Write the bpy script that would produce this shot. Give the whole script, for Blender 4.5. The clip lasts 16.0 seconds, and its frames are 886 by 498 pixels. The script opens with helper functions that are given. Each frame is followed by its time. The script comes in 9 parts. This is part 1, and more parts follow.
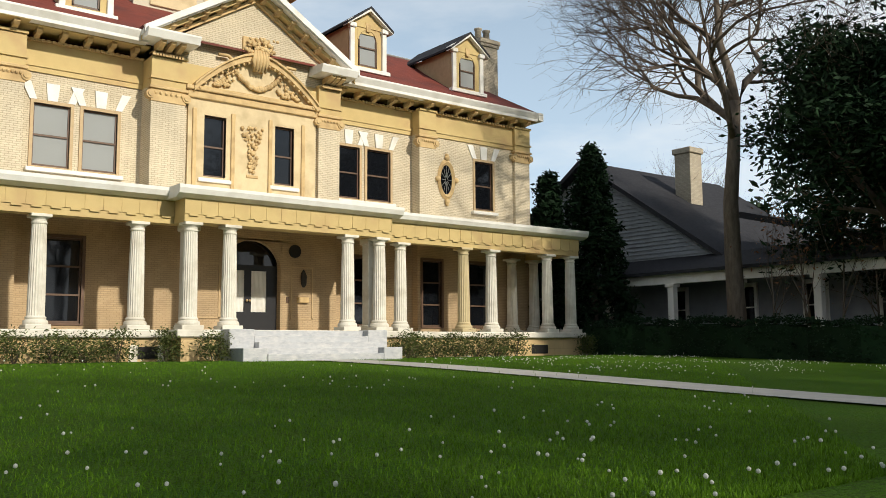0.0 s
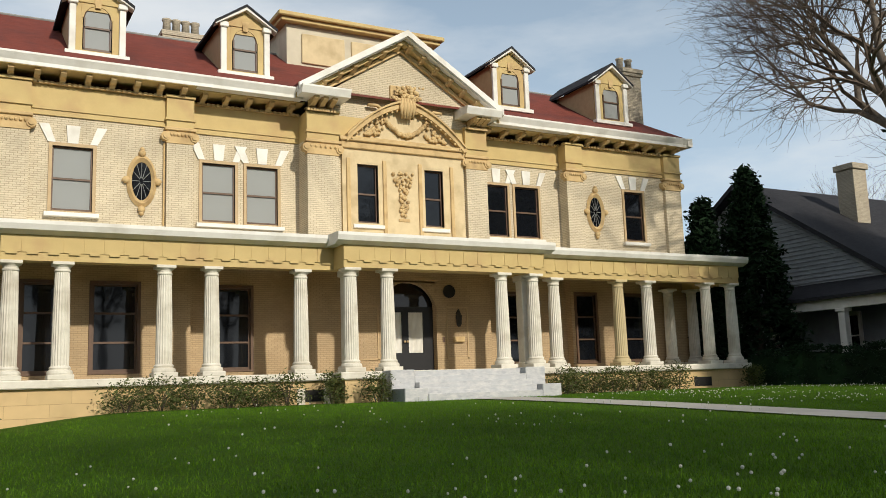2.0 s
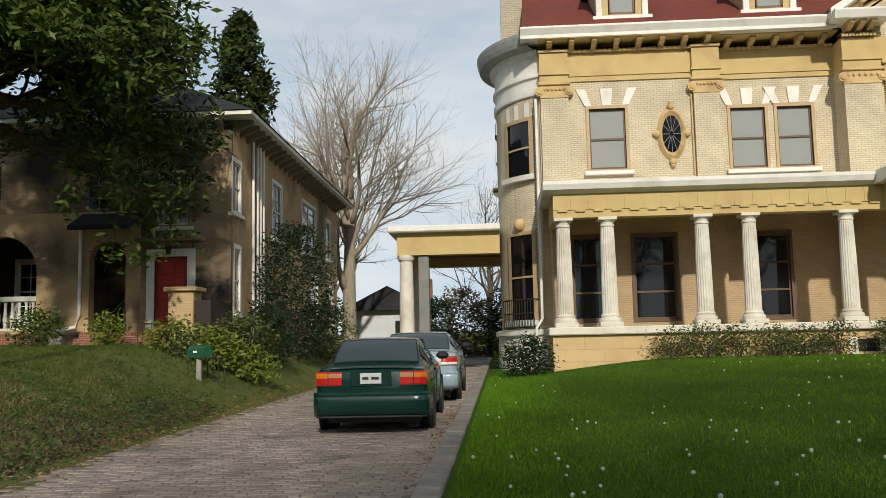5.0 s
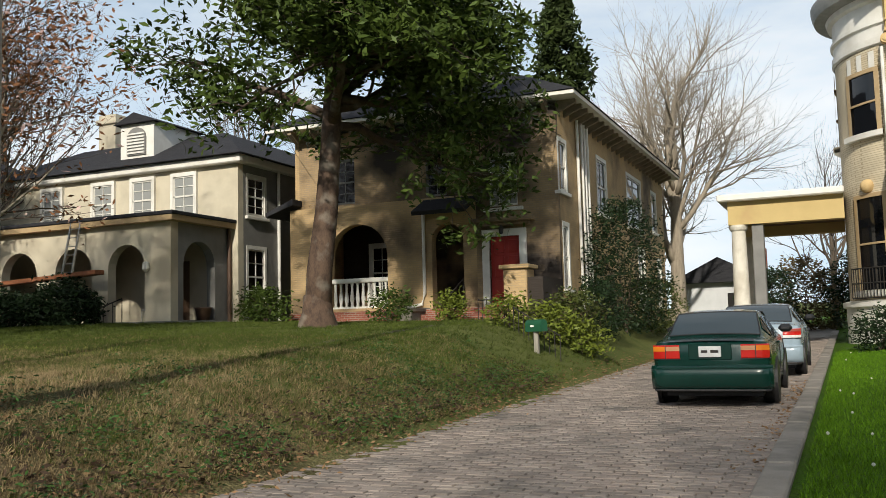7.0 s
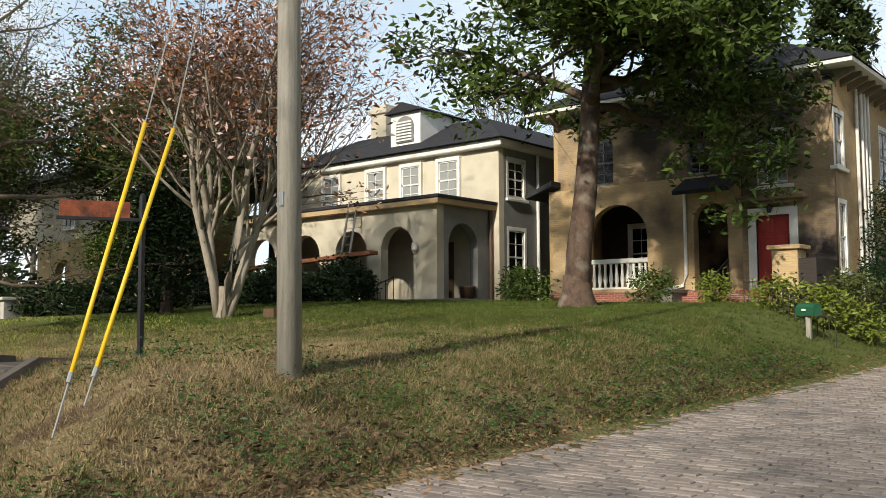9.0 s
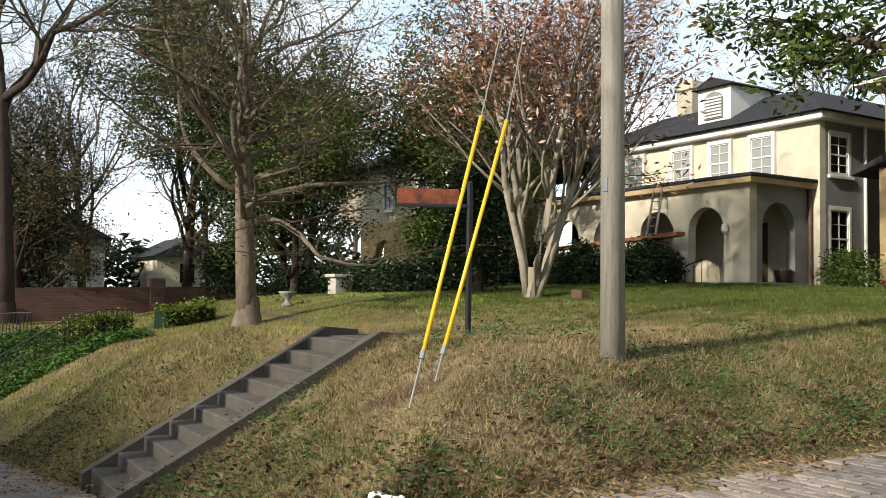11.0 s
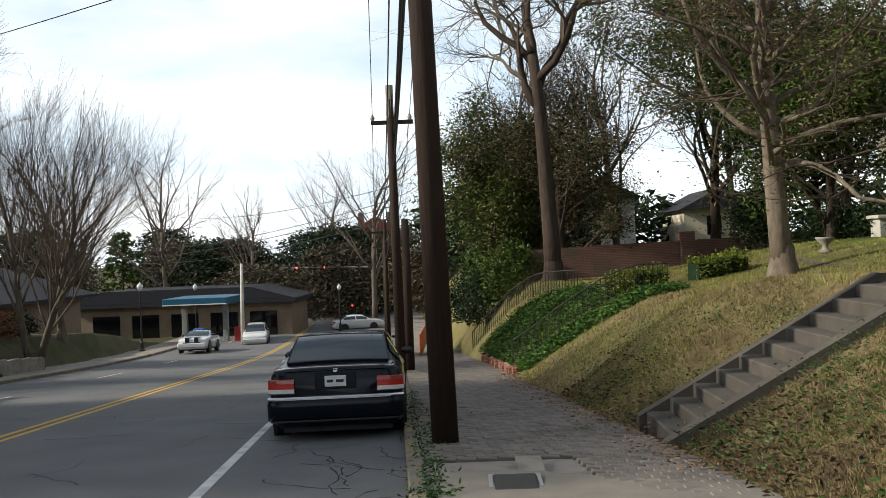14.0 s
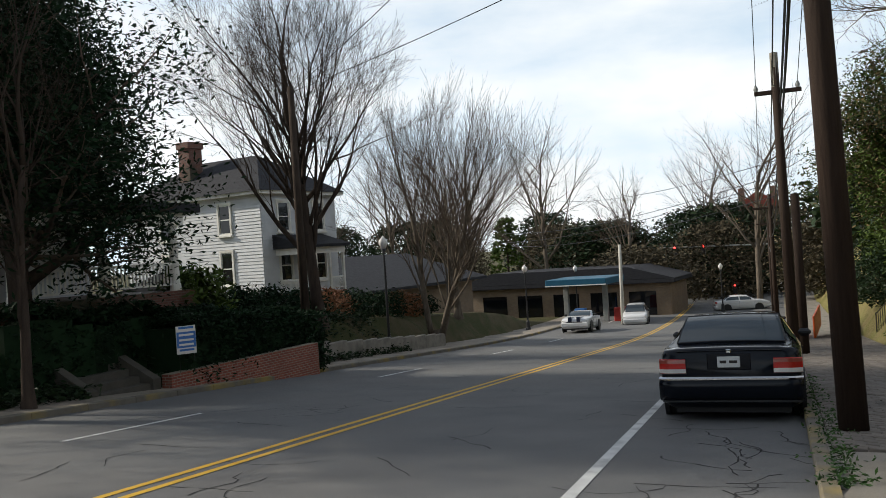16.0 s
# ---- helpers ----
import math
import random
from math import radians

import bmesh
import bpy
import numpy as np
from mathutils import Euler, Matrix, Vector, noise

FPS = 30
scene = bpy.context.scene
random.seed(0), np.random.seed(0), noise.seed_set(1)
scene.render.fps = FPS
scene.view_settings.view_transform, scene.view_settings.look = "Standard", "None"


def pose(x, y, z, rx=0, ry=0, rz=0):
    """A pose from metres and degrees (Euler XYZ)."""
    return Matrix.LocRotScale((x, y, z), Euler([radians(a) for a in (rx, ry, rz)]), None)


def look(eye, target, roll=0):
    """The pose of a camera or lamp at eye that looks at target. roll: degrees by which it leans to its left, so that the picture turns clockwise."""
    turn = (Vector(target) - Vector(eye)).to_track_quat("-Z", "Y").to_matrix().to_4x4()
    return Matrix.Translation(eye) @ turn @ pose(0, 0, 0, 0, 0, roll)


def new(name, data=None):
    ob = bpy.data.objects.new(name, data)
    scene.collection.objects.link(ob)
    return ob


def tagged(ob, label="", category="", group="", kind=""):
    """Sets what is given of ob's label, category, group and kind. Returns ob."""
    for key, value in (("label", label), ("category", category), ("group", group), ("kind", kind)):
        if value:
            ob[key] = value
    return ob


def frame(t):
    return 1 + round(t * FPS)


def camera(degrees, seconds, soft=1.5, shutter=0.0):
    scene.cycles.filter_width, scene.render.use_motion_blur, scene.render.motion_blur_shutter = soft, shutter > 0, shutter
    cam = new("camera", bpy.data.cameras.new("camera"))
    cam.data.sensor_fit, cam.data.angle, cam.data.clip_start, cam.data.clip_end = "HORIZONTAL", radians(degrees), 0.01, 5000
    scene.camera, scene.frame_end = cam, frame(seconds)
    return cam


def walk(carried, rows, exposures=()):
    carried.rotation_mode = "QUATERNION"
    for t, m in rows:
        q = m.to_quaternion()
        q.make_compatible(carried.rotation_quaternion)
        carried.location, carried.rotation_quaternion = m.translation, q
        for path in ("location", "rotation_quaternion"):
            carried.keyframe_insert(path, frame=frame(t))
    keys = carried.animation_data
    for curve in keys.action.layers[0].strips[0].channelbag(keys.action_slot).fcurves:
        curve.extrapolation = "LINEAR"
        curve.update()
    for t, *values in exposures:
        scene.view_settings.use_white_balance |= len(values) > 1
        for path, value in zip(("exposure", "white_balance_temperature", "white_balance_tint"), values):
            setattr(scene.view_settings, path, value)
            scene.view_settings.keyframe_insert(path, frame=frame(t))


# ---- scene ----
cam = camera(52.22, 16.0, soft=0.8)
PATH = [
    (0.0, pose(0.000, -0.000, 1.500, 96.169, 0.367, -37.960)),
    (0.5, pose(-0.044, 0.017, 1.491, 97.966, 1.195, -36.383)),
    (1.0, pose(-0.085, 0.033, 1.486, 98.406, 1.516, -33.708)),
    (1.5, pose(-0.142, 0.016, 1.485, 98.948, 1.663, -31.041)),
    (2.0, pose(-0.223, 0.040, 1.493, 98.703, 1.990, -28.429)),
    (2.5, pose(-0.312, 0.057, 1.500, 99.459, 2.272, -23.966)),
    (3.0, pose(-0.441, 0.046, 1.500, 98.959, 1.787, -21.069)),
    (3.5, pose(-0.608, -0.014, 1.489, 98.444, 2.092, -13.410)),
    (4.0, pose(-0.665, -0.025, 1.478, 97.512, 1.661, -6.922)),
    (4.2, pose(-0.676, -0.025, 1.476, 97.134, 1.310, -4.861)),
    (6.3, pose(-0.807, -0.115, 1.483, 95.562, 1.858, 17.857)),
    (6.5, pose(-0.810, -0.163, 1.478, 95.544, 1.672, 19.794)),
    (7.0, pose(-0.804, -0.328, 1.471, 95.218, 1.476, 24.168)),
    (7.5, pose(-0.824, -0.403, 1.467, 94.912, 0.923, 28.614)),
    (8.0, pose(-0.828, -0.479, 1.469, 94.499, 0.579, 32.276)),
    (8.5, pose(-0.815, -0.540, 1.465, 94.289, 0.569, 36.062)),
    (9.0, pose(-0.694, -0.652, 1.463, 94.214, 0.321, 40.268)),
    (9.2, pose(-0.669, -0.680, 1.464, 93.938, 0.707, 43.103)),
    (11.3, pose(-0.787, -0.973, 1.516, 92.519, -0.942, 61.357)),
    (11.5, pose(-0.780, -0.987, 1.519, 92.286, -0.754, 63.225)),
    (12.0, pose(-0.770, -1.003, 1.516, 91.925, -0.688, 67.434)),
    (12.5, pose(-0.753, -1.038, 1.515, 91.427, -0.038, 71.719)),
    (13.0, pose(-0.716, -1.095, 1.515, 90.871, 0.559, 76.216)),
    (13.5, pose(-0.638, -1.126, 1.518, 90.499, 1.502, 81.820)),
    (14.0, pose(-0.569, -1.154, 1.519, 90.153, 2.259, 91.293)),
    (14.5, pose(-0.492, -1.188, 1.531, 90.038, 3.680, 98.328)),
    (15.0, pose(-0.414, -1.219, 1.546, 90.136, 4.257, 105.414)),
    (15.5, pose(-0.343, -1.243, 1.545, 90.227, 4.140, 109.925)),
    (16.0, pose(-0.271, -1.271, 1.541, 90.164, 3.741, 114.788)),
]
walk(cam, PATH, exposures=[(0.0, -0.25), (3.0, -0.55), (4.0, -0.6), (6.5, -0.3), (9.0, 0.05), (12.0, 0.4), (14.0, 0.05), (16.0, -0.15)])

# ---- sky, sun ----
SUN_EL, SUN_AZ = 29.0, 8.0          # azimuth: degrees to the right of the mansion's frontal axis, behind the camera
world = bpy.data.worlds.new("sky")
scene.world = world
world.use_nodes = True
wn, wl = world.node_tree.nodes, world.node_tree.links
wn.clear()
w_out, w_bg = wn.new("ShaderNodeOutputWorld"), wn.new("ShaderNodeBackground")
w_sky = wn.new("ShaderNodeTexSky")
w_sky.sky_type, w_sky.sun_disc = "NISHITA", False
w_sky.sun_elevation, w_sky.sun_rotation = radians(SUN_EL), radians(180 - SUN_AZ)
w_sky.air_density, w_sky.dust_density, w_sky.ozone_density = 1.0, 0.6, 1.0
w_tc, w_map = wn.new("ShaderNodeTexCoord"), wn.new("ShaderNodeMapping")
w_map.inputs["Scale"].default_value = (1.0, 1.0, 3.2)
w_cl = wn.new("ShaderNodeTexNoise")
w_cl.inputs["Scale"].default_value, w_cl.inputs["Detail"].default_value, w_cl.inputs["Roughness"].default_value = 2.1, 7, 0.55
w_rmp = wn.new("ShaderNodeValToRGB")
w_rmp.color_ramp.elements[0].position, w_rmp.color_ramp.elements[1].position = 0.36, 0.62
w_mix = wn.new("ShaderNodeMix")
w_mix.data_type = "RGBA"
w_mix.inputs[7].default_value = (12.6, 12.8, 12.8, 1)
wl.new(w_tc.outputs["Generated"], w_map.inputs["Vector"])
wl.new(w_map.outputs["Vector"], w_cl.inputs["Vector"])
wl.new(w_cl.outputs["Fac"], w_rmp.inputs["Fac"])
w_sep = wn.new("ShaderNodeSeparateXYZ")
wl.new(w_tc.outputs["Generated"], w_sep.inputs[0])


def by_height(low, high, top=0.75):
    """A factor that falls from the horizon to the zenith."""
    r = wn.new("ShaderNodeMapRange")
    r.inputs["From Min"].default_value, r.inputs["From Max"].default_value = 0.12, top
    r.inputs["To Min"].default_value, r.inputs["To Max"].default_value = low, high
    wl.new(w_sep.outputs["Z"], r.inputs["Value"])
    return r.outputs["Result"]


w_thin = wn.new("ShaderNodeMath")
w_thin.operation = "MULTIPLY"
wl.new(w_rmp.outputs["Color"], w_thin.inputs[0])
wl.new(by_height(0.95, 0.4), w_thin.inputs[1])
wl.new(w_thin.outputs[0], w_mix.inputs[0])
w_haze = wn.new("ShaderNodeMix")
w_haze.data_type = "RGBA"
wl.new(by_height(0.8, 0.05), w_haze.inputs[0])
w_haze.inputs[7].default_value = (8.6, 10.9, 13.0, 1)
wl.new(w_sky.outputs["Color"], w_haze.inputs[6])
wl.new(w_haze.outputs[2], w_mix.inputs[6])
wl.new(w_mix.outputs[2], w_bg.inputs["Color"])
wl.new(w_bg.outputs["Background"], w_out.inputs["Surface"])
w_bg.inputs["Strength"].default_value = 0.095

sun = new("sun", bpy.data.lights.new("sun", "SUN"))
sun.data.energy, sun.data.angle, sun.data.color = 5.0, radians(1.6), (1.0, 0.93, 0.80)
SUN_DIR = Vector((math.sin(radians(SUN_AZ)) * math.cos(radians(SUN_EL)), -math.cos(radians(SUN_AZ)) * math.cos(radians(SUN_EL)), math.sin(radians(SUN_EL))))
sun.matrix_world = look(SUN_DIR * 60, (0, 0, 0))


# ---- materials ----
def mat(name, a, b=None, rough=0.8, scale=6.0, fine=60.0, bump=0.15, metal=0.0, rand=0.0, spec=0.4, coat=0.0, stretch=(1, 1, 1), dirt=None, dscale=0.6, island=False):
    """Two-scale noise between colours a and b, fine grain bump, optional stains and per-piece variation."""
    m = bpy.data.materials.new(name)
    m.use_nodes = True
    n, l = m.node_tree.nodes, m.node_tree.links
    p = n["Principled BSDF"]
    b = b or tuple(c * 0.82 for c in a)
    tc, mp = n.new("ShaderNodeTexCoord"), n.new("ShaderNodeMapping")
    mp.inputs["Scale"].default_value = stretch
    l.new(tc.outputs["Object"], mp.inputs["Vector"])
    n1, n2 = n.new("ShaderNodeTexNoise"), n.new("ShaderNodeTexNoise")
    n1.inputs["Scale"].default_value, n1.inputs["Detail"].default_value = scale, 6
    n2.inputs["Scale"].default_value, n2.inputs["Detail"].default_value = fine, 4
    for q in (n1, n2):
        l.new(mp.outputs["Vector"], q.inputs["Vector"])
    mth = n.new("ShaderNodeMath")
    mth.operation = "MULTIPLY_ADD"
    l.new(n2.outputs["Fac"], mth.inputs[0])
    mth.inputs[1].default_value = 0.5
    l.new(n1.outputs["Fac"], mth.inputs[2])
    rp = n.new("ShaderNodeMapRange")
    rp.inputs["From Min"].default_value, rp.inputs["From Max"].default_value = 0.5, 1.0
    l.new(mth.outputs[0], rp.inputs["Value"])
    mx = n.new("ShaderNodeMix")
    mx.data_type = "RGBA"
    mx.inputs[6].default_value, mx.inputs[7].default_value = (*a, 1), (*b, 1)
    l.new(rp.outputs["Result"], mx.inputs[0])
    col = mx.outputs[2]
    if dirt:
        n3, r3, m3 = n.new("ShaderNodeTexNoise"), n.new("ShaderNodeMapRange"), n.new("ShaderNodeMix")
        n3.inputs["Scale"].default_value, n3.inputs["Detail"].default_value = dscale, 8
        l.new(tc.outputs["Object"], n3.inputs["Vector"])
        r3.inputs["From Min"].default_value, r3.inputs["From Max"].default_value = 0.5, 0.72
        l.new(n3.outputs["Fac"], r3.inputs["Value"])
        m3.data_type = "RGBA"
        m3.inputs[7].default_value = (*dirt, 1)
        l.new(r3.outputs["Result"], m3.inputs[0])
        l.new(col, m3.inputs[6])
        col = m3.outputs[2]
    if rand:
        src = n.new("ShaderNodeNewGeometry").outputs["Random Per Island"] if island else n.new("ShaderNodeObjectInfo").outputs["Random"]
        r4, hs = n.new("ShaderNodeMapRange"), n.new("ShaderNodeHueSaturation")
        r4.inputs["To Min"].default_value, r4.inputs["To Max"].default_value = 1 - rand, 1 + rand
        l.new(src, r4.inputs["Value"])
        l.new(r4.outputs["Result"], hs.inputs["Value"])
        l.new(col, hs.inputs["Color"])
        col = hs.outputs["Color"]
    l.new(col, p.inputs["Base Color"])
    p.inputs["Roughness"].default_value, p.inputs["Metallic"].default_value = rough, metal
    p.inputs["Specular IOR Level"].default_value = spec
    p.inputs["Coat Weight"].default_value = coat
    if bump:
        bp = n.new("ShaderNodeBump")
        bp.inputs["Strength"].default_value, bp.inputs["Distance"].default_value = bump, 0.02
        l.new(mth.outputs[0], bp.inputs["Height"])
        l.new(bp.outputs["Normal"], p.inputs["Normal"])
    return m


def brick_mat(name, a, b, mortar, w=0.21, h=0.068, gap=0.008, rough=0.85, stain=None, stain_pos=(0.5, 0.7), stain_scale=0.45):
    """Painted or bare brickwork: courses along the wall by the larger of x and y, mortar joints sunk."""
    m = bpy.data.materials.new(name)
    m.use_nodes = True
    n, l = m.node_tree.nodes, m.node_tree.links
    p = n["Principled BSDF"]
    tc, sp, cb = n.new("ShaderNodeTexCoord"), n.new("ShaderNodeSeparateXYZ"), n.new("ShaderNodeCombineXYZ")
    ad = n.new("ShaderNodeMath")
    l.new(tc.outputs["Object"], sp.inputs[0])
    l.new(sp.outputs["X"], ad.inputs[0])
    l.new(sp.outputs["Y"], ad.inputs[1])
    l.new(ad.outputs[0], cb.inputs["X"])
    l.new(sp.outputs["Z"], cb.inputs["Y"])
    br = n.new("ShaderNodeTexBrick")
    br.inputs["Scale"].default_value = 1.0
    br.inputs["Brick Width"].default_value, br.inputs["Row Height"].default_value, br.inputs["Mortar Size"].default_value = w, h, gap
    br.inputs["Color1"].default_value, br.inputs["Color2"].default_value, br.inputs["Mortar"].default_value = (*a, 1), (*b, 1), (*mortar, 1)
    l.new(cb.outputs[0], br.inputs["Vector"])
    no = n.new("ShaderNodeTexNoise")
    no.inputs["Scale"].default_value, no.inputs["Detail"].default_value = 1.1, 8
    l.new(tc.outputs["Object"], no.inputs["Vector"])
    mr = n.new("ShaderNodeMapRange")
    mr.inputs["From Min"].default_value, mr.inputs["From Max"].default_value = 0.3, 0.7
    mr.inputs["To Min"].default_value, mr.inputs["To Max"].default_value = 0.86, 1.1
    l.new(no.outputs["Fac"], mr.inputs["Value"])
    hs = n.new("ShaderNodeHueSaturation")
    l.new(br.outputs["Color"], hs.inputs["Color"])
    l.new(mr.outputs["Result"], hs.inputs["Value"])
    col = hs.outputs["Color"]
    if stain:
        n3, r3, m3 = n.new("ShaderNodeTexNoise"), n.new("ShaderNodeMapRange"), n.new("ShaderNodeMix")
        n3.inputs["Scale"].default_value, n3.inputs["Detail"].default_value = stain_scale, 9
        l.new(tc.outputs["Object"], n3.inputs["Vector"])
        r3.inputs["From Min"].default_value, r3.inputs["From Max"].default_value = stain_pos
        l.new(n3.outputs["Fac"], r3.inputs["Value"])
        m3.data_type = "RGBA"
        m3.inputs[7].default_value = (*stain, 1)
        l.new(r3.outputs["Result"], m3.inputs[0])
        l.new(col, m3.inputs[6])
        col = m3.outputs[2]
    l.new(col, p.inputs["Base Color"])
    p.inputs["Roughness"].default_value = rough
    bp = n.new("ShaderNodeBump")
    bp.inputs["Strength"].default_value, bp.inputs["Distance"].default_value = 0.6, 0.01
    bp.invert = True
    l.new(br.outputs["Fac"], bp.inputs["Height"])
    l.new(bp.outputs["Normal"], p.inputs["Normal"])
    return m


def glass_mat(name, col=(0.02, 0.025, 0.03), rough=0.04):
    m = bpy.data.materials.new(name)
    m.use_nodes = True
    n, l = m.node_tree.nodes, m.node_tree.links
    p = n["Principled BSDF"]
    p.inputs["Base Color"].default_value = (*col, 1)
    p.inputs["Roughness"].default_value = rough
    p.inputs["Specular IOR Level"].default_value = 0.5
    no, bp = n.new("ShaderNodeTexNoise"), n.new("ShaderNodeBump")
    no.inputs["Scale"].default_value = 1.3
    bp.inputs["Strength"].default_value, bp.inputs["Distance"].default_value = 0.06, 0.05
    l.new(no.outputs["Fac"], bp.inputs["Height"])
    l.new(bp.outputs["Normal"], p.inputs["Normal"])
    return m


M_cream = brick_mat("cream_brick", (0.64, 0.555, 0.40), (0.58, 0.495, 0.35), (0.40, 0.33, 0.22))
M_tanbrick = brick_mat("tan_painted_brick", (0.46, 0.335, 0.195), (0.42, 0.30, 0.17), (0.33, 0.235, 0.13))
M_ochre = mat("ochre_paint", (0.57, 0.43, 0.185), (0.50, 0.37, 0.155), rough=0.7, scale=2.0, fine=40, bump=0.08, dirt=(0.46, 0.31, 0.14), dscale=0.9)
M_tan = mat("tan_stone", (0.62, 0.45, 0.22), (0.52, 0.36, 0.17), rough=0.8, scale=5, fine=50, bump=0.2, dirt=(0.36, 0.24, 0.11), dscale=1.6)
M_front = mat("pale_ochre_stone", (0.66, 0.53, 0.315), (0.58, 0.46, 0.27), rough=0.8, scale=4, fine=50, bump=0.2, dirt=(0.44, 0.33, 0.18), dscale=1.3)
M_base = brick_mat("tan_base_brick", (0.62, 0.44, 0.22), (0.56, 0.40, 0.20), (0.46, 0.32, 0.16), w=1.1, h=0.35, gap=0.006)
M_white = mat("white_paint", (0.80, 0.78, 0.72), (0.70, 0.68, 0.62), rough=0.55, scale=3, fine=40, bump=0.06, dirt=(0.60, 0.57, 0.50), dscale=1.2)
M_stonew = mat("white_column", (0.74, 0.70, 0.60), (0.62, 0.58, 0.49), rough=0.7, scale=4, fine=50, bump=0.15, dirt=(0.50, 0.45, 0.36), dscale=1.4)
M_colyel = mat("yellowed_column", (0.56, 0.46, 0.27), (0.50, 0.40, 0.22), rough=0.8, scale=4, fine=50, bump=0.15)
M_marble = mat("marble", (0.58, 0.57, 0.55), (0.36, 0.37, 0.39), rough=0.4, scale=3.5, fine=9, bump=0.05, stretch=(1, 1, 2.5), dirt=(0.45, 0.46, 0.47), dscale=2.2)
M_marbleg = mat("grey_marble", (0.38, 0.40, 0.41), (0.28, 0.30, 0.32), rough=0.45, scale=4, fine=14, bump=0.05)
M_roof = mat("red_shingle", (0.20, 0.045, 0.028), (0.13, 0.028, 0.02), rough=0.9, scale=2.2, fine=30, bump=0.5, stretch=(1, 1, 4), dirt=(0.10, 0.03, 0.025), dscale=0.7)
M_slate = mat("dark_shingle", (0.042, 0.042, 0.046), (0.026, 0.026, 0.03), rough=0.8, scale=3, fine=30, bump=0.4, stretch=(1, 1, 4), spec=0.12)
M_grey_metal = mat("weathered_metal", (0.32, 0.32, 0.30), (0.22, 0.23, 0.22), rough=0.6, scale=3, fine=30)
M_glass = glass_mat("window_glass", (0.006, 0.007, 0.009))
M_glass_blind = glass_mat("blind_behind_glass", (0.30, 0.31, 0.30), 0.06)
# near-black that puts unlit shade into openings, undersides and a porch ceiling
M_dark = mat("dark_as_shade", (0.02, 0.018, 0.016), rough=0.9, bump=0)
M_brownsash = mat("brown_sash", (0.13, 0.075, 0.045), (0.09, 0.05, 0.03), rough=0.5)
M_tansash = mat("tan_frame", (0.50, 0.36, 0.20), (0.42, 0.30, 0.16), rough=0.6)
M_black = mat("black_paint", (0.018, 0.018, 0.02), rough=0.4, bump=0.03)
M_iron = mat("wrought_iron", (0.02, 0.02, 0.02), (0.035, 0.028, 0.022), rough=0.6)
M_red = mat("red_door_paint", (0.42, 0.035, 0.025), (0.34, 0.028, 0.02), rough=0.45, bump=0.04)
M_redbrick = brick_mat("red_brick", (0.30, 0.085, 0.05), (0.22, 0.06, 0.04), (0.30, 0.25, 0.2))
M_wallbrick = brick_mat("dark_red_brick", (0.16, 0.06, 0.04), (0.11, 0.045, 0.032), (0.15, 0.12, 0.1), stain=(0.05, 0.05, 0.03))
M_stucco = brick_mat("stained_buff_brick", (0.52, 0.36, 0.18), (0.46, 0.32, 0.16), (0.42, 0.31, 0.18), stain=(0.09, 0.065, 0.045), stain_pos=(0.52, 0.70))
M_soot = brick_mat("sooty_brick", (0.40, 0.28, 0.15), (0.34, 0.24, 0.13), (0.3, 0.23, 0.15), stain=(0.035, 0.026, 0.02), stain_pos=(0.42, 0.57), stain_scale=0.4)
# weathered bracket brown, darkened to include the shadow under the eaves
M_eave_shade = mat("weathered_eave_shade", (0.30, 0.24, 0.17), (0.17, 0.135, 0.10), rough=0.8, scale=4, fine=40, bump=0.2)
M_cream_stucco = mat("cream_stucco", (0.62, 0.56, 0.43), (0.53, 0.475, 0.36), rough=0.9, scale=2, fine=60, bump=0.2, dirt=(0.40, 0.35, 0.26), dscale=0.6)
# grey of the cream house's side, lowered so the colour holds its shade
M_grey_shade_stucco = mat("grey_shade_stucco", (0.25, 0.245, 0.23), (0.18, 0.175, 0.165), rough=0.9, scale=2, fine=60, bump=0.2)
# white boards given a grey colour that has the shade in it
M_shadesiding = mat("shaded_white_siding", (0.30, 0.32, 0.34), (0.22, 0.235, 0.25), rough=0.7, scale=2, fine=30, bump=0.05)
M_siding = mat("white_siding", (0.62, 0.63, 0.64), (0.52, 0.53, 0.54), rough=0.6, scale=2, fine=30, bump=0.05)
M_concrete = mat("old_concrete", (0.30, 0.27, 0.23), (0.20, 0.18, 0.155), rough=0.9, scale=3, fine=70, bump=0.35, dirt=(0.13, 0.12, 0.10), dscale=1.6)
M_kerb = mat("dark_kerb_concrete", (0.19, 0.17, 0.14), (0.12, 0.105, 0.085), rough=0.9, scale=3, fine=70, bump=0.4, dirt=(0.30, 0.22, 0.06), dscale=1.1)
M_pathc = mat("pale_concrete", (0.52, 0.49, 0.43), (0.42, 0.40, 0.35), rough=0.9, scale=2, fine=60, bump=0.2)
M_farwalk = mat("worn_brown_concrete", (0.29, 0.25, 0.20), (0.20, 0.17, 0.14), rough=0.9, scale=2, fine=60, bump=0.2, dirt=(0.14, 0.12, 0.10), dscale=0.8)
M_asphalt = mat("asphalt", (0.155, 0.155, 0.152), (0.11, 0.11, 0.112), rough=0.85, scale=0.8, fine=160, bump=0.5, dirt=(0.14, 0.135, 0.13), dscale=0.35)
M_linew = mat("white_line", (0.68, 0.68, 0.66), (0.5, 0.5, 0.49), rough=0.7, scale=5, fine=60, dirt=(0.3, 0.3, 0.3), dscale=3)
M_liney = mat("yellow_line", (0.70, 0.42, 0.03), (0.56, 0.33, 0.03), rough=0.7, scale=5, fine=60)
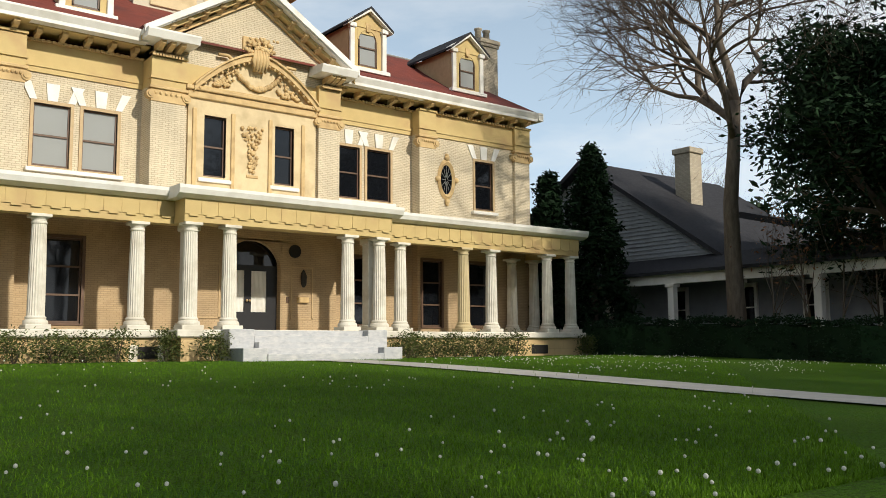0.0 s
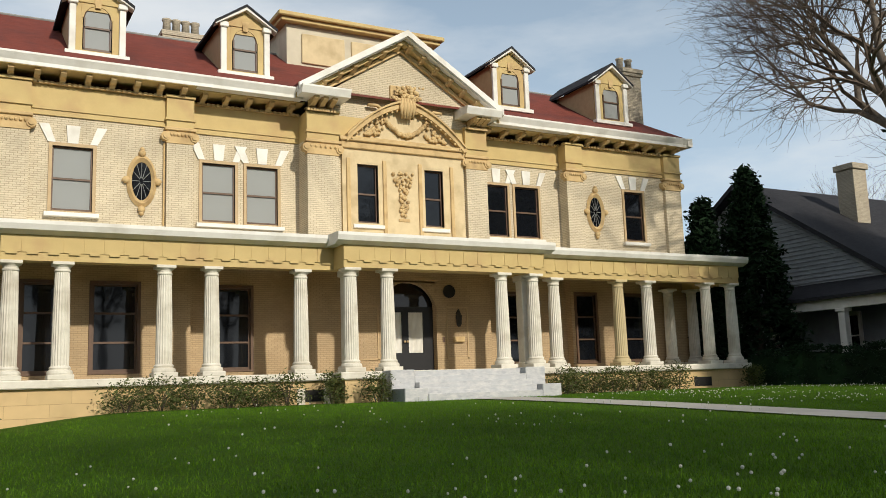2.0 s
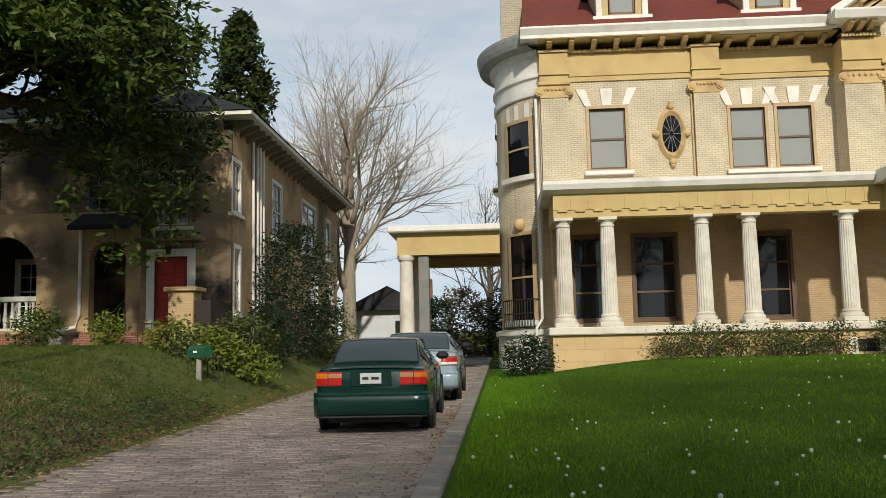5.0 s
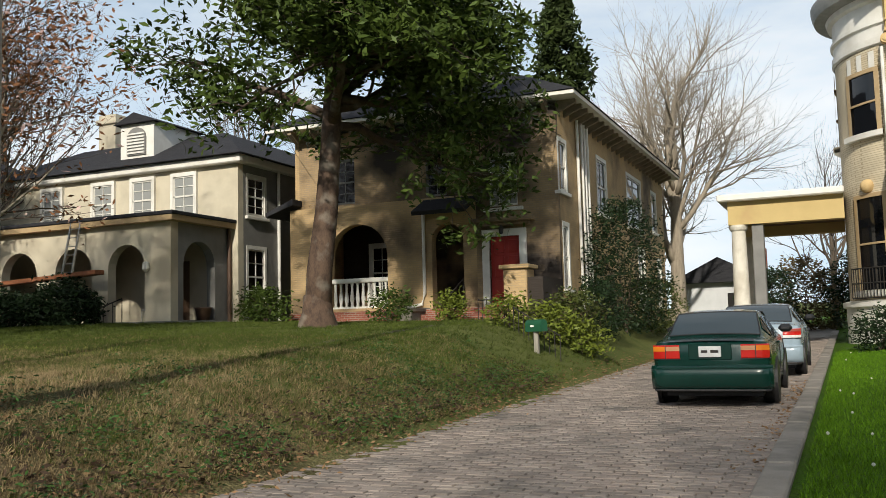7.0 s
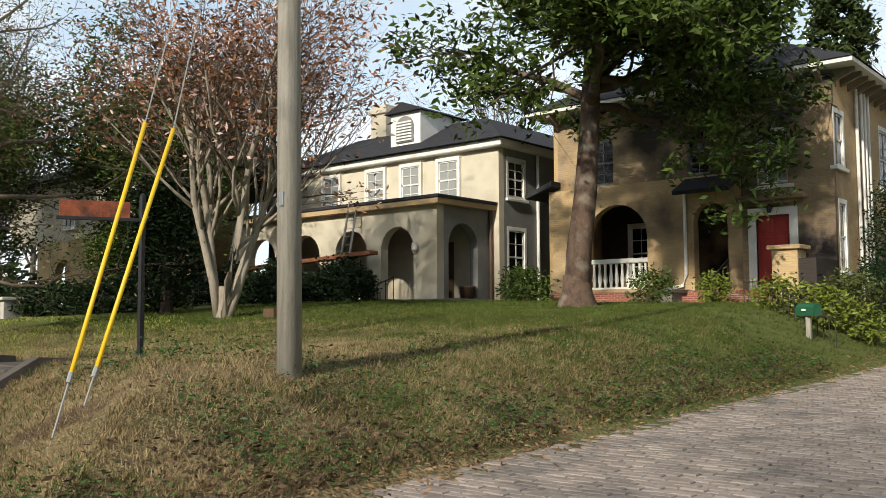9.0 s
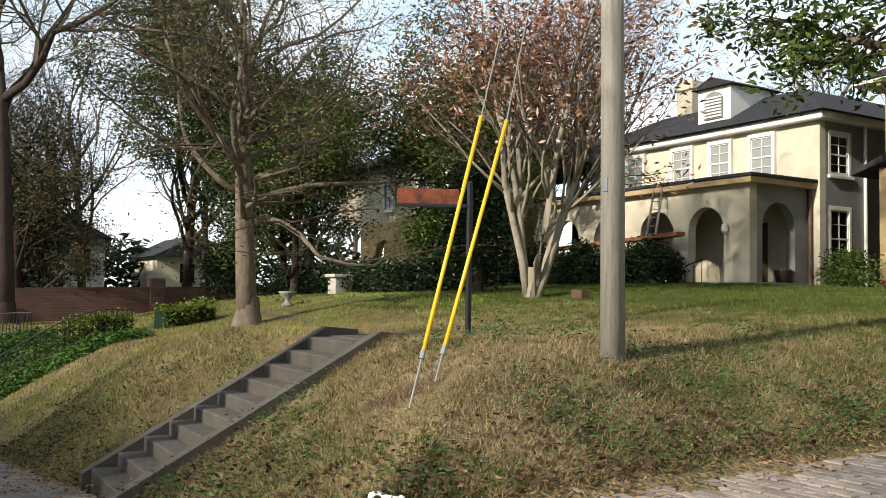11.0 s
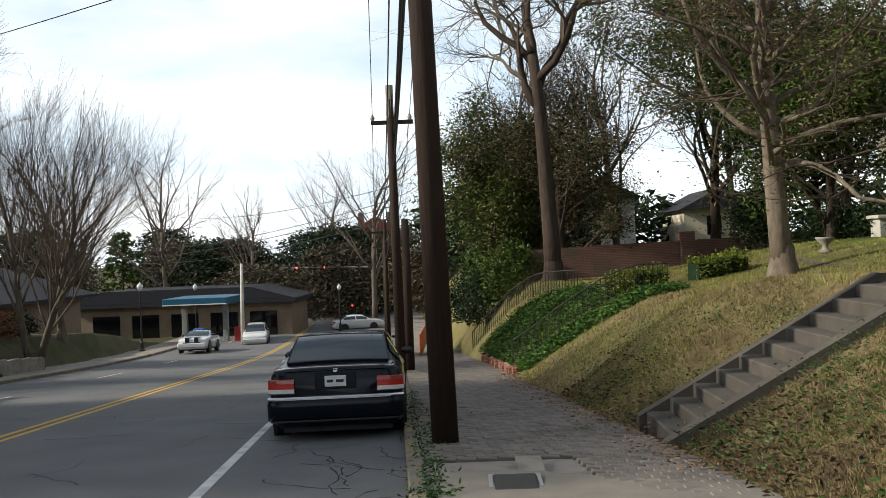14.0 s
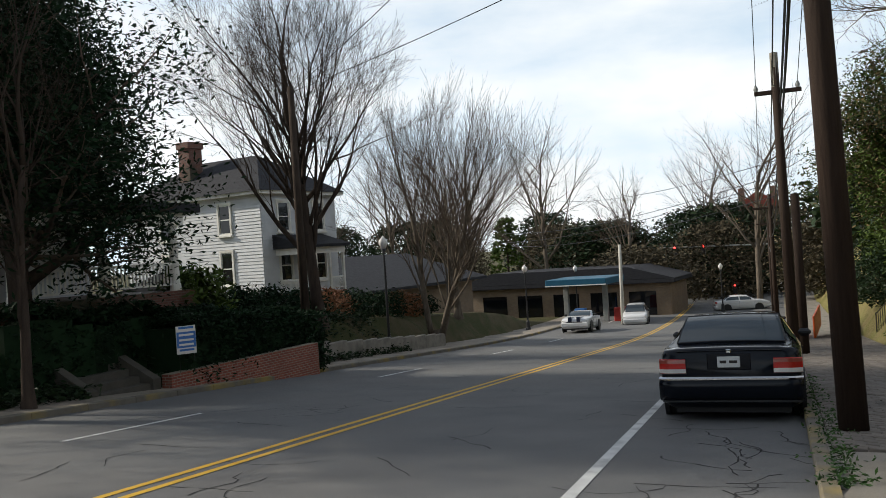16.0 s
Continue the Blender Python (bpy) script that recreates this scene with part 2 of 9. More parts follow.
M_polew = mat("weathered_pole_wood", (0.36, 0.335, 0.285), (0.23, 0.21, 0.17), rough=0.9, scale=4, fine=40, bump=0.5, stretch=(6, 6, 0.5))
M_poled = mat("creosoted_pole_wood", (0.045, 0.03, 0.022), (0.028, 0.018, 0.014), rough=0.75, scale=4, fine=40, bump=0.5, stretch=(6, 6, 0.5), spec=0.12)
M_yguard = mat("yellow_plastic", (0.80, 0.50, 0.02), (0.72, 0.45, 0.02), rough=0.4, bump=0.02)
M_bark = mat("grey_bark", (0.17, 0.14, 0.11), (0.085, 0.068, 0.052), rough=0.95, scale=3, fine=22, bump=0.9, stretch=(3, 3, 0.7), spec=0.12)
M_barkd = mat("dark_bark", (0.075, 0.055, 0.043), (0.04, 0.03, 0.024), rough=0.95, scale=3, fine=22, bump=0.8, stretch=(3, 3, 0.7), spec=0.12)
M_barkm = mat("brown_bark", (0.22, 0.175, 0.13), (0.11, 0.085, 0.062), rough=0.95, scale=3, fine=22, bump=0.9, stretch=(3, 3, 0.7))
M_barkmag = mat("mottled_magnolia_bark", (0.15, 0.10, 0.07), (0.06, 0.042, 0.034), rough=0.95, scale=2.5, fine=16, bump=0.9, stretch=(2, 2, 1), dirt=(0.24, 0.21, 0.17), dscale=2.2, spec=0.12)
M_barkl = mat("pale_bark", (0.36, 0.31, 0.24), (0.22, 0.185, 0.14), rough=0.95, scale=3, fine=22, bump=0.5, stretch=(3, 3, 0.7))
M_twig = mat("twig", (0.13, 0.10, 0.075), (0.075, 0.057, 0.045), rough=0.95, bump=0, spec=0.12)


def leaf_mat(name, a, b, rough=0.45, rand=0.35):
    m = mat(name, a, b, rough=rough, scale=0.8, fine=6, bump=0, rand=rand, island=True, spec=0.12)
    return m


M_leafmag = leaf_mat("magnolia_leaf", (0.075, 0.11, 0.02), (0.04, 0.065, 0.014), rough=0.5)
M_leafmagdk = leaf_mat("olive_conifer_leaf", (0.05, 0.07, 0.02), (0.03, 0.045, 0.014), rough=0.6)
M_leafdk = leaf_mat("dark_leaf", (0.022, 0.04, 0.016), (0.014, 0.026, 0.010))
M_leafced = leaf_mat("cedar_leaf", (0.012, 0.032, 0.012), (0.008, 0.02, 0.008), rough=0.7)
M_leafred = leaf_mat("russet_leaf", (0.28, 0.13, 0.06), (0.18, 0.085, 0.045), rough=0.6)
M_petal = leaf_mat("pink_petal", (0.58, 0.42, 0.37), (0.42, 0.27, 0.24), rough=0.6)
M_leafbush = leaf_mat("shrub_leaf", (0.085, 0.10, 0.025), (0.05, 0.065, 0.02))
M_leafyel = leaf_mat("yellow_shrub_leaf", (0.17, 0.20, 0.03), (0.09, 0.12, 0.02))
M_dry = leaf_mat("dry_leaf", (0.26, 0.16, 0.085), (0.16, 0.095, 0.05), rough=0.8)
M_ivy = leaf_mat("ivy_leaf", (0.05, 0.105, 0.025), (0.03, 0.07, 0.018))
M_grass = leaf_mat("grass_blade", (0.095, 0.20, 0.008), (0.065, 0.14, 0.006), rough=0.6, rand=0.4)
M_grassdry = leaf_mat("dry_grass_blade", (0.25, 0.19, 0.10), (0.16, 0.12, 0.06), rough=0.8, rand=0.4)
M_brownvine = leaf_mat("brown_vine_leaf", (0.19, 0.14, 0.07), (0.11, 0.085, 0.04), rough=0.8)


# ---- mesh helpers ----
class MB:
    """Collects vertices and faces of one mesh."""

    def __init__(self):
        self.v, self.f = [], []

    def add(self, vs, fs):
        k = len(self.v)
        self.v.extend(vs)
        self.f.extend([tuple(i + k for i in q) for q in fs])
        return self

    def box(self, x0, x1, y0, y1, z0, z1):
        vs = [(x, y, z) for z in (z0, z1) for y in (y0, y1) for x in (x0, x1)]
        return self.add(vs, [(0, 2, 3, 1), (4, 5, 7, 6), (0, 1, 5, 4), (2, 6, 7, 3), (0, 4, 6, 2), (1, 3, 7, 5)])

    def bbox(self, x0, x1, y0, y1, z0, z1, b=0.01):
        """A box with its edges cut back by b."""
        vs, fs = [], []
        for z, i in ((z0, b), (z0 + b, 0), (z1 - b, 0), (z1, b)):
            j = b - i if i else b
            a, c, d, e = x0 + i, x1 - i, y0 + i, y1 - i
            k = 0 if i else b
            vs += [(a + k, d, z), (c - k, d, z), (c, d + k, z), (c, e - k, z), (c - k, e, z), (a + k, e, z), (a, e - k, z), (a, d + k, z)]
        fs.append(tuple(range(7, -1, -1)))
        for r in range(3):
            for i in range(8):
                fs.append((r * 8 + i, r * 8 + (i + 1) % 8, r * 8 + 8 + (i + 1) % 8, r * 8 + 8 + i))
        fs.append(tuple(range(24, 32)))
        return self.add(vs, fs)

    def prism(self, pts, axis, a, b):
        """A polygon of pts, drawn in the other two axes, pulled along axis from a to b."""
        def at(p, d):
            return {"x": (d, p[0], p[1]), "y": (p[0], d, p[1]), "z": (p[0], p[1], d)}[axis]
        n = len(pts)
        vs = [at(p, a) for p in pts] + [at(p, b) for p in pts]
        fs = [tuple(range(n)), tuple(range(2 * n - 1, n - 1, -1))]
        fs += [(i, n + i, n + (i + 1) % n, (i + 1) % n) for i in range(n)]
        return self.add(vs, fs)

    def lathe(self, prof, seg, cx=0, cy=0, a0=0.0, a1=360.0, caps=True, flute=0.0):
        """Rings of (radius, z) about a vertical axis; an open arc between a0 and a1."""
        full = abs(a1 - a0 - 360) < 1e-6
        m = seg if full else seg + 1
        vs, fs = [], []
        for r, z in prof:
            for i in range(m):
                a = radians(a0 + (a1 - a0) * i / seg)
                q = r * (1 - (flute if i % 2 else 0))
                vs.append((cx + q * math.cos(a), cy + q * math.sin(a), z))
        for k in range(len(prof) - 1):
            for i in range(seg):
                j = (i + 1) % m
                fs.append((k * m + i, k * m + j, (k + 1) * m + j, (k + 1) * m + i))
        if caps and full:
            fs.append(tuple(range(m - 1, -1, -1)))
            fs.append(tuple(range((len(prof) - 1) * m, len(prof) * m)))
        return self.add(vs, fs)

    def tube(self, pts, rad, seg=6):
        """A tapered tube along pts."""
        vs, fs = [], []
        n = len(pts)
        pts = [Vector(p) for p in pts]
        for i, p in enumerate(pts):
            d = (pts[min(i + 1, n - 1)] - pts[max(i - 1, 0)]).normalized()
            s = d.cross(Vector((0, 0, 1)) if abs(d.z) < 0.95 else Vector((1, 0, 0))).normalized()
            u = s.cross(d)
            r = rad[i] if isinstance(rad, (list, tuple)) else rad
            for k in range(seg):
                a = 2 * math.pi * k / seg
                vs.append(tuple(p + s * (r * math.cos(a)) + u * (r * math.sin(a))))
        for i in range(n - 1):
            for k in range(seg):
                j = (k + 1) % seg
                fs.append((i * seg + k, i * seg + j, (i + 1) * seg + j, (i + 1) * seg + k))
        fs.append(tuple(range(seg - 1, -1, -1)))
        fs.append(tuple(range((n - 1) * seg, n * seg)))
        return self.add(vs, fs)

    def ball(self, c, r, seg=8, rings=5, sz=1.0):
        prof = [(max(1e-4, r * math.sin(math.pi * i / rings)), c[2] - r * sz * math.cos(math.pi * i / rings)) for i in range(rings + 1)]
        return self.lathe(prof, seg, c[0], c[1], caps=False)

    def move(self, m):
        self.v = [tuple(m @ Vector(p)) for p in self.v]
        return self

    def mesh(self, name, material, smooth=False):
        me = bpy.data.meshes.new(name)
        me.from_pydata(self.v, [], self.f)
        me.materials.append(material)
        if smooth:
            me.polygons.foreach_set("use_smooth", [True] * len(me.polygons))
        me.update()
        return me


def fix(ob):
    """Faces of closed shapes turned outwards."""
    bm = bmesh.new()
    bm.from_mesh(ob.data)
    bmesh.ops.recalc_face_normals(bm, faces=bm.faces)
    bm.to_mesh(ob.data)
    bm.free()
    return ob


def part(name, mb, material, parent=None, label="", smooth=False, turn=True):
    ob = new(name, mb.mesh(name, material, smooth))
    if turn and len(mb.f) < 60000:
        fix(ob)
    if parent:
        ob.parent = parent
    return tagged(ob, label) if label else ob


def thing(name, label, category, group="", kind="", at=None):
    ob = new(name)
    if at:
        ob.matrix_basis = at if isinstance(at, Matrix) else Matrix.Translation(at)
    return tagged(ob, label, category, group, kind)


def lone(name, mb, material, label="", category="", group="", kind="", smooth=False, turn=True):
    return tagged(part(name, mb, material, None, "", smooth, turn), label, category, group, kind)


def sstep(a, b, x):
    t = min(1.0, max(0.0, (x - a) / (b - a)))
    return t * t * (3 - 2 * t)


# ---- ground ----
def road_z(x):
    """The street falls away to the left and levels out."""
    if x > -40:
        return 0.077 * min(x, 6) - 0.1 + 0.02 * max(0, x - 6)
    d = min(-40 - x, 60)
    return -3.18 - 0.077 * (d - d * d / 120)


def kerb_y(x):
    return -1.05 + 0.078 * x


def far_y(x):
    return -13.6 + 0.128 * x


def alley_z(y):
    return 0.0205 * y


ALLEY_L, ALLEY_R = -5.8, -1.5


def ground_z(x, y):
    """Height of the natural ground."""
    yk = kerb_y(x)
    walk = road_z(x) + 0.07
    if x < -110:
        return road_z(x)
    if y < far_y(x):                                   # across the street: walk, low wall, terrace
        d = far_y(x) - y
        return road_z(x) + 0.1 + 1.5 * sstep(2.6, 3.4, d) * sstep(-75, -55, x) + 1.2 * sstep(3.4, 9, d) * sstep(-60, -30, x)
    if y < yk:
        return road_z(x)
    a = alley_z(max(y, 0)) if y > 0 else road_z(x) * (1 - sstep(yk, 0, y))
    if x > ALLEY_R:                                    # mansion lawn
        lawn = 0.42 + 0.70 * sstep(-2, 26, y) + 0.1 * sstep(30, 60, y)
        s = sstep(ALLEY_R, 4.5, x)
        edge = a + 0.10 * sstep(ALLEY_R + 0.1, ALLEY_R + 0.5, x)
        front = sstep(yk + 1.9, yk + 3.4, y)
        z = edge + (max(lawn, edge) - edge) * s
        return walk + (z - walk) * front
    if x > ALLEY_L:
        return a
    # bank and lawns on the left
    top = 0.86 + 0.9 * sstep(5, 24, y) + 0.25 * sstep(-9, -24, x) * sstep(3, 14, y) - 0.68 * sstep(-14, -26, x) * (1 - sstep(4, 13, y)) - 6.0 * sstep(-40, -110, x) - 2.6 * sstep(-36, -50, x) * (1 - sstep(4, 9, y))
    top += 0.17 * sstep(-12.5, -8.5, x) * sstep(3.0, 5.0, y) * (1 - sstep(8, 15, y))
    top = max(top, a + 0.1)
    sa, ss = (ALLEY_L - x) / 3.2, (y - (yk + 3.0)) / (3.3 + 0.9 * sstep(-15, -24, x) - 1.4 * sstep(-28, -35, x))
    base = a if sa < ss else walk
    s = min(sa, ss)
    q = min(1, max(0, s))
    k = 1 - (1 - q) ** 1.7 * (1 + 0.5 * q)
    rough = 0.0
    if x > -45 and s > 0.05:
        rough = (0.035 * noise.noise(Vector((x * 0.9, y * 0.9, 0))) + 0.022 * noise.noise(Vector((x * 2.7, y * 2.7, 4)))) * min(1, s * 2)
    z = base + (top - base) * k + rough
    near = 1 - sstep(1.0, 2.6, abs(x + 12.2))
    if near > 0 and 0.9 < y < 6:
        slope = min(top, max(base, -0.97 + 0.566 * (y - 1.15)))
        z += (slope - z) * near
    return z


def axis_lines(spec):
    out = []
    for a, b, n in spec:
        out += [a + (b - a) * i / n for i in range(n)]
    return out + [spec[-1][1]]


gx = axis_lines([(-2000, -300, 6), (-300, -90, 20), (-90, -40, 90), (-40, -14, 52), (-14, -10.5, 24), (-10.5, -6, 16), (-6, 6, 60), (6, 40, 60), (40, 120, 20), (120, 2000, 8)])
gy = axis_lines([(-2000, -300, 6), (-300, -60, 14), (-60, -16, 44), (-16, -5.5, 22), (-5.5, 8, 80), (8, 34, 66), (34, 100, 20), (100, 2000, 8)])


def ground_low(x, y):
    z = ground_z(x, y)
    if -13.3 < x < -11.1 and 0.7 < y < 4.6:
        z = min(z, -1.0 + 0.565 * (y - 1.25) - 0.25)
    if kerb_y(x) - 0.3 > y > far_y(x) - 2.3 and abs(x) < 130:
        z -= 0.18
    elif kerb_y(x) - 0.3 <= y < kerb_y(x) + 2.75 and -130 < x < ALLEY_L - 0.3:
        z -= 0.14
    elif ALLEY_L + 0.25 < x < ALLEY_R - 0.02 and y < 60 and y > kerb_y(x) - 0.3:
        z -= 0.12
    return z


g = MB()


def sheared(x, y):
    """Grid rows run parallel to the kerb near the street."""
    w = sstep(-15, -7, y) * (1 - sstep(7, 16, y))
    return y + 0.078 * min(0, max(-60, x)) * w


g.v = [(x, sheared(x, y), ground_low(x, sheared(x, y))) for y in gy for x in gx]
nx = len(gx)
g.f = [(j * nx + i, j * nx + i + 1, (j + 1) * nx + i + 1, (j + 1) * nx + i) for j in range(len(gy) - 1) for i in range(nx - 1)]


def ground_mat():
    """Green lawn on the right, thin and straw-coloured turf on the left bank, bare earth patches."""
    m = bpy.data.materials.new("turf")
    m.use_nodes = True
    n, l = m.node_tree.nodes, m.node_tree.links
    p = n["Principled BSDF"]
    geo, sp = n.new("ShaderNodeNewGeometry"), n.new("ShaderNodeSeparateXYZ")
    l.new(geo.outputs["Position"], sp.inputs[0])

    def noise_of(scale, det, lo, hi):
        q, r = n.new("ShaderNodeTexNoise"), n.new("ShaderNodeMapRange")
        q.inputs["Scale"].default_value, q.inputs["Detail"].default_value = scale, det
        l.new(geo.outputs["Position"], q.inputs["Vector"])
        r.inputs["From Min"].default_value, r.inputs["From Max"].default_value = lo, hi
        l.new(q.outputs["Fac"], r.inputs["Value"])
        return r.outputs["Result"]

    def mixc(f, a, b):
        q = n.new("ShaderNodeMix")
        q.data_type = "RGBA"
        l.new(f, q.inputs[0])
        for s, c in ((6, a), (7, b)):
            if isinstance(c, tuple):
                q.inputs[s].default_value = (*c, 1)
            else:
                l.new(c, q.inputs[s])
        return q.outputs[2]
    green = mixc(noise_of(1.4, 8, 0.35, 0.65), (0.055, 0.145, 0.002), (0.07, 0.15, 0.003))
    green = mixc(noise_of(40, 4, 0.35, 0.7), green, (0.025, 0.046, 0.003))
    straw = mixc(noise_of(0.55, 9, 0.44, 0.6), (0.21, 0.155, 0.08), (0.075, 0.075, 0.027))
    straw = mixc(noise_of(9, 8, 0.45, 0.68), straw, (0.075, 0.052, 0.026))
    straw = mixc(noise_of(30, 5, 0.45, 0.75), straw, (0.33, 0.26, 0.14))
    straw = mixc(noise_of(0.9, 9, 0.55, 0.66), straw, (0.085, 0.058, 0.036))
    side = n.new("ShaderNodeMapRange")
    side.inputs["From Min"].default_value, side.inputs["From Max"].default_value = -5.0, -3.0
    l.new(sp.outputs["X"], side.inputs["Value"])
    back = n.new("ShaderNodeMapRange")
    back.inputs["From Min"].default_value, back.inputs["From Max"].default_value = 5.0, 11.0
    back.inputs["To Max"].default_value = 0.75
    l.new(sp.outputs["Y"], back.inputs["Value"])
    further = n.new("ShaderNodeMapRange")
    further.inputs["From Min"].default_value, further.inputs["From Max"].default_value = -12.0, -16.0
    further.inputs["To Max"].default_value = 0.8
    l.new(sp.outputs["X"], further.inputs["Value"])
    straw = mixc(further.outputs["Result"], straw, mixc(noise_of(0.7, 8, 0.4, 0.62), (0.15, 0.15, 0.045), (0.21, 0.17, 0.075)))
    straw = mixc(back.outputs["Result"], straw, (0.085, 0.12, 0.025))
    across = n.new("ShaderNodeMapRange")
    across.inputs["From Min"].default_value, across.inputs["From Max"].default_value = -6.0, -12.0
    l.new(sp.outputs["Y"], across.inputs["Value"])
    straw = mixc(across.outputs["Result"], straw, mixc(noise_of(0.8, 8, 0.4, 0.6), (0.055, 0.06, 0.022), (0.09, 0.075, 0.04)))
    col = mixc(side.outputs["Result"], straw, green)
    l.new(col, p.inputs["Base Color"])
    p.inputs["Roughness"].default_value = 0.95
    p.inputs["Specular IOR Level"].default_value = 0.15
    bp, q = n.new("ShaderNodeBump"), n.new("ShaderNodeTexNoise")
    q.inputs["Scale"].default_value, q.inputs["Detail"].default_value = 25, 8
    l.new(geo.outputs["Position"], q.inputs["Vector"])
    bp.inputs["Strength"].default_value, bp.inputs["Distance"].default_value = 0.9, 0.06
    l.new(q.outputs["Fac"], bp.inputs["Height"])
    l.new(bp.outputs["Normal"], p.inputs["Normal"])
    return m


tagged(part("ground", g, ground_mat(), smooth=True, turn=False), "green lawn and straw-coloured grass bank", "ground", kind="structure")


def strip(x0, x1, n, f0, f1, fz, thick=0.0, cross=1):
    """A sheet along x between two lines y = f0(x), f1(x), at height fz(x, y)."""
    mb = MB()
    for i in range(n + 1):
        x = x0 + (x1 - x0) * i / n
        for k in range(cross + 1):
            y = f0(x) + (f1(x) - f0(x)) * k / cross
            mb.v.append((x, y, fz(x, y)))
    c = cross + 1
    mb.f = [(i * c + k, (i + 1) * c + k, (i + 1) * c + k + 1, i * c + k + 1) for i in range(n) for k in range(cross)]
    return mb


tagged(part("road", strip(-130, 60, 260, lambda x: far_y(x), lambda x: kerb_y(x), lambda x, y: road_z(x)), M_asphalt, turn=False), "grey asphalt street falling away downhill", "road", kind="structure")


def line(name, f, w, x0, x1, material, label):
    tagged(part(name, strip(x0, x1, max(2, int((x1 - x0) / 0.8)), lambda x: f(x) - w / 2, lambda x: f(x) + w / 2, lambda x, y: road_z(x) + 0.006), material, turn=False), label, "road marking", kind="structure")


def yellow_y(x):
    return -7.25 + 0.106 * x


for d in (-0.13, 0.13):
    line("centre_line", lambda x, d=d: yellow_y(x) + d, 0.11, -95, 30, M_liney, "double yellow centre line on asphalt")
line("edge_line", lambda x: -2.93 + 0.104 * x, 0.13, -36, 20, M_linew, "white parking lane line on asphalt")
for i in range(8):
    x1 = -9.8 - i * 12.2 + 12.2
    line("lane_dash", lambda x: -10.7 + 0.128 * x, 0.11, x1 - 3.6, x1, M_linew, "white lane dash on asphalt")


def kerb(name, f, x0, x1, w, h, label):
    mb = MB()
    n = int((x1 - x0) / 1.5)
    for i in range(n):
        a, b = x0 + (x1 - x0) * i / n, x0 + (x1 - x0) * (i + 1) / n - 0.015
        vs = []
        for x in (a, b):
            z = road_z(x)
            vs += [(x, f(x), z - 0.2), (x, f(x), z + h - 0.02), (x, f(x) + 0.02 * math.copysign(1, w), z + h), (x, f(x) + w, z + h), (x, f(x) + w, z - 0.2)]
        mb.add(vs, [(0, 1, 6, 5), (1, 2, 7, 6), (2, 3, 8, 7), (3, 4, 9, 8), (0, 4, 3, 2, 1), (5, 6, 7, 8, 9)])
    tagged(part(name, mb, M_kerb), label, "kerb", kind="structure")


kerb("kerb", kerb_y, -120, -7.2, 0.16, 0.13, "worn concrete kerb with traces of yellow paint")
kerb("kerb", far_y, -120, 60, -0.16, 0.13, "concrete kerb across the street")
kerb("kerb", kerb_y, 0.5, 60, 0.16, 0.13, "concrete kerb before the lawn")
tagged(part("sidewalk", strip(-120, 60, 160, lambda x: far_y(x) - 2.6, lambda x: far_y(x) - 0.16, lambda x, y: road_z(x) + 0.125), M_farwalk, turn=False), "concrete pavement across the street", "pavement", kind="structure")
tagged(part("sidewalk", strip(-120, -7.2, 160, lambda x: kerb_y(x) + 0.16, lambda x: kerb_y(x) + 3.0, lambda x, y: road_z(x) + 0.085), M_concrete, turn=False), "bed of the brick pavement", "pavement", kind="structure")
tagged(part("alley", strip(ALLEY_L - 0.1, ALLEY_R, 8, lambda x: kerb_y(x) - 0.02, lambda x: 62, lambda x, y: ground_z(x, y) - 0.035, cross=90), M_concrete, turn=False), "mortar bed of the brick-paved alley", "alley", kind="structure")
mb = MB()
for i in range(30):
    y0, y1 = 2.2 + i * 1.5, 2.2 + i * 1.5 + 1.48
    xx = -1.5
    mb.bbox(xx - 0.06, xx + 0.2, y0, y1, -0.25, 0.085 + 0.012 * math.sin(i * 2.1), 0.02)
mb.v = [(x, y, z + alley_z(y)) for x, y, z in mb.v]
tagged(part("kerb", mb, M_concrete), "weathered concrete kerb between alley and lawn", "kerb", kind="structure")
tagged(part("front_path", strip(13.35, 14.85, 4, lambda x: 0.5, lambda x: 23.6, lambda x, y: ground_z(x, y) + 0.03, cross=40), M_pathc, turn=False), "pale concrete path from the marble steps across the lawn", "path", kind="structure")


# ---- the mansion ----
YW, YP, YC = 29.2, 26.65, 25.85        # main wall, porch columns, columns of the projecting centre
mansion = thing("mansion", "cream brick mansion with ochre trim, white fluted columns and red roof", "house", at=(0, 0, 0))


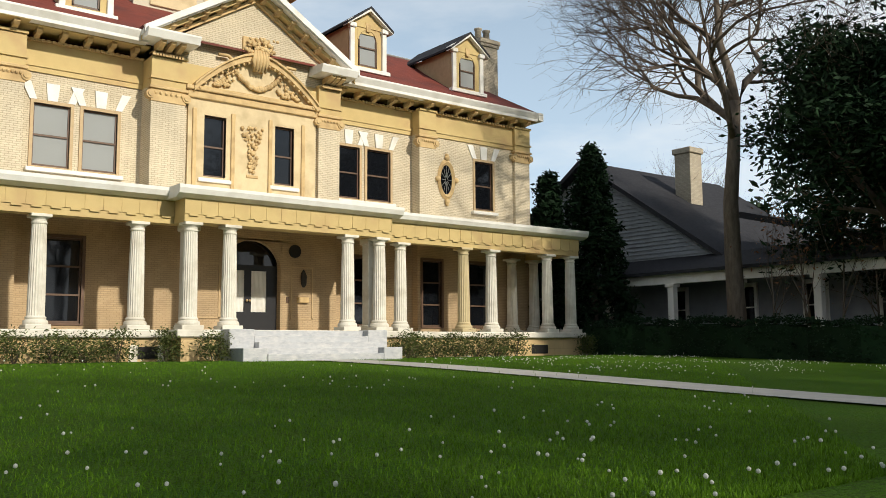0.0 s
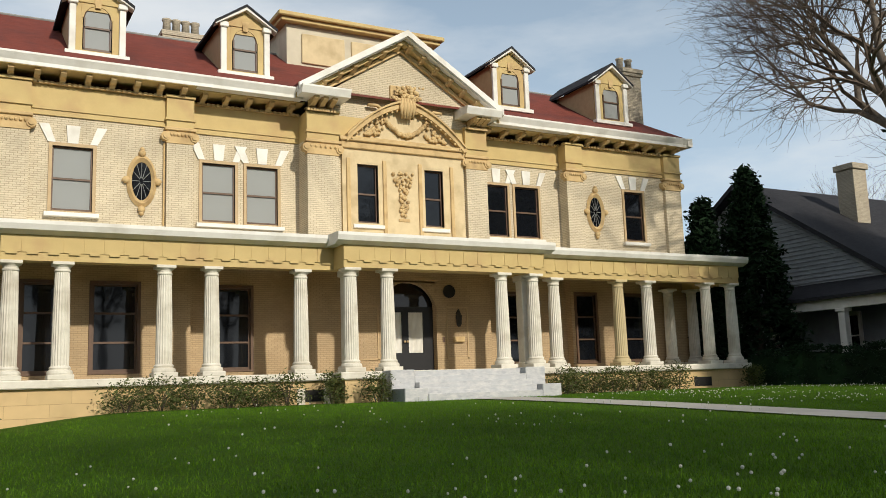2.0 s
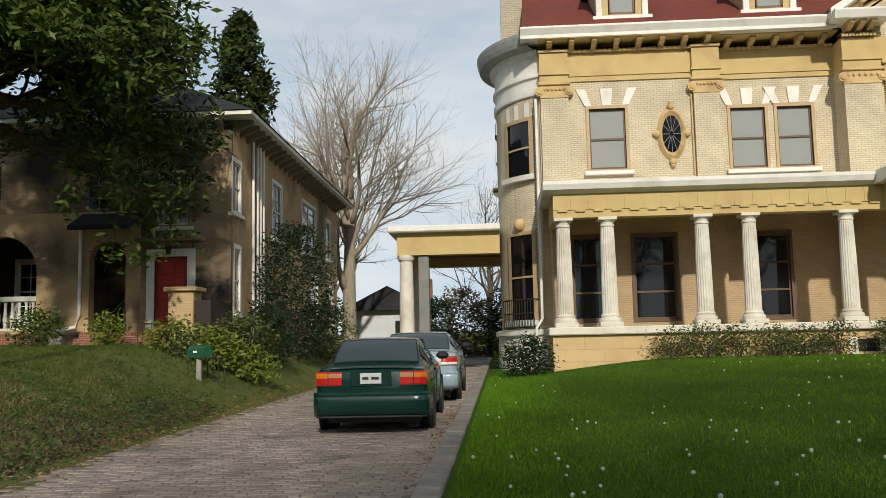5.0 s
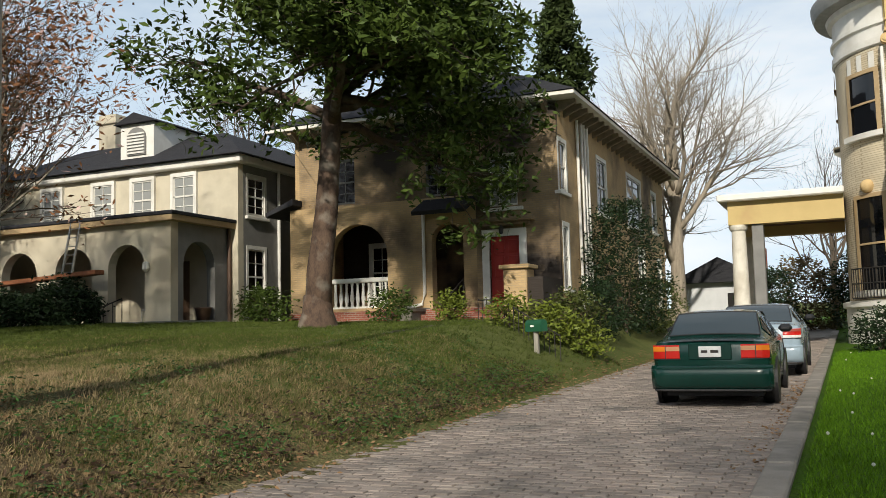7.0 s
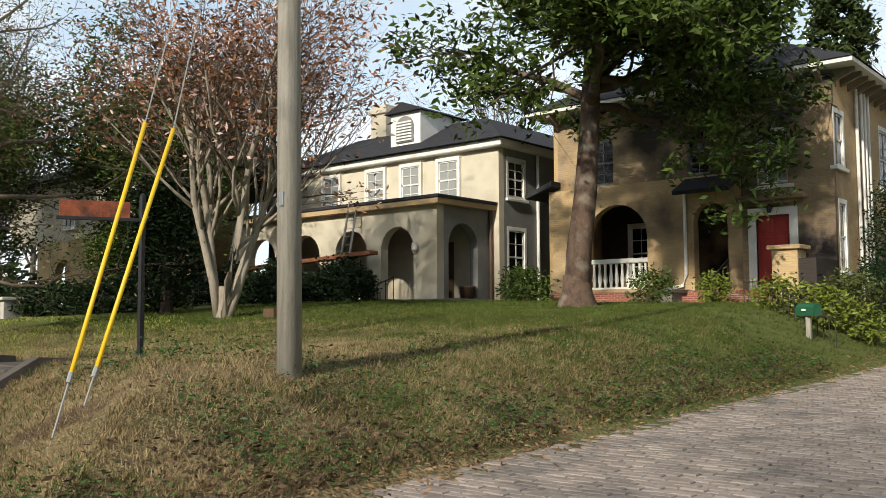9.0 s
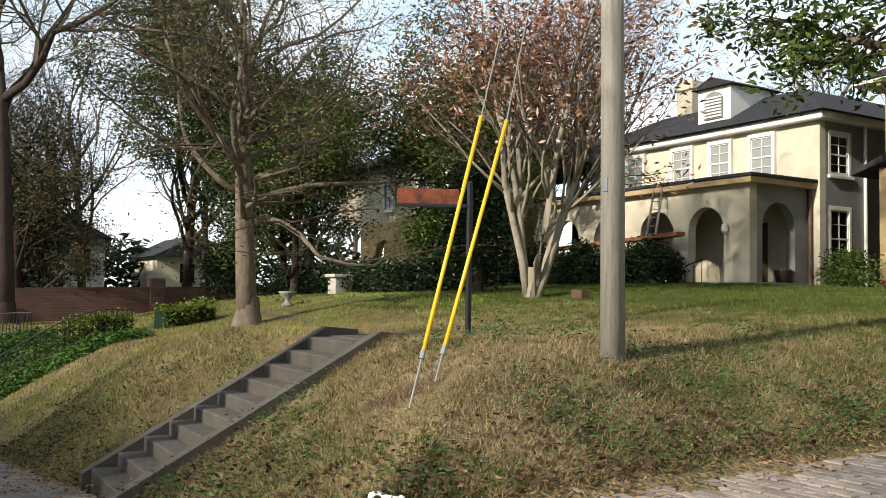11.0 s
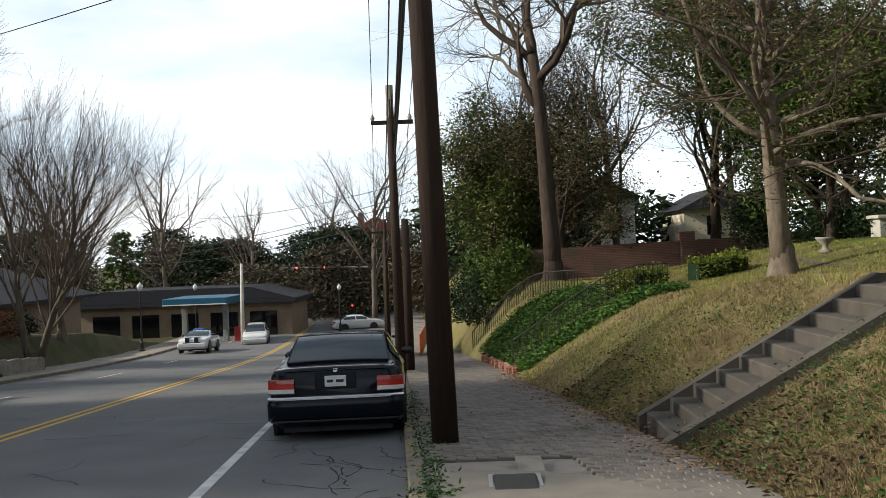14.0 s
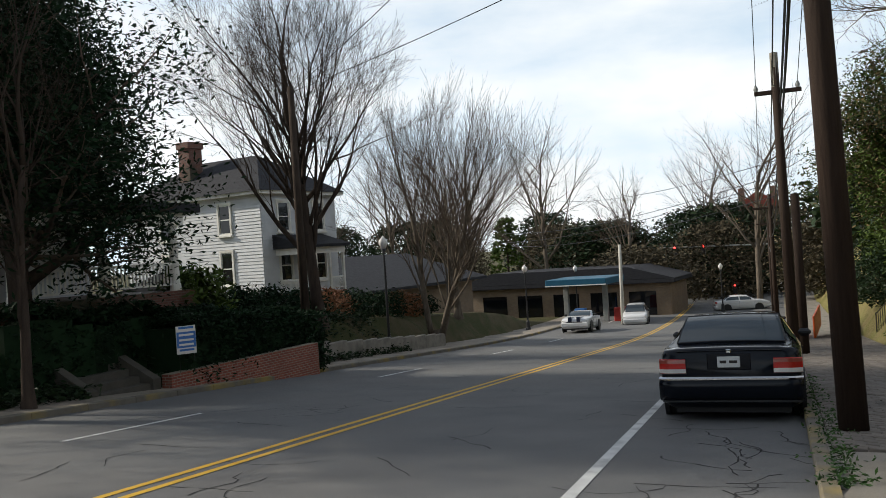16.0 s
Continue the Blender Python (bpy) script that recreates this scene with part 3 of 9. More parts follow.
def pierced(x0, x1, z0, z1, y0, y1, holes):
    """One wall in the xz plane with rectangular holes (a, b, c, d) = x from, x to, z from, z to."""
    xs = sorted({x0, x1, *[h[0] for h in holes], *[h[1] for h in holes]})
    zs = sorted({z0, z1, *[h[2] for h in holes], *[h[3] for h in holes]})
    solid = {}
    for i in range(len(xs) - 1):
        for k in range(len(zs) - 1):
            mx, mz = (xs[i] + xs[i + 1]) / 2, (zs[k] + zs[k + 1]) / 2
            solid[i, k] = not any(h[0] < mx < h[1] and h[2] < mz < h[3] for h in holes)
    mb, seen = MB(), {}

    def vert(i, k, y):
        if (i, k, y) not in seen:
            seen[i, k, y] = len(mb.v)
            mb.v.append((xs[i], y, zs[k]))
        return seen[i, k, y]
    for (i, k), on in solid.items():
        if not on:
            continue
        q = ((i, k), (i + 1, k), (i + 1, k + 1), (i, k + 1))
        mb.f.append(tuple(vert(*c, y0) for c in q))
        mb.f.append(tuple(vert(*c, y1) for c in q[::-1]))
        for (di, dk), a, b in (((0, -1), 0, 1), ((1, 0), 1, 2), ((0, 1), 2, 3), ((-1, 0), 3, 0)):
            if not solid.get((i + di, k + dk)):
                mb.f.append((vert(*q[b], y0), vert(*q[a], y0), vert(*q[a], y1), vert(*q[b], y1)))
    return mb


def sash_window(parent, x0, x1, z0, z1, y, frame_mat, glass, sill=M_white, muntins=0, rails=1, name="window", sash=None, label=""):
    """A sash window: outer frame, meeting rail, glass set back, projecting sill."""
    w = part(name, pierced(x0 - 0.1, x1 + 0.1, z0 - 0.06, z1 + 0.1, y - 0.05, y + 0.1, [(x0, x1, z0, z1)]), frame_mat, parent, label)
    s = MB()
    t = 0.05
    mid = (z0 + z1) / 2
    for a, b, c, d in ((x0, x0 + t, z0, z1), (x1 - t, x1, z0, z1), (x0 + t, x1 - t, z0, z0 + 0.08), (x0 + t, x1 - t, z1 - t, z1)):
        s.box(a, b, y + 0.06, y + 0.12, c, d)
    for k in range(rails):
        zz = z0 + (z1 - z0) * (k + 1) / (rails + 1)
        s.box(x0 + t, x1 - t, y + 0.05, y + 0.12, zz - 0.03, zz + 0.03)
    for k in range(muntins):
        xx = x0 + (x1 - x0) * (k + 1) / (muntins + 1)
        s.box(xx - 0.015, xx + 0.015, y + 0.07, y + 0.11, z0, z1)
    part("sash", s, sash or M_brownsash, w)
    part("pane", MB().box(x0 + 0.02, x1 - 0.02, y + 0.10, y + 0.115, z0 + 0.02, z1 - 0.02), glass, w)
    if sill:
        part("sill", MB().bbox(x0 - 0.2, x1 + 0.2, y - 0.18, y + 0.06, z0 - 0.2, z0 - 0.065, 0.015), sill, w)
    return w


# bays: x from, x to, set-back of the wall face
BAYS = [(0.67, 6.5, 0.0), (6.5, 10.3, 0.38), (10.3, 17.5, -0.35), (17.5, 21.5, 0.38), (21.5, 27.64, 0.0)]
UP = {0: [(2.28, 3.45, 7.2, 9.22)], 1: [(6.92, 8.03, 7.18, 9.18), (8.42, 9.52, 7.18, 9.18)], 2: [(12.18, 12.98, 7.3, 9.42), (14.85, 15.62, 7.3, 9.42)],
      3: [(17.95, 18.95, 7.25, 9.3), (19.3, 20.42, 7.25, 9.3)], 4: [(24.55, 25.55, 7.3, 9.4)]}
LOW = {0: [(1.6, 2.65, 2.3, 5.0), (3.55, 4.85, 2.3, 5.0)], 1: [(7.25, 8.55, 2.3, 5.0)], 2: [(13.0, 15.2, 2.06, 5.25)], 3: [(18.3, 19.5, 2.3, 5.0)], 4: [(21.75, 22.7, 2.3, 5.0), (24.2, 25.4, 2.3, 5.0)]}
for i, (a, b, d) in enumerate(BAYS):
    part("wall", pierced(a, b, 6.2, 10.15, YW + d, YW + 0.85, UP[i]), M_cream, mansion)
    part("wall", pierced(a, b, 0.6, 6.2, YW + d, YW + 0.85, LOW[i]), M_tanbrick, mansion, "tan painted brick wall of the porch")
    for (x0, x1, z0, z1) in UP[i]:
        blind = i in (0, 1)
        w = sash_window(mansion, x0, x1, z0, z1, YW + d, M_tansash, M_glass_blind if blind else M_glass, M_white)
    for (x0, x1, z0, z1) in LOW[i]:
        if i != 2:
            sash_window(mansion, x0, x1, z0, z1 - 0.02, YW + d, M_brownsash, M_glass, None, rails=2)
part("wall", MB().box(27.2, 27.64, YW + 0.45, 43, 0.6, 11.6), M_cream, mansion)
part("wall", MB().box(0.67, 1.1, 34.5, 43, 0.6, 11.6), M_cream, mansion)
part("wall", MB().box(1.1, 27.2, 42.5, 43, 0.6, 11.6), M_cream, mansion)
part("floor_slab", MB().box(1.1, 27.2, YW + 0.9, 42.5, 5.9, 6.1), M_dark, mansion)

# flared keystones above the upper windows
for i, (a, b, d) in enumerate(BAYS):
    if i == 2:
        continue
    for wi, (x0, x1, z0, z1) in enumerate(UP[i]):
        c, zz = (x0 + x1) / 2, z1 + 0.105
        for k, (o, t) in enumerate(((-(x1 - x0) / 2 - 0.02, -0.24), (0, 0), ((x1 - x0) / 2 + 0.02, 0.24))):
            w = 0.11 if k != 1 else 0.15
            mb = MB().prism([(c + o - w, zz), (c + o + w, zz), (c + o + t + w * 1.35, zz + 0.56), (c + o + t - w * 1.35, zz + 0.56)], "y", YW + d - 0.05 - 0.012 * wi, YW + d + 0.02)
            part("keystone", mb, M_white, mansion)

# oval windows in ochre surrounds
def oval(cx, cz, y):
    def ring(rx, rz, n=28):
        return [(cx + rx * math.cos(2 * math.pi * k / n), cz + rz * math.sin(2 * math.pi * k / n)) for k in range(n)]
    mb = MB()
    a, b = ring(0.47, 0.86), ring(0.30, 0.62)
    n = len(a)
    vs = [(p[0], y - 0.02, p[1]) for p in a] + [(p[0] * 0.5 + q[0] * 0.5, y - 0.13, p[1] * 0.5 + q[1] * 0.5) for p, q in zip(a, b)] + [(q[0], y - 0.03, q[1]) for q in b] + [(q[0], y + 0.03, q[1]) for q in b]
    mb.add(vs, [(r * n + k, r * n + (k + 1) % n, (r + 1) * n + (k + 1) % n, (r + 1) * n + k) for r in range(3) for k in range(n)])
    w = part("oval_window", mb, M_tan, mansion, "ochre oval surround with carved keystones")
    for dx, dz in ((0, 0.9), (0, -0.92), (0.48, 0), (-0.48, 0)):
        k = MB().ball((cx + dx, y - 0.07, cz + dz), 0.12, 8, 5)
        k.ball((cx + dx * 1.12, y - 0.07, cz + dz * 1.14), 0.08, 8, 5)
        part("carving", k, M_tan, w, smooth=True)
    g2 = MB().add([(p[0], y - 0.01, p[1]) for p in b], [tuple(range(n))])
    part("pane", g2, M_glass, w)
    l2 = MB()
    for k in range(12):
        an = math.pi * 2 * k / 12
        l2.tube([(cx + 0.05 * math.cos(an), y - 0.02, cz + 0.1 * math.sin(an)), (cx + 0.3 * math.cos(an), y - 0.02, cz + 0.61 * math.sin(an))], 0.009, 4)
    part("leading", l2, M_grey_metal, w)


oval(4.92, 8.3, YW)
oval(23.0, 8.42, YW)

# entablature: architrave, frieze, dentils, brackets, cornice, following the bays
EAVE = 0.72
for i, (a, b, d) in enumerate(BAYS):
    y = YW + d
    part("architrave", MB().box(a, b, y - 0.06, YW + 0.8, 10.15, 10.32).box(a, b, y - 0.1, YW + 0.8, 10.32, 10.42), M_ochre, mansion)
    part("frieze", MB().box(a, b, y - 0.04, YW + 0.8, 10.42, 11.12), M_ochre, mansion)
    if i != 2:
        mb = MB().box(a, b, y - 0.14, y + 0.4, 11.12, 11.19)
        n = int((b - a) / 0.16)
        for k in range(n):
            x = a + (b - a) * (k + 0.5) / n
            mb.box(x - 0.045, x + 0.045, y - 0.2, y - 0.14, 11.10, 11.19)
        part("dentil_band", mb, M_tan, mansion)
        n = int(round((b - a) / 0.74))
        for k in range(n):
            x = a + (b - a) * (k + 0.5) / n
            br = MB().prism([(y - 0.1, 11.2), (y - 0.1, 11.42), (y - 0.62, 11.42), (y - 0.62, 11.34), (y - 0.5, 11.26), (y - 0.3, 11.25), (y - 0.16, 11.16)], "x", x - 0.085, x + 0.085)
            part("bracket", br, M_tan, mansion)
        part("soffit", MB().box(a, b, y - EAVE, y + 0.4, 11.42, 11.47), M_ochre, mansion)
# white fascia and gutter board along the eaves
for x0, x1 in ((0.1, 10.1), (17.75, 27.85)):
    part("cornice", MB().prism([(YW - EAVE - 0.02, 11.44), (YW - EAVE - 0.02, 11.55), (YW - EAVE - 0.14, 11.74), (YW - EAVE - 0.14, 11.80), (YW + 0.2, 11.86), (YW + 0.2, 11.47)], "x", x0, x1), M_white, mansion, "white painted fascia, flaking at the joints")
part("cornice", MB().box(27.64, 27.9, YW - EAVE - 0.12, 43.4, 11.47, 11.82), M_white, mansion)

# pilasters with scrolled capitals
def pilaster(x0, x1, d, z0=6.2):
    y = YW + d
    p = part("pilaster", MB().box(x0, x1, y - 0.17, y + 0.02, z0, 9.6), M_cream, mansion)
    cx = (x0 + x1) / 2
    cap = MB().bbox(x0 - 0.08, x1 + 0.08, y - 0.27, y + 0.02, 10.02, 10.12, 0.015).box(x0 - 0.02, x1 + 0.02, y - 0.2, y + 0.02, 9.6, 10.02)
    for s in (x0 - 0.04, x1 + 0.04):
        for r, q in ((0.15, 0.24), (0.09, 0.28)):
            ring = [(s + r * math.cos(k * math.pi / 6), 9.82 + r * math.sin(k * math.pi / 6)) for k in range(12)]
            cap.prism(ring, "y", y - q, y)
    for k in range(6):
        u = x0 + 0.12 + (x1 - x0 - 0.24) * k / 5
        cap.ball((u, y - 0.22, 9.88), 0.055, 6, 4)
    part("capital", cap, M_tan, p)
    part("entablature_block", MB().box(x0 - 0.02, x1 + 0.02, y - 0.2, y, 10.12, 10.4).box(x0 - 0.06, x1 + 0.06, y - 0.26, y, 10.36, 10.43).box(x0 - 0.02, x1 + 0.02, y - 0.2, y, 10.43, 11.12).box(x0 - 0.05, x1 + 0.05, y - 0.27, y, 11.12, 11.2), M_ochre, p)


for x0, x1, d in ((0.72, 1.62, 0), (5.66, 6.5, 0), (10.3, 11.45, -0.35), (16.6, 17.5, -0.35), (21.5, 22.3, 0), (26.75, 27.62, 0)):
    pilaster(x0, x1, d)

# pediment over the centre
YF = YW - 0.35
tymp = MB().prism([(10.5, 10.43), (17.3, 10.43), (17.3, 11.7), (14.02, 13.9), (10.6, 11.6)], "y", YF - 0.02, YF + 0.5)
part("pediment", tymp, M_cream, mansion)


def rake(x0, z0, x1, z1, ya, yb, t, name, material):
    """A sloping bar in the xz plane of thickness t below the line."""
    part(name, MB().prism([(x0, z0), (x1, z1), (x1, z1 - t), (x0, z0 - t)], "y", ya, yb), material, mansion)


AX, AZ, LX, RX, EZ = 14.0, 14.36, 9.82, 18.0, 11.82
for sx in (LX, RX):
    rake(sx, EZ, AX, AZ, YF - 0.72, YF - 0.3, 0.2, "raking_cornice", M_white)
    rake(sx, EZ + 0.08, AX, AZ + 0.08, YF - 0.8, YF - 0.68, 0.24, "raking_cornice", M_white)
    rake(sx, EZ - 0.2, AX, AZ - 0.2, YF - 0.45, YF + 0.2, 0.16, "raking_soffit", M_ochre)
    rake(sx + (0.5 if sx < AX else -0.5), EZ - 0.12, AX, AZ - 0.4, YF - 0.16, YF + 0.1, 0.16, "dentil_band", M_tan)
    n = 7
    for k in range(n):
        u = (k + 0.8) / n * 0.97
        x, z = sx + (AX - sx) * u, EZ + (AZ - EZ) * u - 0.22
        part("bracket", MB().prism([(YF - 0.05, z - 0.26), (YF - 0.05, z), (YF - 0.55, z), (YF - 0.55, z - 0.1), (YF - 0.35, z - 0.2)], "x", x - 0.09, x + 0.09), M_tan, mansion)
    # horizontal returns at the feet of the gable
    a, b = (9.85, 11.62) if sx < AX else (16.25, 17.8)
    part("cornice", MB().prism([(YF - 0.95, 11.5), (YF - 1.05, 11.72), (YF - 1.05, 11.78), (YF, 11.86), (YF, 11.5)], "x", a, b), M_white, mansion)
    mb = MB().box(a + 0.4, b - 0.3, YF - 0.3, YF, 11.12, 11.22)
    for k in range(10):
        x = a + 0.45 + (b - a - 0.8) * k / 9
        mb.box(x - 0.04, x + 0.04, YF - 0.36, YF - 0.3, 11.1, 11.2)
    part("dentil_band", mb, M_tan, mansion)
    for k in range(3):
        x = a + 0.6 + (b - a - 1.1) * k / 2
        part("bracket", MB().prism([(YF - 0.1, 11.22), (YF - 0.1, 11.5), (YF - 0.8, 11.5), (YF - 0.8, 11.4), (YF - 0.4, 11.28)], "x", x - 0.09, x + 0.09), M_tan, mansion)
part("gable_roof", MB().prism([(LX - 0.02, EZ + 0.09), (AX, AZ + 0.1), (RX + 0.02, EZ + 0.09), (RX + 0.02, EZ - 0.02), (AX, AZ - 0.02), (LX - 0.02, EZ - 0.02)], "y", YF - 0.62, YF + 5.2), M_roof, mansion)

# stone frontispiece with a segmental arch and carved garland
part("frontispiece", pierced(11.6, 16.5, 6.3, 10.3, YF - 0.1, YF + 0.06, [UP[2][0], UP[2][1]]), M_front, mansion, "ochre stone surround of the centre windows")
part("frontispiece_cornice", MB().bbox(11.47, 16.62, YF - 0.3, YF, 10.2, 10.34, 0.02).bbox(11.55, 16.55, YF - 0.2, YF, 9.95, 10.2, 0.02), M_tan, mansion)
for x in (11.75, 13.15, 14.58, 15.9):
    part("moulding", MB().bbox(x, x + 0.14, YF - 0.17, YF - 0.1, 6.3, 9.6, 0.015), M_tan, mansion)
arch, cxa = MB(), 14.1
pts = []
for k in range(25):
    u = -1 + 2 * k / 24
    pts.append((cxa + 2.38 * u, 10.34 + 1.45 * (1 - abs(u) ** 1.7)))
for p, q in zip(pts, pts[1:]):
    arch.prism([p, q, (q[0], q[1] - 0.2), (p[0], p[1] - 0.2)], "y", YF - 0.34, YF)
    arch.prism([(p[0], p[1] + 0.08), (q[0], q[1] + 0.08), q, p], "y", YF - 0.42, YF)
for p in pts[1:-1]:
    arch.ball((p[0], YF - 0.3, p[1] - 0.26), 0.05, 6, 4)
part("arch_moulding", arch, M_tan, mansion)
part("arch_panel", MB().prism([(p[0], p[1] - 0.1) for p in pts] + [(cxa + 2.36, 10.3), (cxa - 2.36, 10.3)], "y", YF - 0.08, YF - 0.02), M_front, mansion)
rng = random.Random(4)
car = MB()
for k in range(70):                     # garland
    u = -1 + 2 * k / 69
    car.ball((cxa + 0.85 * u, YF - 0.16, 10.62 + 0.55 * u * u + rng.uniform(-0.04, 0.04)), rng.uniform(0.05, 0.1), 6, 4)
for s in (-1, 1):                       # side sprays
    for k in range(46):
        u = rng.random()
        car.ball((cxa + s * (0.85 + 0.75 * u + rng.uniform(-0.1, 0.1)), YF - 0.14, 10.5 + 0.75 * (1 - u) * rng.random()), rng.uniform(0.04, 0.08), 6, 4)
    car.tube([(cxa + s * 0.35, YF - 0.2, 11.55), (cxa + s * 0.95, YF - 0.2, 11.5), (cxa + s * 1.15, YF - 0.2, 11.62), (cxa + s * 1.5, YF - 0.2, 11.6)], 0.06, 6)
for k in range(60):                     # crest
    car.ball((cxa + rng.gauss(0, 0.28), YF - 0.3, 11.95 + rng.uniform(-0.1, 0.5)), rng.uniform(0.05, 0.1), 6, 4)
part("garland", car, M_tan, mansion, "carved ochre garland of fruit and flowers", smooth=True)
car = MB()
for k in range(5):
    car.tube([(cxa - 0.2 + 0.1 * k, YF - 0.38, 11.95), (cxa - 0.26 + 0.13 * k, YF - 0.42, 11.6), (cxa - 0.2 + 0.1 * k, YF - 0.3, 11.2)], [0.05, 0.09, 0.04], 6)
part("cartouche", car, M_tan, mansion, smooth=True)
part("crest_panel", MB().bbox(cxa - 0.55, cxa + 0.45, YF - 0.1, YF, 11.8, 12.5, 0.02), M_tan, mansion)
car = MB()
for k in range(80):
    u = rng.random()
    w = 0.32 * (1 - u) + 0.08
    car.ball((13.95 + rng.uniform(-w, w), YF - 0.14, 9.2 - 1.6 * u), rng.uniform(0.04, 0.085), 6, 4)
part("carved_drop", car, M_tan, mansion, "carved hanging bouquet between the windows", smooth=True)
part("number_bar", MB().bbox(13.75, 14.2, YF - 0.135, YF - 0.1, 7.42, 7.52, 0.01), M_tan, mansion)

# roof: hipped, with a flat deck
E0, E1, XL, XR = YW - EAVE + 0.02, YW + 4.3, 0.15, 27.85
rf = MB()
rf.add([(XL, E0, 11.82), (XR, E0, 11.82), (24.9, E1, 14.9), (0.35, E1, 14.9), (XR, 43.4, 11.82), (24.9, 39, 14.9), (0.35, 43.4, 11.82), (0.35, 39, 14.9)],
       [(0, 1, 2, 3), (1, 4, 5, 2), (2, 5, 7, 3), (0, 3, 7, 6), (4, 6, 7, 5)])
part("roof", rf, M_roof, mansion, "red shingled roof", turn=False)
part("ridge_cap", MB().tube([(0.3, E1, 14.92), (25, E1, 14.92)], 0.05, 6), M_grey_metal, mansion)

def dormer(cx, base=12.35, top=14.85, yf=YW + 0.25):
    d = part("dormer", pierced(cx - 0.82, cx + 0.82, base, base + 1.75, yf, yf + 0.15, [(cx - 0.45, cx + 0.45, base + 0.12, base + 1.45)]), M_ochre, mansion, "gabled dormer with an arched sash and white pilasters")
    n = 14
    spandrel = [(cx - 0.5, base + 1.2), (cx - 0.5, base + 1.95), (cx + 0.5, base + 1.95), (cx + 0.5, base + 1.2)]
    arc = [(cx + 0.42 * math.cos(math.pi * k / n), base + 1.2 + 0.42 * math.sin(math.pi * k / n)) for k in range(n + 1)]
    part("arch_head", MB().prism(spandrel + [(cx + 0.42, base + 1.2)] + arc[1:], "y", yf - 0.015, yf + 0.1), M_ochre, d)
    part("pane", MB().prism([(cx - 0.42, base + 0.15), (cx + 0.42, base + 0.15)] + arc, "y", yf + 0.04, yf + 0.06), M_glass_blind, d)
    s = MB().box(cx - 0.42, cx + 0.42, yf - 0.01, yf + 0.05, base + 0.86, base + 0.92).box(cx - 0.42, cx - 0.37, yf - 0.01, yf + 0.05, base + 0.15, base + 1.2).box(cx + 0.37, cx + 0.42, yf - 0.01, yf + 0.05, base + 0.15, base + 1.2).box(cx - 0.42, cx + 0.42, yf - 0.01, yf + 0.05, base + 0.12, base + 0.19)
    for a, b in zip(arc, arc[1:]):
        s.tube([(a[0], yf + 0.02, a[1]), (b[0], yf + 0.02, b[1])], 0.03, 4)
    part("sash", s, M_brownsash, d)
    part("keystone", MB().prism([(cx - 0.08, base + 1.55), (cx + 0.08, base + 1.55), (cx + 0.13, base + 1.9), (cx - 0.13, base + 1.9)], "y", yf - 0.08, yf), M_tan, d)
    for s in (-1, 1):
        p = MB().bbox(cx + s * 0.76 - 0.1, cx + s * 0.76 + 0.1, yf - 0.1, yf + 0.02, base, base + 1.6, 0.015)
        p.bbox(cx + s * 0.76 - 0.15, cx + s * 0.76 + 0.15, yf - 0.17, yf + 0.02, base + 1.6, base + 1.78, 0.02)
        part("pilaster", p, M_white, d)
        part("gable_board", MB().prism([(cx + s * 1.08, base + 1.78), (cx, top - 0.02), (cx, top - 0.16), (cx + s * 1.08, base + 1.62)], "y", yf - 0.25, yf + 0.1), M_white, d)
        cheek = MB().prism([(yf + 0.1, base - 0.1), (yf + 0.1, base + 1.75), (yf + 2.9, base + 1.75)], "x", cx + s * 0.8 - 0.04, cx + s * 0.8 + 0.04)
        part("cheek", cheek, M_tansash, d)
        slab = [(cx + s * 1.1, base + 1.74), (cx, top + 0.04), (cx, top - 0.05), (cx + s * 1.1, base + 1.65)]
        part("roof", MB().prism(slab, "y", yf - 0.28, yf + 3.6), M_slate, d)
    part("gable", MB().prism([(cx - 0.95, base + 1.7), (cx + 0.95, base + 1.7), (cx, top - 0.1)], "y", yf - 0.05, yf + 0.1), M_ochre, d)
    part("sill", MB().bbox(cx - 0.98, cx + 0.98, yf - 0.2, yf + 0.05, base - 0.14, base + 0.02, 0.015), M_white, d)


for cx, top in ((3.53, 14.82), (8.35, 14.82), (19.25, 15.0), (24.4, 15.05)):
    dormer(cx, base=12.38 + (0.1 if cx > 15 else 0), top=top)

# attic block
at = part("attic_block", MB().box(10.8, 17.2, 32.2, 38, 13.5, 15.75), M_cream_stucco, mansion, "cream panelled attic block on the roof")
part("panel", MB().bbox(11.4, 13.2, 32.12, 32.2, 14.2, 15.4, 0.02).bbox(13.5, 16.8, 32.12, 32.2, 14.2, 15.4, 0.02), M_front, at)
part("cornice", MB().bbox(10.5, 17.45, 31.9, 38.3, 15.75, 15.9, 0.02).bbox(10.35, 17.6, 31.75, 38.4, 15.9, 16.08, 0.03), M_ochre, at)

M_chim = brick_mat("grey_cream_brick", (0.50, 0.43, 0.32), (0.42, 0.36, 0.26), (0.32, 0.28, 0.22))


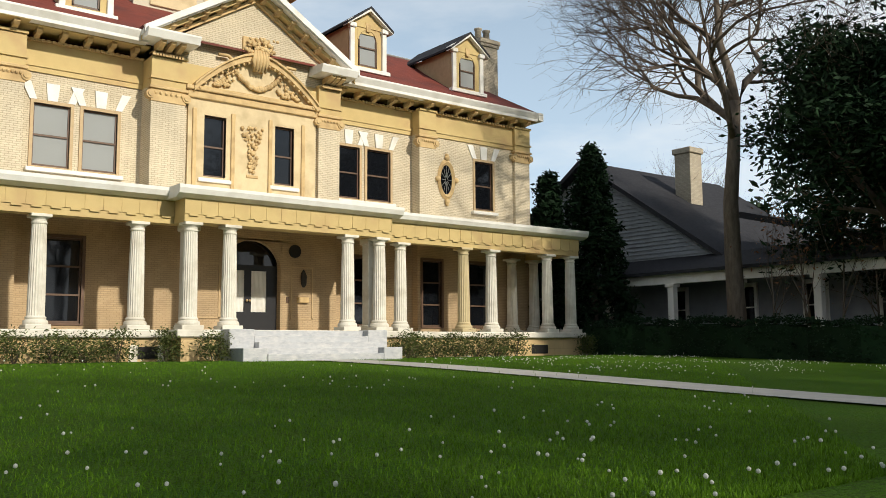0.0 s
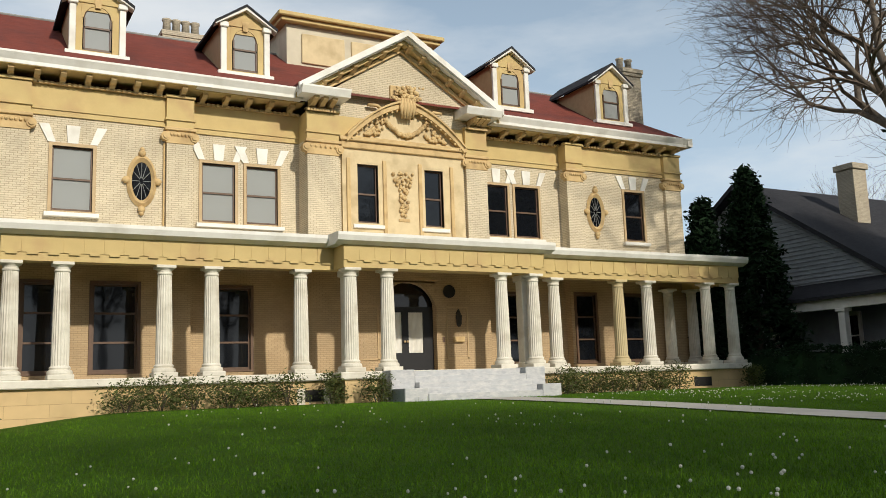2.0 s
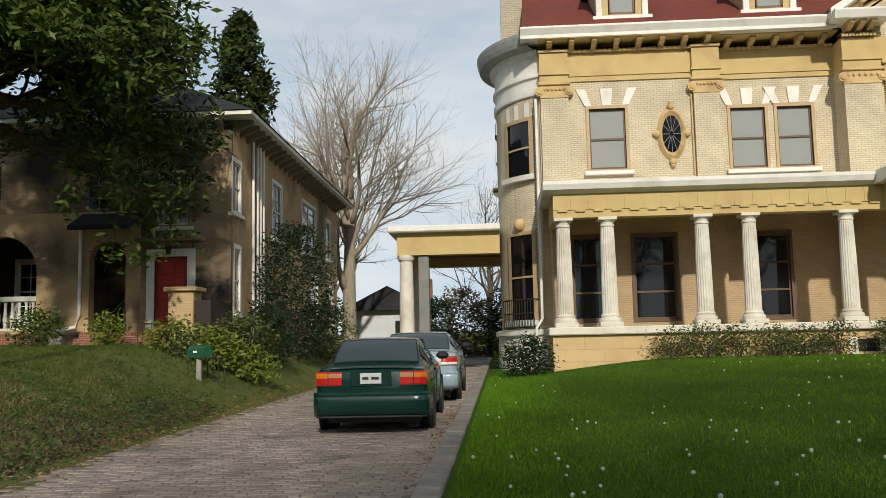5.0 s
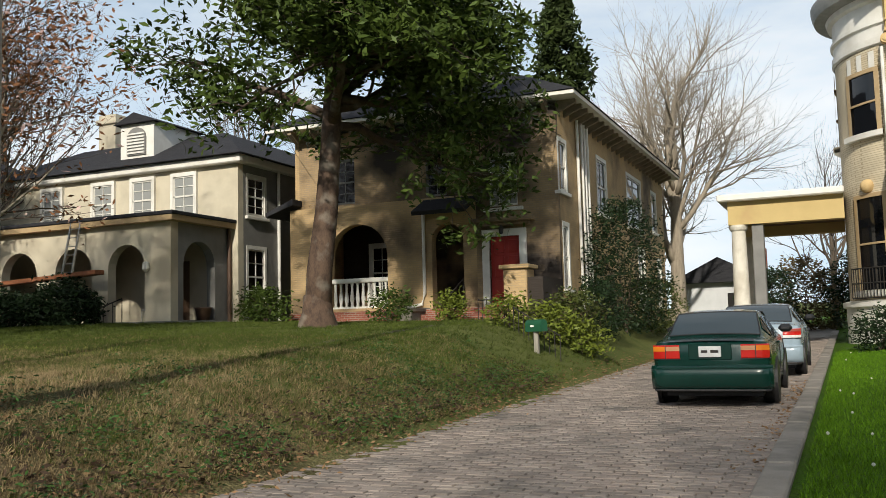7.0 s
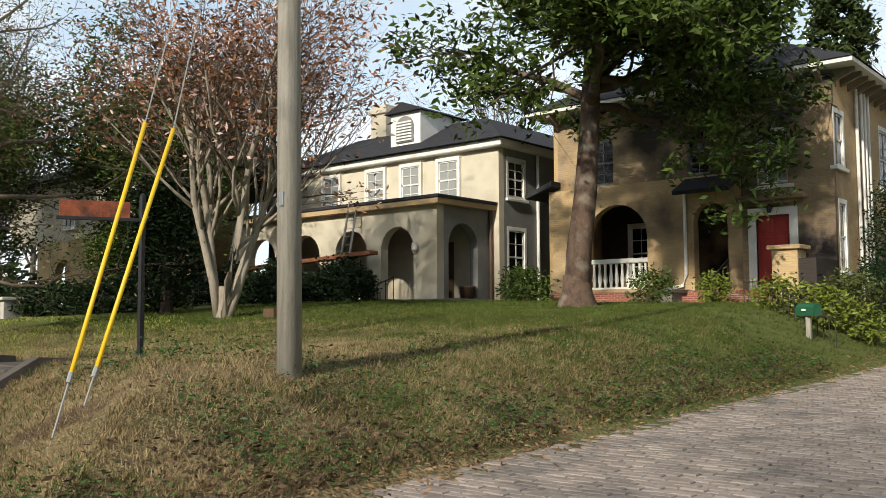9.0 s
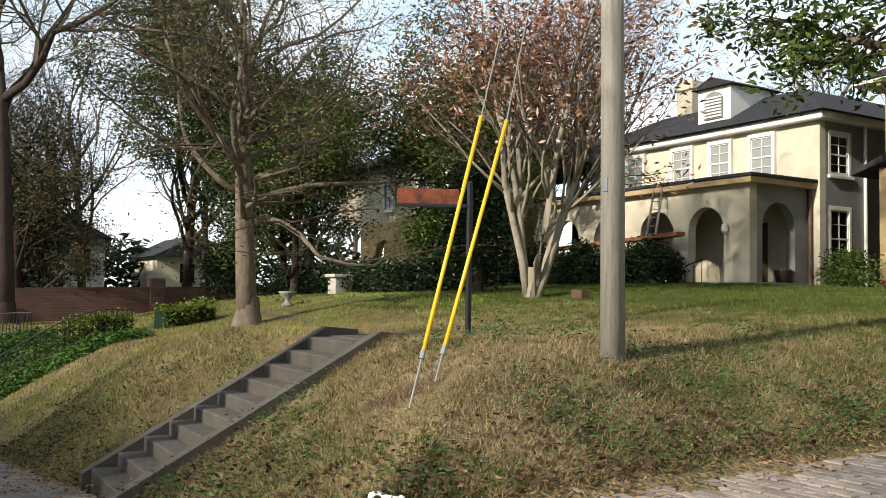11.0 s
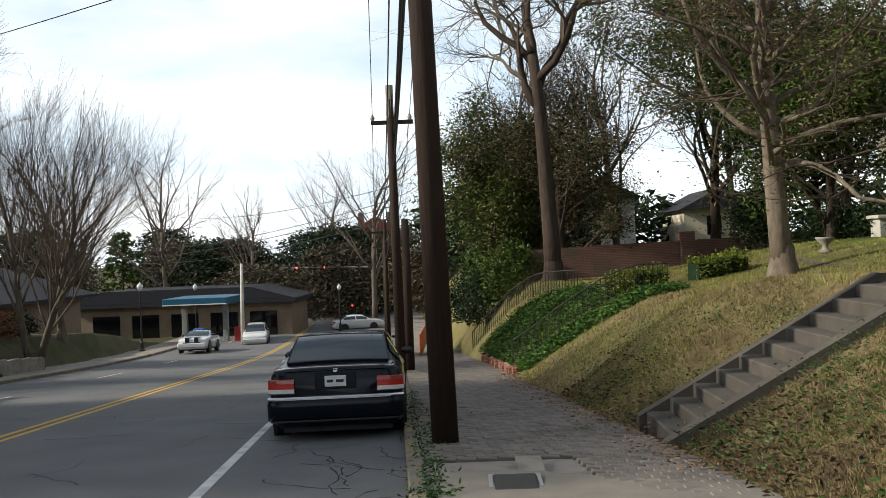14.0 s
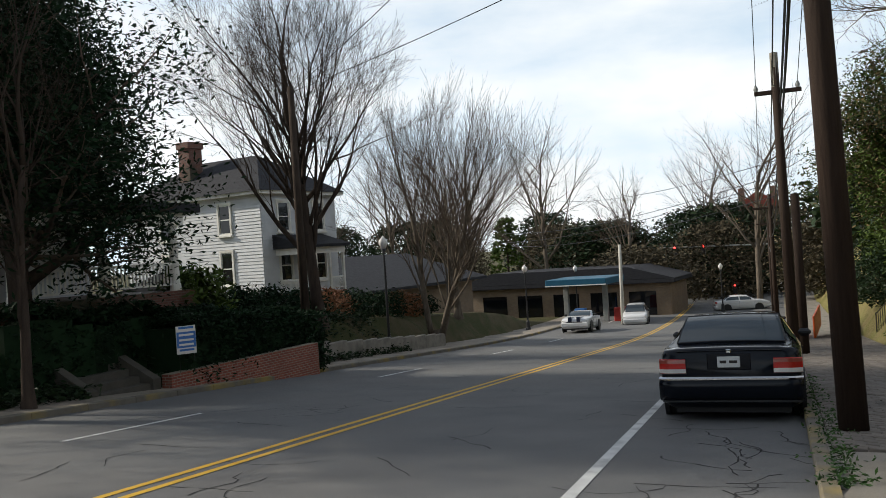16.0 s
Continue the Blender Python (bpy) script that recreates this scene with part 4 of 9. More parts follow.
def chimney(x0, x1, y0, y1, z0, z1, pots, name="chimney"):
    c = part(name, MB().box(x0, x1, y0, y1, z0, z1).bbox(x0 - 0.06, x1 + 0.06, y0 - 0.06, y1 + 0.06, z1 - 0.35, z1 - 0.2, 0.01).bbox(x0 - 0.1, x1 + 0.1, y0 - 0.1, y1 + 0.1, z1 - 0.2, z1, 0.01), M_chim, mansion)
    for k in range(pots):
        x = x0 + (x1 - x0) * (k + 0.5) / pots
        part("chimney_pot", MB().lathe([(0.17, z1), (0.15, z1 + 0.5), (0.19, z1 + 0.55), (0.19, z1 + 0.62), (0.11, z1 + 0.62)], 12, x, (y0 + y1) / 2), M_chim, c, smooth=True)


chimney(-0.5, 0.28, 31.4, 32.9, 11.5, 18.5, 0)
chimney(6.7, 8.2, 35, 35.8, 14.5, 15.85, 4)
chimney(26.2, 27.2, 30.6, 31.6, 12.2, 15.6, 2)
chimney(18.8, 19.4, 36.5, 37.2, 14.5, 15.9, 1)

# round corner bay on the alley side
TX, TY, TR = 2.2, 31.85, 2.95
part("bay_wall", MB().lathe([(TR, 0.6), (TR, 9.75)], 60, TX, TY, 92, 245, caps=False), M_cream, mansion, turn=False)
part("bay_frieze", MB().lathe([(TR + 0.02, 9.75), (TR + 0.08, 9.8), (TR + 0.08, 10.0), (TR + 0.02, 10.02), (TR + 0.02, 10.35), (TR + 0.1, 10.4), (TR + 0.1, 10.5), (TR + 0.02, 10.52), (TR + 0.02, 11.1), (TR + 0.16, 11.15), (TR + 0.2, 11.3)], 60, TX, TY, 92, 240, caps=False), M_white, mansion, turn=False)
part("bay_cornice", MB().lathe([(TR + 0.2, 11.3), (TR + 0.55, 11.36), (TR + 0.6, 11.5), (TR + 0.64, 11.7), (TR + 0.64, 11.8), (0.5, 12.1)], 60, TX, TY, 92, 238, caps=False), M_grey_metal, mansion, "grey weathered round cornice", turn=False)
for ang, z0, z1, hw in ((221, 7.2, 9.0, 11), (221, 2.4, 5.2, 11), (165, 7.2, 9.0, 12)):
    mb, gl, sl = MB(), MB(), MB()
    a0, a1 = ang - hw, ang + hw
    for b0, b1, c0, c1 in ((a0 - 2, a0 + 1, z0, z1 + 0.1), (a1 - 1, a1 + 2, z0, z1 + 0.1), (a0 - 2, a1 + 2, z1, z1 + 0.12), (a0, a1, (z0 + z1) / 2 - 0.03, (z0 + z1) / 2 + 0.03)):
        mb.lathe([(TR - 0.05, c0), (TR + 0.07, c0), (TR + 0.07, c1), (TR - 0.05, c1)], 8, TX, TY, b0, b1, caps=False)
    w = part("window", mb, M_tansash, mansion, turn=False)
    gl.lathe([(TR + 0.015, z0), (TR + 0.015, z1)], 8, TX, TY, a0, a1, caps=False)
    part("pane", gl, M_glass, w, turn=False)
    sl.lathe([(TR, z0 - 0.2), (TR + 0.2, z0 - 0.2), (TR + 0.2, z0 - 0.03), (TR, z0 - 0.01)], 8, TX, TY, a0 - 4, a1 + 4, caps=False)
    part("sill", sl, M_white, w, turn=False)
    if z0 > 6:
        for o in (-9, 0, 9):
            k = MB().lathe([(TR + 0.06, z1 + 0.12), (TR + 0.06, z1 + 0.62)], 2, TX, TY, ang + o - 2, ang + o + 2, caps=False)
            part("keystone", k, M_white, w, turn=False)
    else:
        part("keystone", MB().ball((TX + (TR + 0.05) * math.cos(radians(ang)), TY + (TR + 0.05) * math.sin(radians(ang)), z1 + 0.35), 0.22, 8, 6), M_tan, w, smooth=True)
guard = part("balcony_rail", MB().tube([(TX + (TR + 0.3) * math.cos(radians(208 + 26 * k / 12)), TY + (TR + 0.3) * math.sin(radians(208 + 26 * k / 12)), 3.05) for k in range(13)], 0.022, 4), M_iron, mansion, "black iron window guard")
for k in range(13):
    a = radians(208 + 26 * k / 12)
    p = (TX + (TR + 0.3) * math.cos(a), TY + (TR + 0.3) * math.sin(a))
    part("bar", MB().tube([(*p, 2.15), (*p, 3.05)], 0.014, 4), M_iron, guard)
for z in (2.15, 2.6):
    part("rail", MB().tube([(TX + (TR + 0.3) * math.cos(radians(208 + 26 * k / 12)), TY + (TR + 0.3) * math.sin(radians(208 + 26 * k / 12)), z) for k in range(13)], 0.022, 4), M_iron, guard)
for a in (208, 234):
    for z in (2.15, 3.05):
        part("bracket", MB().tube([(TX + TR * math.cos(radians(a)), TY + TR * math.sin(radians(a)), z), (TX + (TR + 0.3) * math.cos(radians(a)), TY + (TR + 0.3) * math.sin(radians(a)), z)], 0.02, 4), M_iron, guard)
part("bay_base", MB().lathe([(TR + 0.12, 0.5), (TR + 0.12, 1.85), (TR + 0.22, 1.9), (TR + 0.22, 2.05), (TR, 2.1)], 60, TX, TY, 92, 250, caps=False), M_white, mansion, turn=False)
part("downpipe", MB().tube([(0.55, YW - 0.1, 9.6), (0.55, YW - 0.12, 2.4), (0.35, YW - 0.25, 2.1), (0.35, YW - 0.25, 0.9)], 0.05, 8), M_white, mansion)
part("downpipe", MB().tube([(17.0, YF - 0.1, 6.3), (17.0, YF - 0.1, 9.5)], 0.03, 6), M_tan, mansion)
part("downpipe", MB().tube([(5.6, YW - 0.06, 6.3), (5.6, YW - 0.06, 9.6)], 0.03, 6), M_tan, mansion)

# ---- front porch ----
porch = mansion
part("porch_base", MB().box(0.72, 28.0, YP - 0.22, YW + 0.4, 0.5, 1.82), M_base, porch, "ochre plinth of the porch")
part("porch_base", MB().box(10.25, 18.0, YC - 0.25, YP - 0.22, 0.5, 1.82), M_base, porch)
part("porch_base", MB().box(10.25, 10.9, YC - 0.31, YC - 0.25, 0.5, 1.82), M_base, porch)
part("porch_floor", MB().bbox(0.6, 28.15, YP - 0.36, YW + 0.4, 1.82, 2.05, 0.03).bbox(10.1, 18.15, YC - 0.4, YP - 0.36, 1.82, 2.05, 0.03), M_stonew, porch, "pale stone porch floor edge")
for x, w in ((9.3, 0.6), (25.1, 0.9)):
    part("vent", MB().box(x, x + w, YP - 0.235, YP - 0.2, 1.2, 1.55), M_dark, porch)
for x0, x1 in ((9.05, 9.3), (9.9, 10.2)):
    part("vent_frame", MB().bbox(x0, x1, YP - 0.25, YP - 0.2, 1.1, 1.6, 0.01), M_stonew, porch)


def column(x, y, material=M_stonew, z0=2.05, z1=5.25, r=0.235):
    prof = [(r, z0 + 0.36)]
    for k in range(1, 6):
        u = k / 5
        prof.append((r * (1 - 0.17 * u * u), z0 + 0.36 + (z1 - z0 - 0.62) * u))
    c = part("column", MB().lathe(prof, 40, x, y, flute=0.075), material, porch)
    part("base", MB().bbox(x - r * 1.42, x + r * 1.42, y - r * 1.42, y + r * 1.42, z0, z0 + 0.13, 0.012).lathe([(r * 1.38, z0 + 0.13), (r * 1.42, z0 + 0.18), (r * 1.36, z0 + 0.24), (r * 1.12, z0 + 0.27), (r * 1.2, z0 + 0.32), (r * 1.02, z0 + 0.37)], 24, x, y), material, c)
    t = r * 0.83
    part("capital", MB().lathe([(t, z1 - 0.28), (t * 1.1, z1 - 0.26), (t * 1.1, z1 - 0.22), (t, z1 - 0.2), (t * 1.05, z1 - 0.15), (t * 1.34, z1 - 0.09)], 24, x, y).bbox(x - t * 1.42, x + t * 1.42, y - t * 1.42, y + t * 1.42, z1 - 0.09, z1, 0.012), material, c)


for x in (1.13, 2.42, 5.16, 6.52, 9.28, 18.85, 23.2, 26.25, 27.6):
    column(x, YP)
column(21.8, YP, M_colyel)
for x in (10.6, 11.86, 16.12, 17.4):
    column(x, YC)
for x in (10.75, 17.35):
    part("pier", MB().bbox(x - 0.2, x + 0.2, YP - 0.5, YP - 0.1, 2.05, 5.25, 0.02).bbox(x - 0.28, x + 0.28, YP - 0.58, YP - 0.02, 2.05, 2.25, 0.02).bbox(x - 0.27, x + 0.27, YP - 0.57, YP - 0.03, 5.05, 5.25, 0.02), M_stonew, porch, "square pale stone pier")
for x in (27.6, 26.3):
    column(x, YW - 0.35)
for a, b, yf in ((0.85, 10.3, YP - 0.22), (10.3, 17.75, YC - 0.24), (17.75, 27.9, YP - 0.22)):
    mb = MB().box(a, b, yf, yf + 0.45, 5.25, 5.48).box(a, b, yf - 0.03, yf + 0.45, 5.48, 5.95)
    n = int((b - a) / 0.52)
    for k in range(n):
        x = a + (b - a) * (k + 0.5) / n
        mb.box(x - 0.14, x + 0.14, yf - 0.055, yf - 0.03, 5.42, 5.48)
        mb.box(x + 0.245, x + 0.265, yf - 0.045, yf - 0.03, 5.5, 5.95)
    part("porch_entablature", mb, M_ochre, porch)
    part("porch_cornice", MB().prism([(yf - 0.05, 5.95), (yf - 0.3, 6.05), (yf - 0.36, 6.2), (yf - 0.36, 6.3), (YW, 6.36), (YW, 5.95)], "x", a - (0.3 if a < 1 or a > 10 and a < 12 else -0.3), b + (0.3 if b > 20 or 12 < b < 18 else -0.28)), M_white, porch, "white porch cornice")
for x in (0.85, 27.45):
    part("porch_entablature", MB().box(x, x + 0.45, YP + 0.23, YW, 5.25, 5.95), M_ochre, porch)
for x in (10.3, 17.3):
    part("porch_entablature", MB().box(x, x + 0.45, YC + 0.21, YP + 0.2, 5.25, 5.95), M_ochre, porch)
part("porch_ceiling", MB().box(1.0, 27.7, YP + 0.2, YW + 0.3, 5.62, 5.7).box(10.4, 17.6, YC + 0.2, YP + 0.2, 5.62, 5.7), M_ochre, porch)

# front door in an arched recess
dr = part("front_door", pierced(13.0, 15.2, 2.06, 4.4, YF + 0.28, YF + 0.36, [(13.35, 13.95, 2.75, 4.2), (14.2, 14.8, 2.75, 4.2)]), M_black, mansion, "black double front door with curtained glass")
part("curtain", MB().prism([(13.35 + 0.6 * k / 24, YF + 0.34 + 0.02 * (k % 2)) for k in range(25)] + [(13.95, YF + 0.37), (13.35, YF + 0.37)], "z", 2.75, 4.2).prism([(14.2 + 0.6 * k / 24, YF + 0.34 + 0.02 * (k % 2)) for k in range(25)] + [(14.8, YF + 0.37), (14.2, YF + 0.37)], "z", 2.75, 4.2), M_white, dr)
part("door_knob", MB().ball((14.02, YF + 0.22, 3.15), 0.045).ball((14.13, YF + 0.22, 3.15), 0.045), M_tansash, dr, smooth=True)
part("fanlight", MB().box(13.0, 15.2, YF + 0.3, YF + 0.34, 4.4, 5.3), M_glass, dr)
hd = [(14.1 + 1.1 * math.cos(math.pi * k / 16), 4.2 + 1.05 * math.sin(math.pi * k / 16)) for k in range(17)]
part("door_arch", MB().prism([(15.22, 4.2), (15.22, 5.3), (12.98, 5.3), (12.98, 4.2)] + hd[::-1], "y", YF + 0.0, YF + 0.2), M_tanbrick, mansion)
for x in (12.0, 15.6):
    s = MB()
    for a, b, c, d in ((x, x + 0.05, 2.5, 4.4), (x + 0.85, x + 0.9, 2.5, 4.4), (x, x + 0.9, 2.5, 2.55), (x, x + 0.9, 4.35, 4.4)):
        s.box(a, b, YF - 0.03, YF, c, d)
    part("wall_panel", s, M_tansash, mansion)
lan = part("porch_lantern", MB().lathe([(0.05, 3.65), (0.11, 3.75), (0.13, 4.05), (0.03, 4.25)], 6, 16.02, YF - 0.2).tube([(16.02, YF, 4.15), (16.02, YF - 0.2, 4.28)], 0.02, 5), M_iron, mansion, "black wall lantern")
part("letterbox", MB().bbox(15.85, 16.3, YF - 0.12, YF, 3.1, 3.3, 0.02), M_tan, mansion)
part("bell_plate", MB().bbox(15.42, 15.52, YF - 0.03, YF, 3.1, 3.3, 0.01), M_brownsash, mansion)
part("roundel", MB().prism([(15.75 + 0.24 * math.cos(k * math.pi / 9), 4.95 + 0.24 * math.sin(k * math.pi / 9)) for k in range(18)], "y", YF - 0.05, YF + 0.02), M_dark, mansion)

# marble steps between stepped blocks
st = thing("marble_steps", "white veined marble front steps with grey-sided blocks", "steps")
for k in range(5):
    z1 = 2.03 - k * 0.178
    part("step", MB().bbox(12.25, 16.3, YC - 0.4 - 0.3 * (k + 1), YC - 0.38 - 0.3 * k, 0.7, z1, 0.012), M_marble, st)
for x0, x1 in ((11.45, 12.25), (16.3, 17.05)):
    part("block", MB().bbox(x0, x1, YC - 1.0, YC - 0.4, 0.7, 2.06, 0.015), M_marble, st)
    part("block", MB().bbox(x0 + 0.02, x1 - 0.02, YC - 1.9, YC - 1.0, 0.7, 1.5, 0.015), M_marble, st)
    part("side_slab", MB().box(x0 - 0.012, x0 - 0.002, YC - 0.99, YC - 0.41, 0.8, 2.04).box(x0 + 0.006, x0 + 0.016, YC - 1.89, YC - 1.01, 0.8, 1.48), M_marbleg, st)

# porte-cochere over the alley
pc = thing("porte_cochere", "ochre flat-roofed carriage porch on white columns", "carriage porch")
part("beam", MB().box(-4.2, -0.75, 30.0, 30.5, 4.65, 5.4).box(-4.2, -0.75, 34.6, 35.1, 4.65, 5.4).box(-4.2, -3.7, 30.5, 34.6, 4.65, 5.4), M_ochre, pc)
part("roof", MB().bbox(-4.5, -0.72, 29.7, 35.4, 5.4, 5.62, 0.04), M_white, pc)
part("ceiling", MB().box(-3.7, -0.75, 30.5, 34.6, 5.0, 5.05), M_brownsash, pc)
for x, y in ((-3.92, 30.25), (-3.92, 34.85)):
    part("pedestal", MB().bbox(x - 0.32, x + 0.32, y - 0.32, y + 0.32, 0.5, 1.35, 0.02), M_stonew, pc)
    part("column", MB().lathe([(0.3, 1.35), (0.29, 1.5), (0.26, 1.55), (0.245, 3), (0.22, 4.45), (0.27, 4.5), (0.3, 4.58), (0.3, 4.65)], 24, x, y), M_stonew, pc, smooth=False)
part("pier", MB().bbox(-3.5, -3.15, 30.1, 30.5, 0.6, 4.65, 0.02), M_grey_shade_stucco, pc)


# ---- neighbouring houses ----
def win(parent, m, w, h, frame_mat=M_white, glass=M_glass, cols=0, rows=1, sill=True, sash=None, name="window"):
    """A window in its own frame of axes: x across, -y outwards, z up, its foot at the origin; m places it."""
    x0, x1 = -w / 2, w / 2
    o = part(name, pierced(x0 - 0.12, x1 + 0.12, -0.05, h + 0.14, -0.07, 0.05, [(x0, x1, 0, h)]).move(m), frame_mat, parent)
    s = MB()
    for a, b, c, d in ((x0, x0 + 0.05, 0, h), (x1 - 0.05, x1, 0, h), (x0, x1, 0, 0.07), (x0, x1, h - 0.05, h), (x0, x1, h / 2 - 0.03, h / 2 + 0.03)):
        s.box(a, b, -0.03, 0.03, c, d)
    for k in range(cols):
        x = x0 + w * (k + 1) / (cols + 1)
        s.box(x - 0.013, x + 0.013, -0.025, 0.02, 0, h)
    for k in range(rows - 1):
        z = h * (k + 1) / rows
        s.box(x0, x1, -0.025, 0.02, z - 0.013, z + 0.013)
    part("sash", s.move(m), sash or frame_mat, o)
    part("pane", MB().box(x0, x1, 0.0, 0.015, 0, h).move(m), glass, o)
    if sill:
        part("sill", MB().bbox(x0 - 0.18, x1 + 0.18, -0.16, 0.04, -0.16, -0.052, 0.012).move(m), frame_mat, o)
    return o


def arch_wall(x0, x1, z0, z1, y0, y1, arches):
    """A wall in the xz plane with round-headed openings (a, b, sill, top)."""
    holes = [(a, b, s, t) for a, b, s, t in arches]
    mb = pierced(x0, x1, z0, z1, y0, y1, holes)
    for a, b, s, t in arches:
        r, c, n = (b - a) / 2, (a + b) / 2, 12
        zc = t - r
        for k in range(n):
            p, q = math.pi * k / n, math.pi * (k + 1) / n
            A, B = (c + r * math.cos(p), zc + r * math.sin(p)), (c + r * math.cos(q), zc + r * math.sin(q))
            mb.prism([A, (A[0], t + 0.001), (B[0], t + 0.001), B], "y", y0, y1)
    return mb


RIGHT = Matrix.Rotation(radians(90), 4, "Z")      # turns -y to +x, for walls that face right

# the sooty buff house with the red door
bh = thing("buff_house", "soot-stained buff brick house with red door and arched porch", "house", at=(0, 0, 0))
YB, XB = 25.8, -8.6
part("wall", arch_wall(-18.2, -11.3, 1.4, 5.75, YB, YB + 0.35, [(-16.65, -14.45, 2.3, 5.1), (-12.85, -11.75, 2.2, 4.9)]), M_stucco, bh)
part("wall", pierced(-11.3, XB, 1.4, 8.3, YB, YB + 0.35, [(-10.87, -9.88, 2.2, 4.36), (-10.84, -9.9, 5.3, 6.95)]), M_soot, bh)
part("wall", pierced(-18.0, -11.3, 5.75, 8.3, YB + 0.3, YB + 0.65, [(-13.15, -12.4, 5.85, 7.4), (-16.6, -15.8, 5.85, 7.4)]), M_soot, bh)
part("wall", MB().box(-18.2, -11.3, YB + 3.0, YB + 3.3, 1.4, 5.75), M_soot, bh)
part("wall", MB().box(-18.2, -17.85, YB + 0.35, YB + 16.8, 1.4, 8.3), M_stucco, bh)
part("wall", MB().box(-17.85, XB, YB + 16.8, YB + 17.1, 1.4, 8.3), M_stucco, bh)
side_holes = [(26.2, 26.75, 2.7, 4.6), (25.95, 26.75, 5.7, 7.2), (30.6, 31.9, 5.5, 7.4), (35.3, 37.9, 5.5, 7.5), (40.2, 41.2, 5.7, 7.4), (37.0, 38.2, 2.2, 4.6), (41.0, 41.8, 2.4, 4.4)]
part("wall", pierced(YB + 0.35, YB + 16.8, 1.0, 8.3, 0, 0.35, side_holes).move(Matrix.Translation((XB, 0, 0)) @ RIGHT), M_stucco, bh)
# ceiling coloured near-black to carry the shade inside the porch
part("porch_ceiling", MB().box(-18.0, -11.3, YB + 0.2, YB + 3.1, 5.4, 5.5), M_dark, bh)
part("porch_floor", MB().box(-18.2, -8.9, YB - 0.1, YB + 3.2, 1.5, 2.2), M_redbrick, bh)
win(bh, Matrix.Translation((-10.37, YB + 0.1, 5.3)), 0.94, 1.6, M_white, M_glass_blind, 2, 4)
win(bh, Matrix.Translation((-12.77, YB + 0.4, 5.85)), 0.72, 1.5, M_grey_shade_stucco, M_glass, 1, 4)
win(bh, Matrix.Translation((-16.2, YB + 0.4, 5.85)), 0.8, 1.5, M_grey_shade_stucco, M_glass, 1, 4)
win(bh, Matrix.Translation((-14.9, YB + 2.95, 2.7)), 1.0, 1.9, M_white, M_glass, 2, 4)
win(bh, Matrix.Translation((-16.2, YB + 2.95, 2.7)), 0.8, 1.9, M_white, M_glass, 1, 4)
for a, b, c, d in side_holes:
    win(bh, Matrix.Translation((XB - 0.06, (a + b) / 2, c)) @ RIGHT, b - a - 0.02, d - c, M_white, M_glass, 1 if b - a > 1 else 0, 2)
rd = part("door", MB().box(-10.87, -9.88, YB + 0.12, YB + 0.18, 2.2, 4.36), M_red, bh, "red panelled front door")
for x in (-10.75, -10.3):
    for z0, z1 in ((2.35, 3.0), (3.1, 3.75), (3.85, 4.25)):
        part("panel", MB().bbox(x, x + 0.33, YB + 0.1, YB + 0.13, z0, z1, 0.012), M_red, rd)
part("door_knob", MB().ball((-9.97, YB + 0.07, 3.15), 0.035), M_tansash, rd)
part("door_frame", pierced(-11.1, -9.65, 2.2, 4.58, YB - 0.06, YB + 0.1, [(-10.87, -9.88, 2.2, 4.36)]), M_white, bh, "white painted door surround")
part("door_hood", MB().bbox(-11.35, -9.35, YB - 0.35, YB + 0.05, 4.78, 4.92, 0.02).bbox(-11.2, -9.5, YB - 0.2, YB + 0.05, 4.66, 4.78, 0.02), M_soot, bh)
part("hood_lamp", MB().lathe([(0.02, 4.68), (0.09, 4.6), (0.06, 4.42), (0.02, 4.4)], 8, -10.4, YB - 0.2), M_iron, bh)
part("entry_canopy", MB().prism([(YB - 0.9, 5.1), (YB + 0.1, 5.6), (YB + 0.1, 5.75), (YB - 0.95, 5.22)], "x", -13.1, -11.3), M_slate, bh)
part("downpipe", MB().tube([(-13.1, YB - 0.07, 5.5), (-13.1, YB - 0.07, 2.7), (-13.2, YB - 0.08, 2.35), (-13.9, YB - 0.3, 2.2)], 0.055, 8), M_white, bh)
for k, o in enumerate((27.9, 28.4, 28.75, 29.1)):
    part("downpipe", MB().tube([(XB + 0.08, o, 8.2), (XB + 0.08, o, 2.0 + 0.1 * k)], 0.05, 8), M_white, bh)
bal = part("balustrade", MB().bbox(-16.65, -14.45, YB + 0.02, YB + 0.24, 3.15, 3.3, 0.015).bbox(-16.65, -14.45, YB + 0.02, YB + 0.24, 2.25, 2.36, 0.015), M_white, bh, "white stone balustrade in the arch")
for k in range(10):
    x = -16.5 + k * 0.212
    part("baluster", MB().lathe([(0.06, 2.36), (0.045, 2.44), (0.075, 2.62), (0.04, 2.9), (0.04, 3.05), (0.06, 3.15)], 10, x, YB + 0.13), M_white, bal, smooth=True)
for k in range(4):
    part("step", MB().bbox(-12.95, -9.1, YB - 0.1 - 0.32 * (k + 1), YB - 0.08 - 0.32 * k, 1.0, 2.18 - 0.17 * k, 0.012), M_redbrick, bh, "red brick step")
part("step_pier", MB().bbox(-13.35, -12.95, YB - 1.4, YB - 0.1, 1.0, 2.2, 0.02).bbox(-13.42, -12.9, YB - 1.45, YB - 0.05, 2.1, 2.22, 0.02), M_concrete, bh)
part("parapet", MB().bbox(-9.75, -9.05, YB - 1.9, YB - 1.2, 1.2, 3.2, 0.02).bbox(-9.85, -8.95, YB - 2.0, YB - 1.1, 3.2, 3.32, 0.02), M_stucco, bh, "stained brick stair pier with stone cap")
part("parapet", MB().box(-9.05, -8.6, YB - 1.8, YB + 0.1, 1.2, 2.95), M_soot, bh)
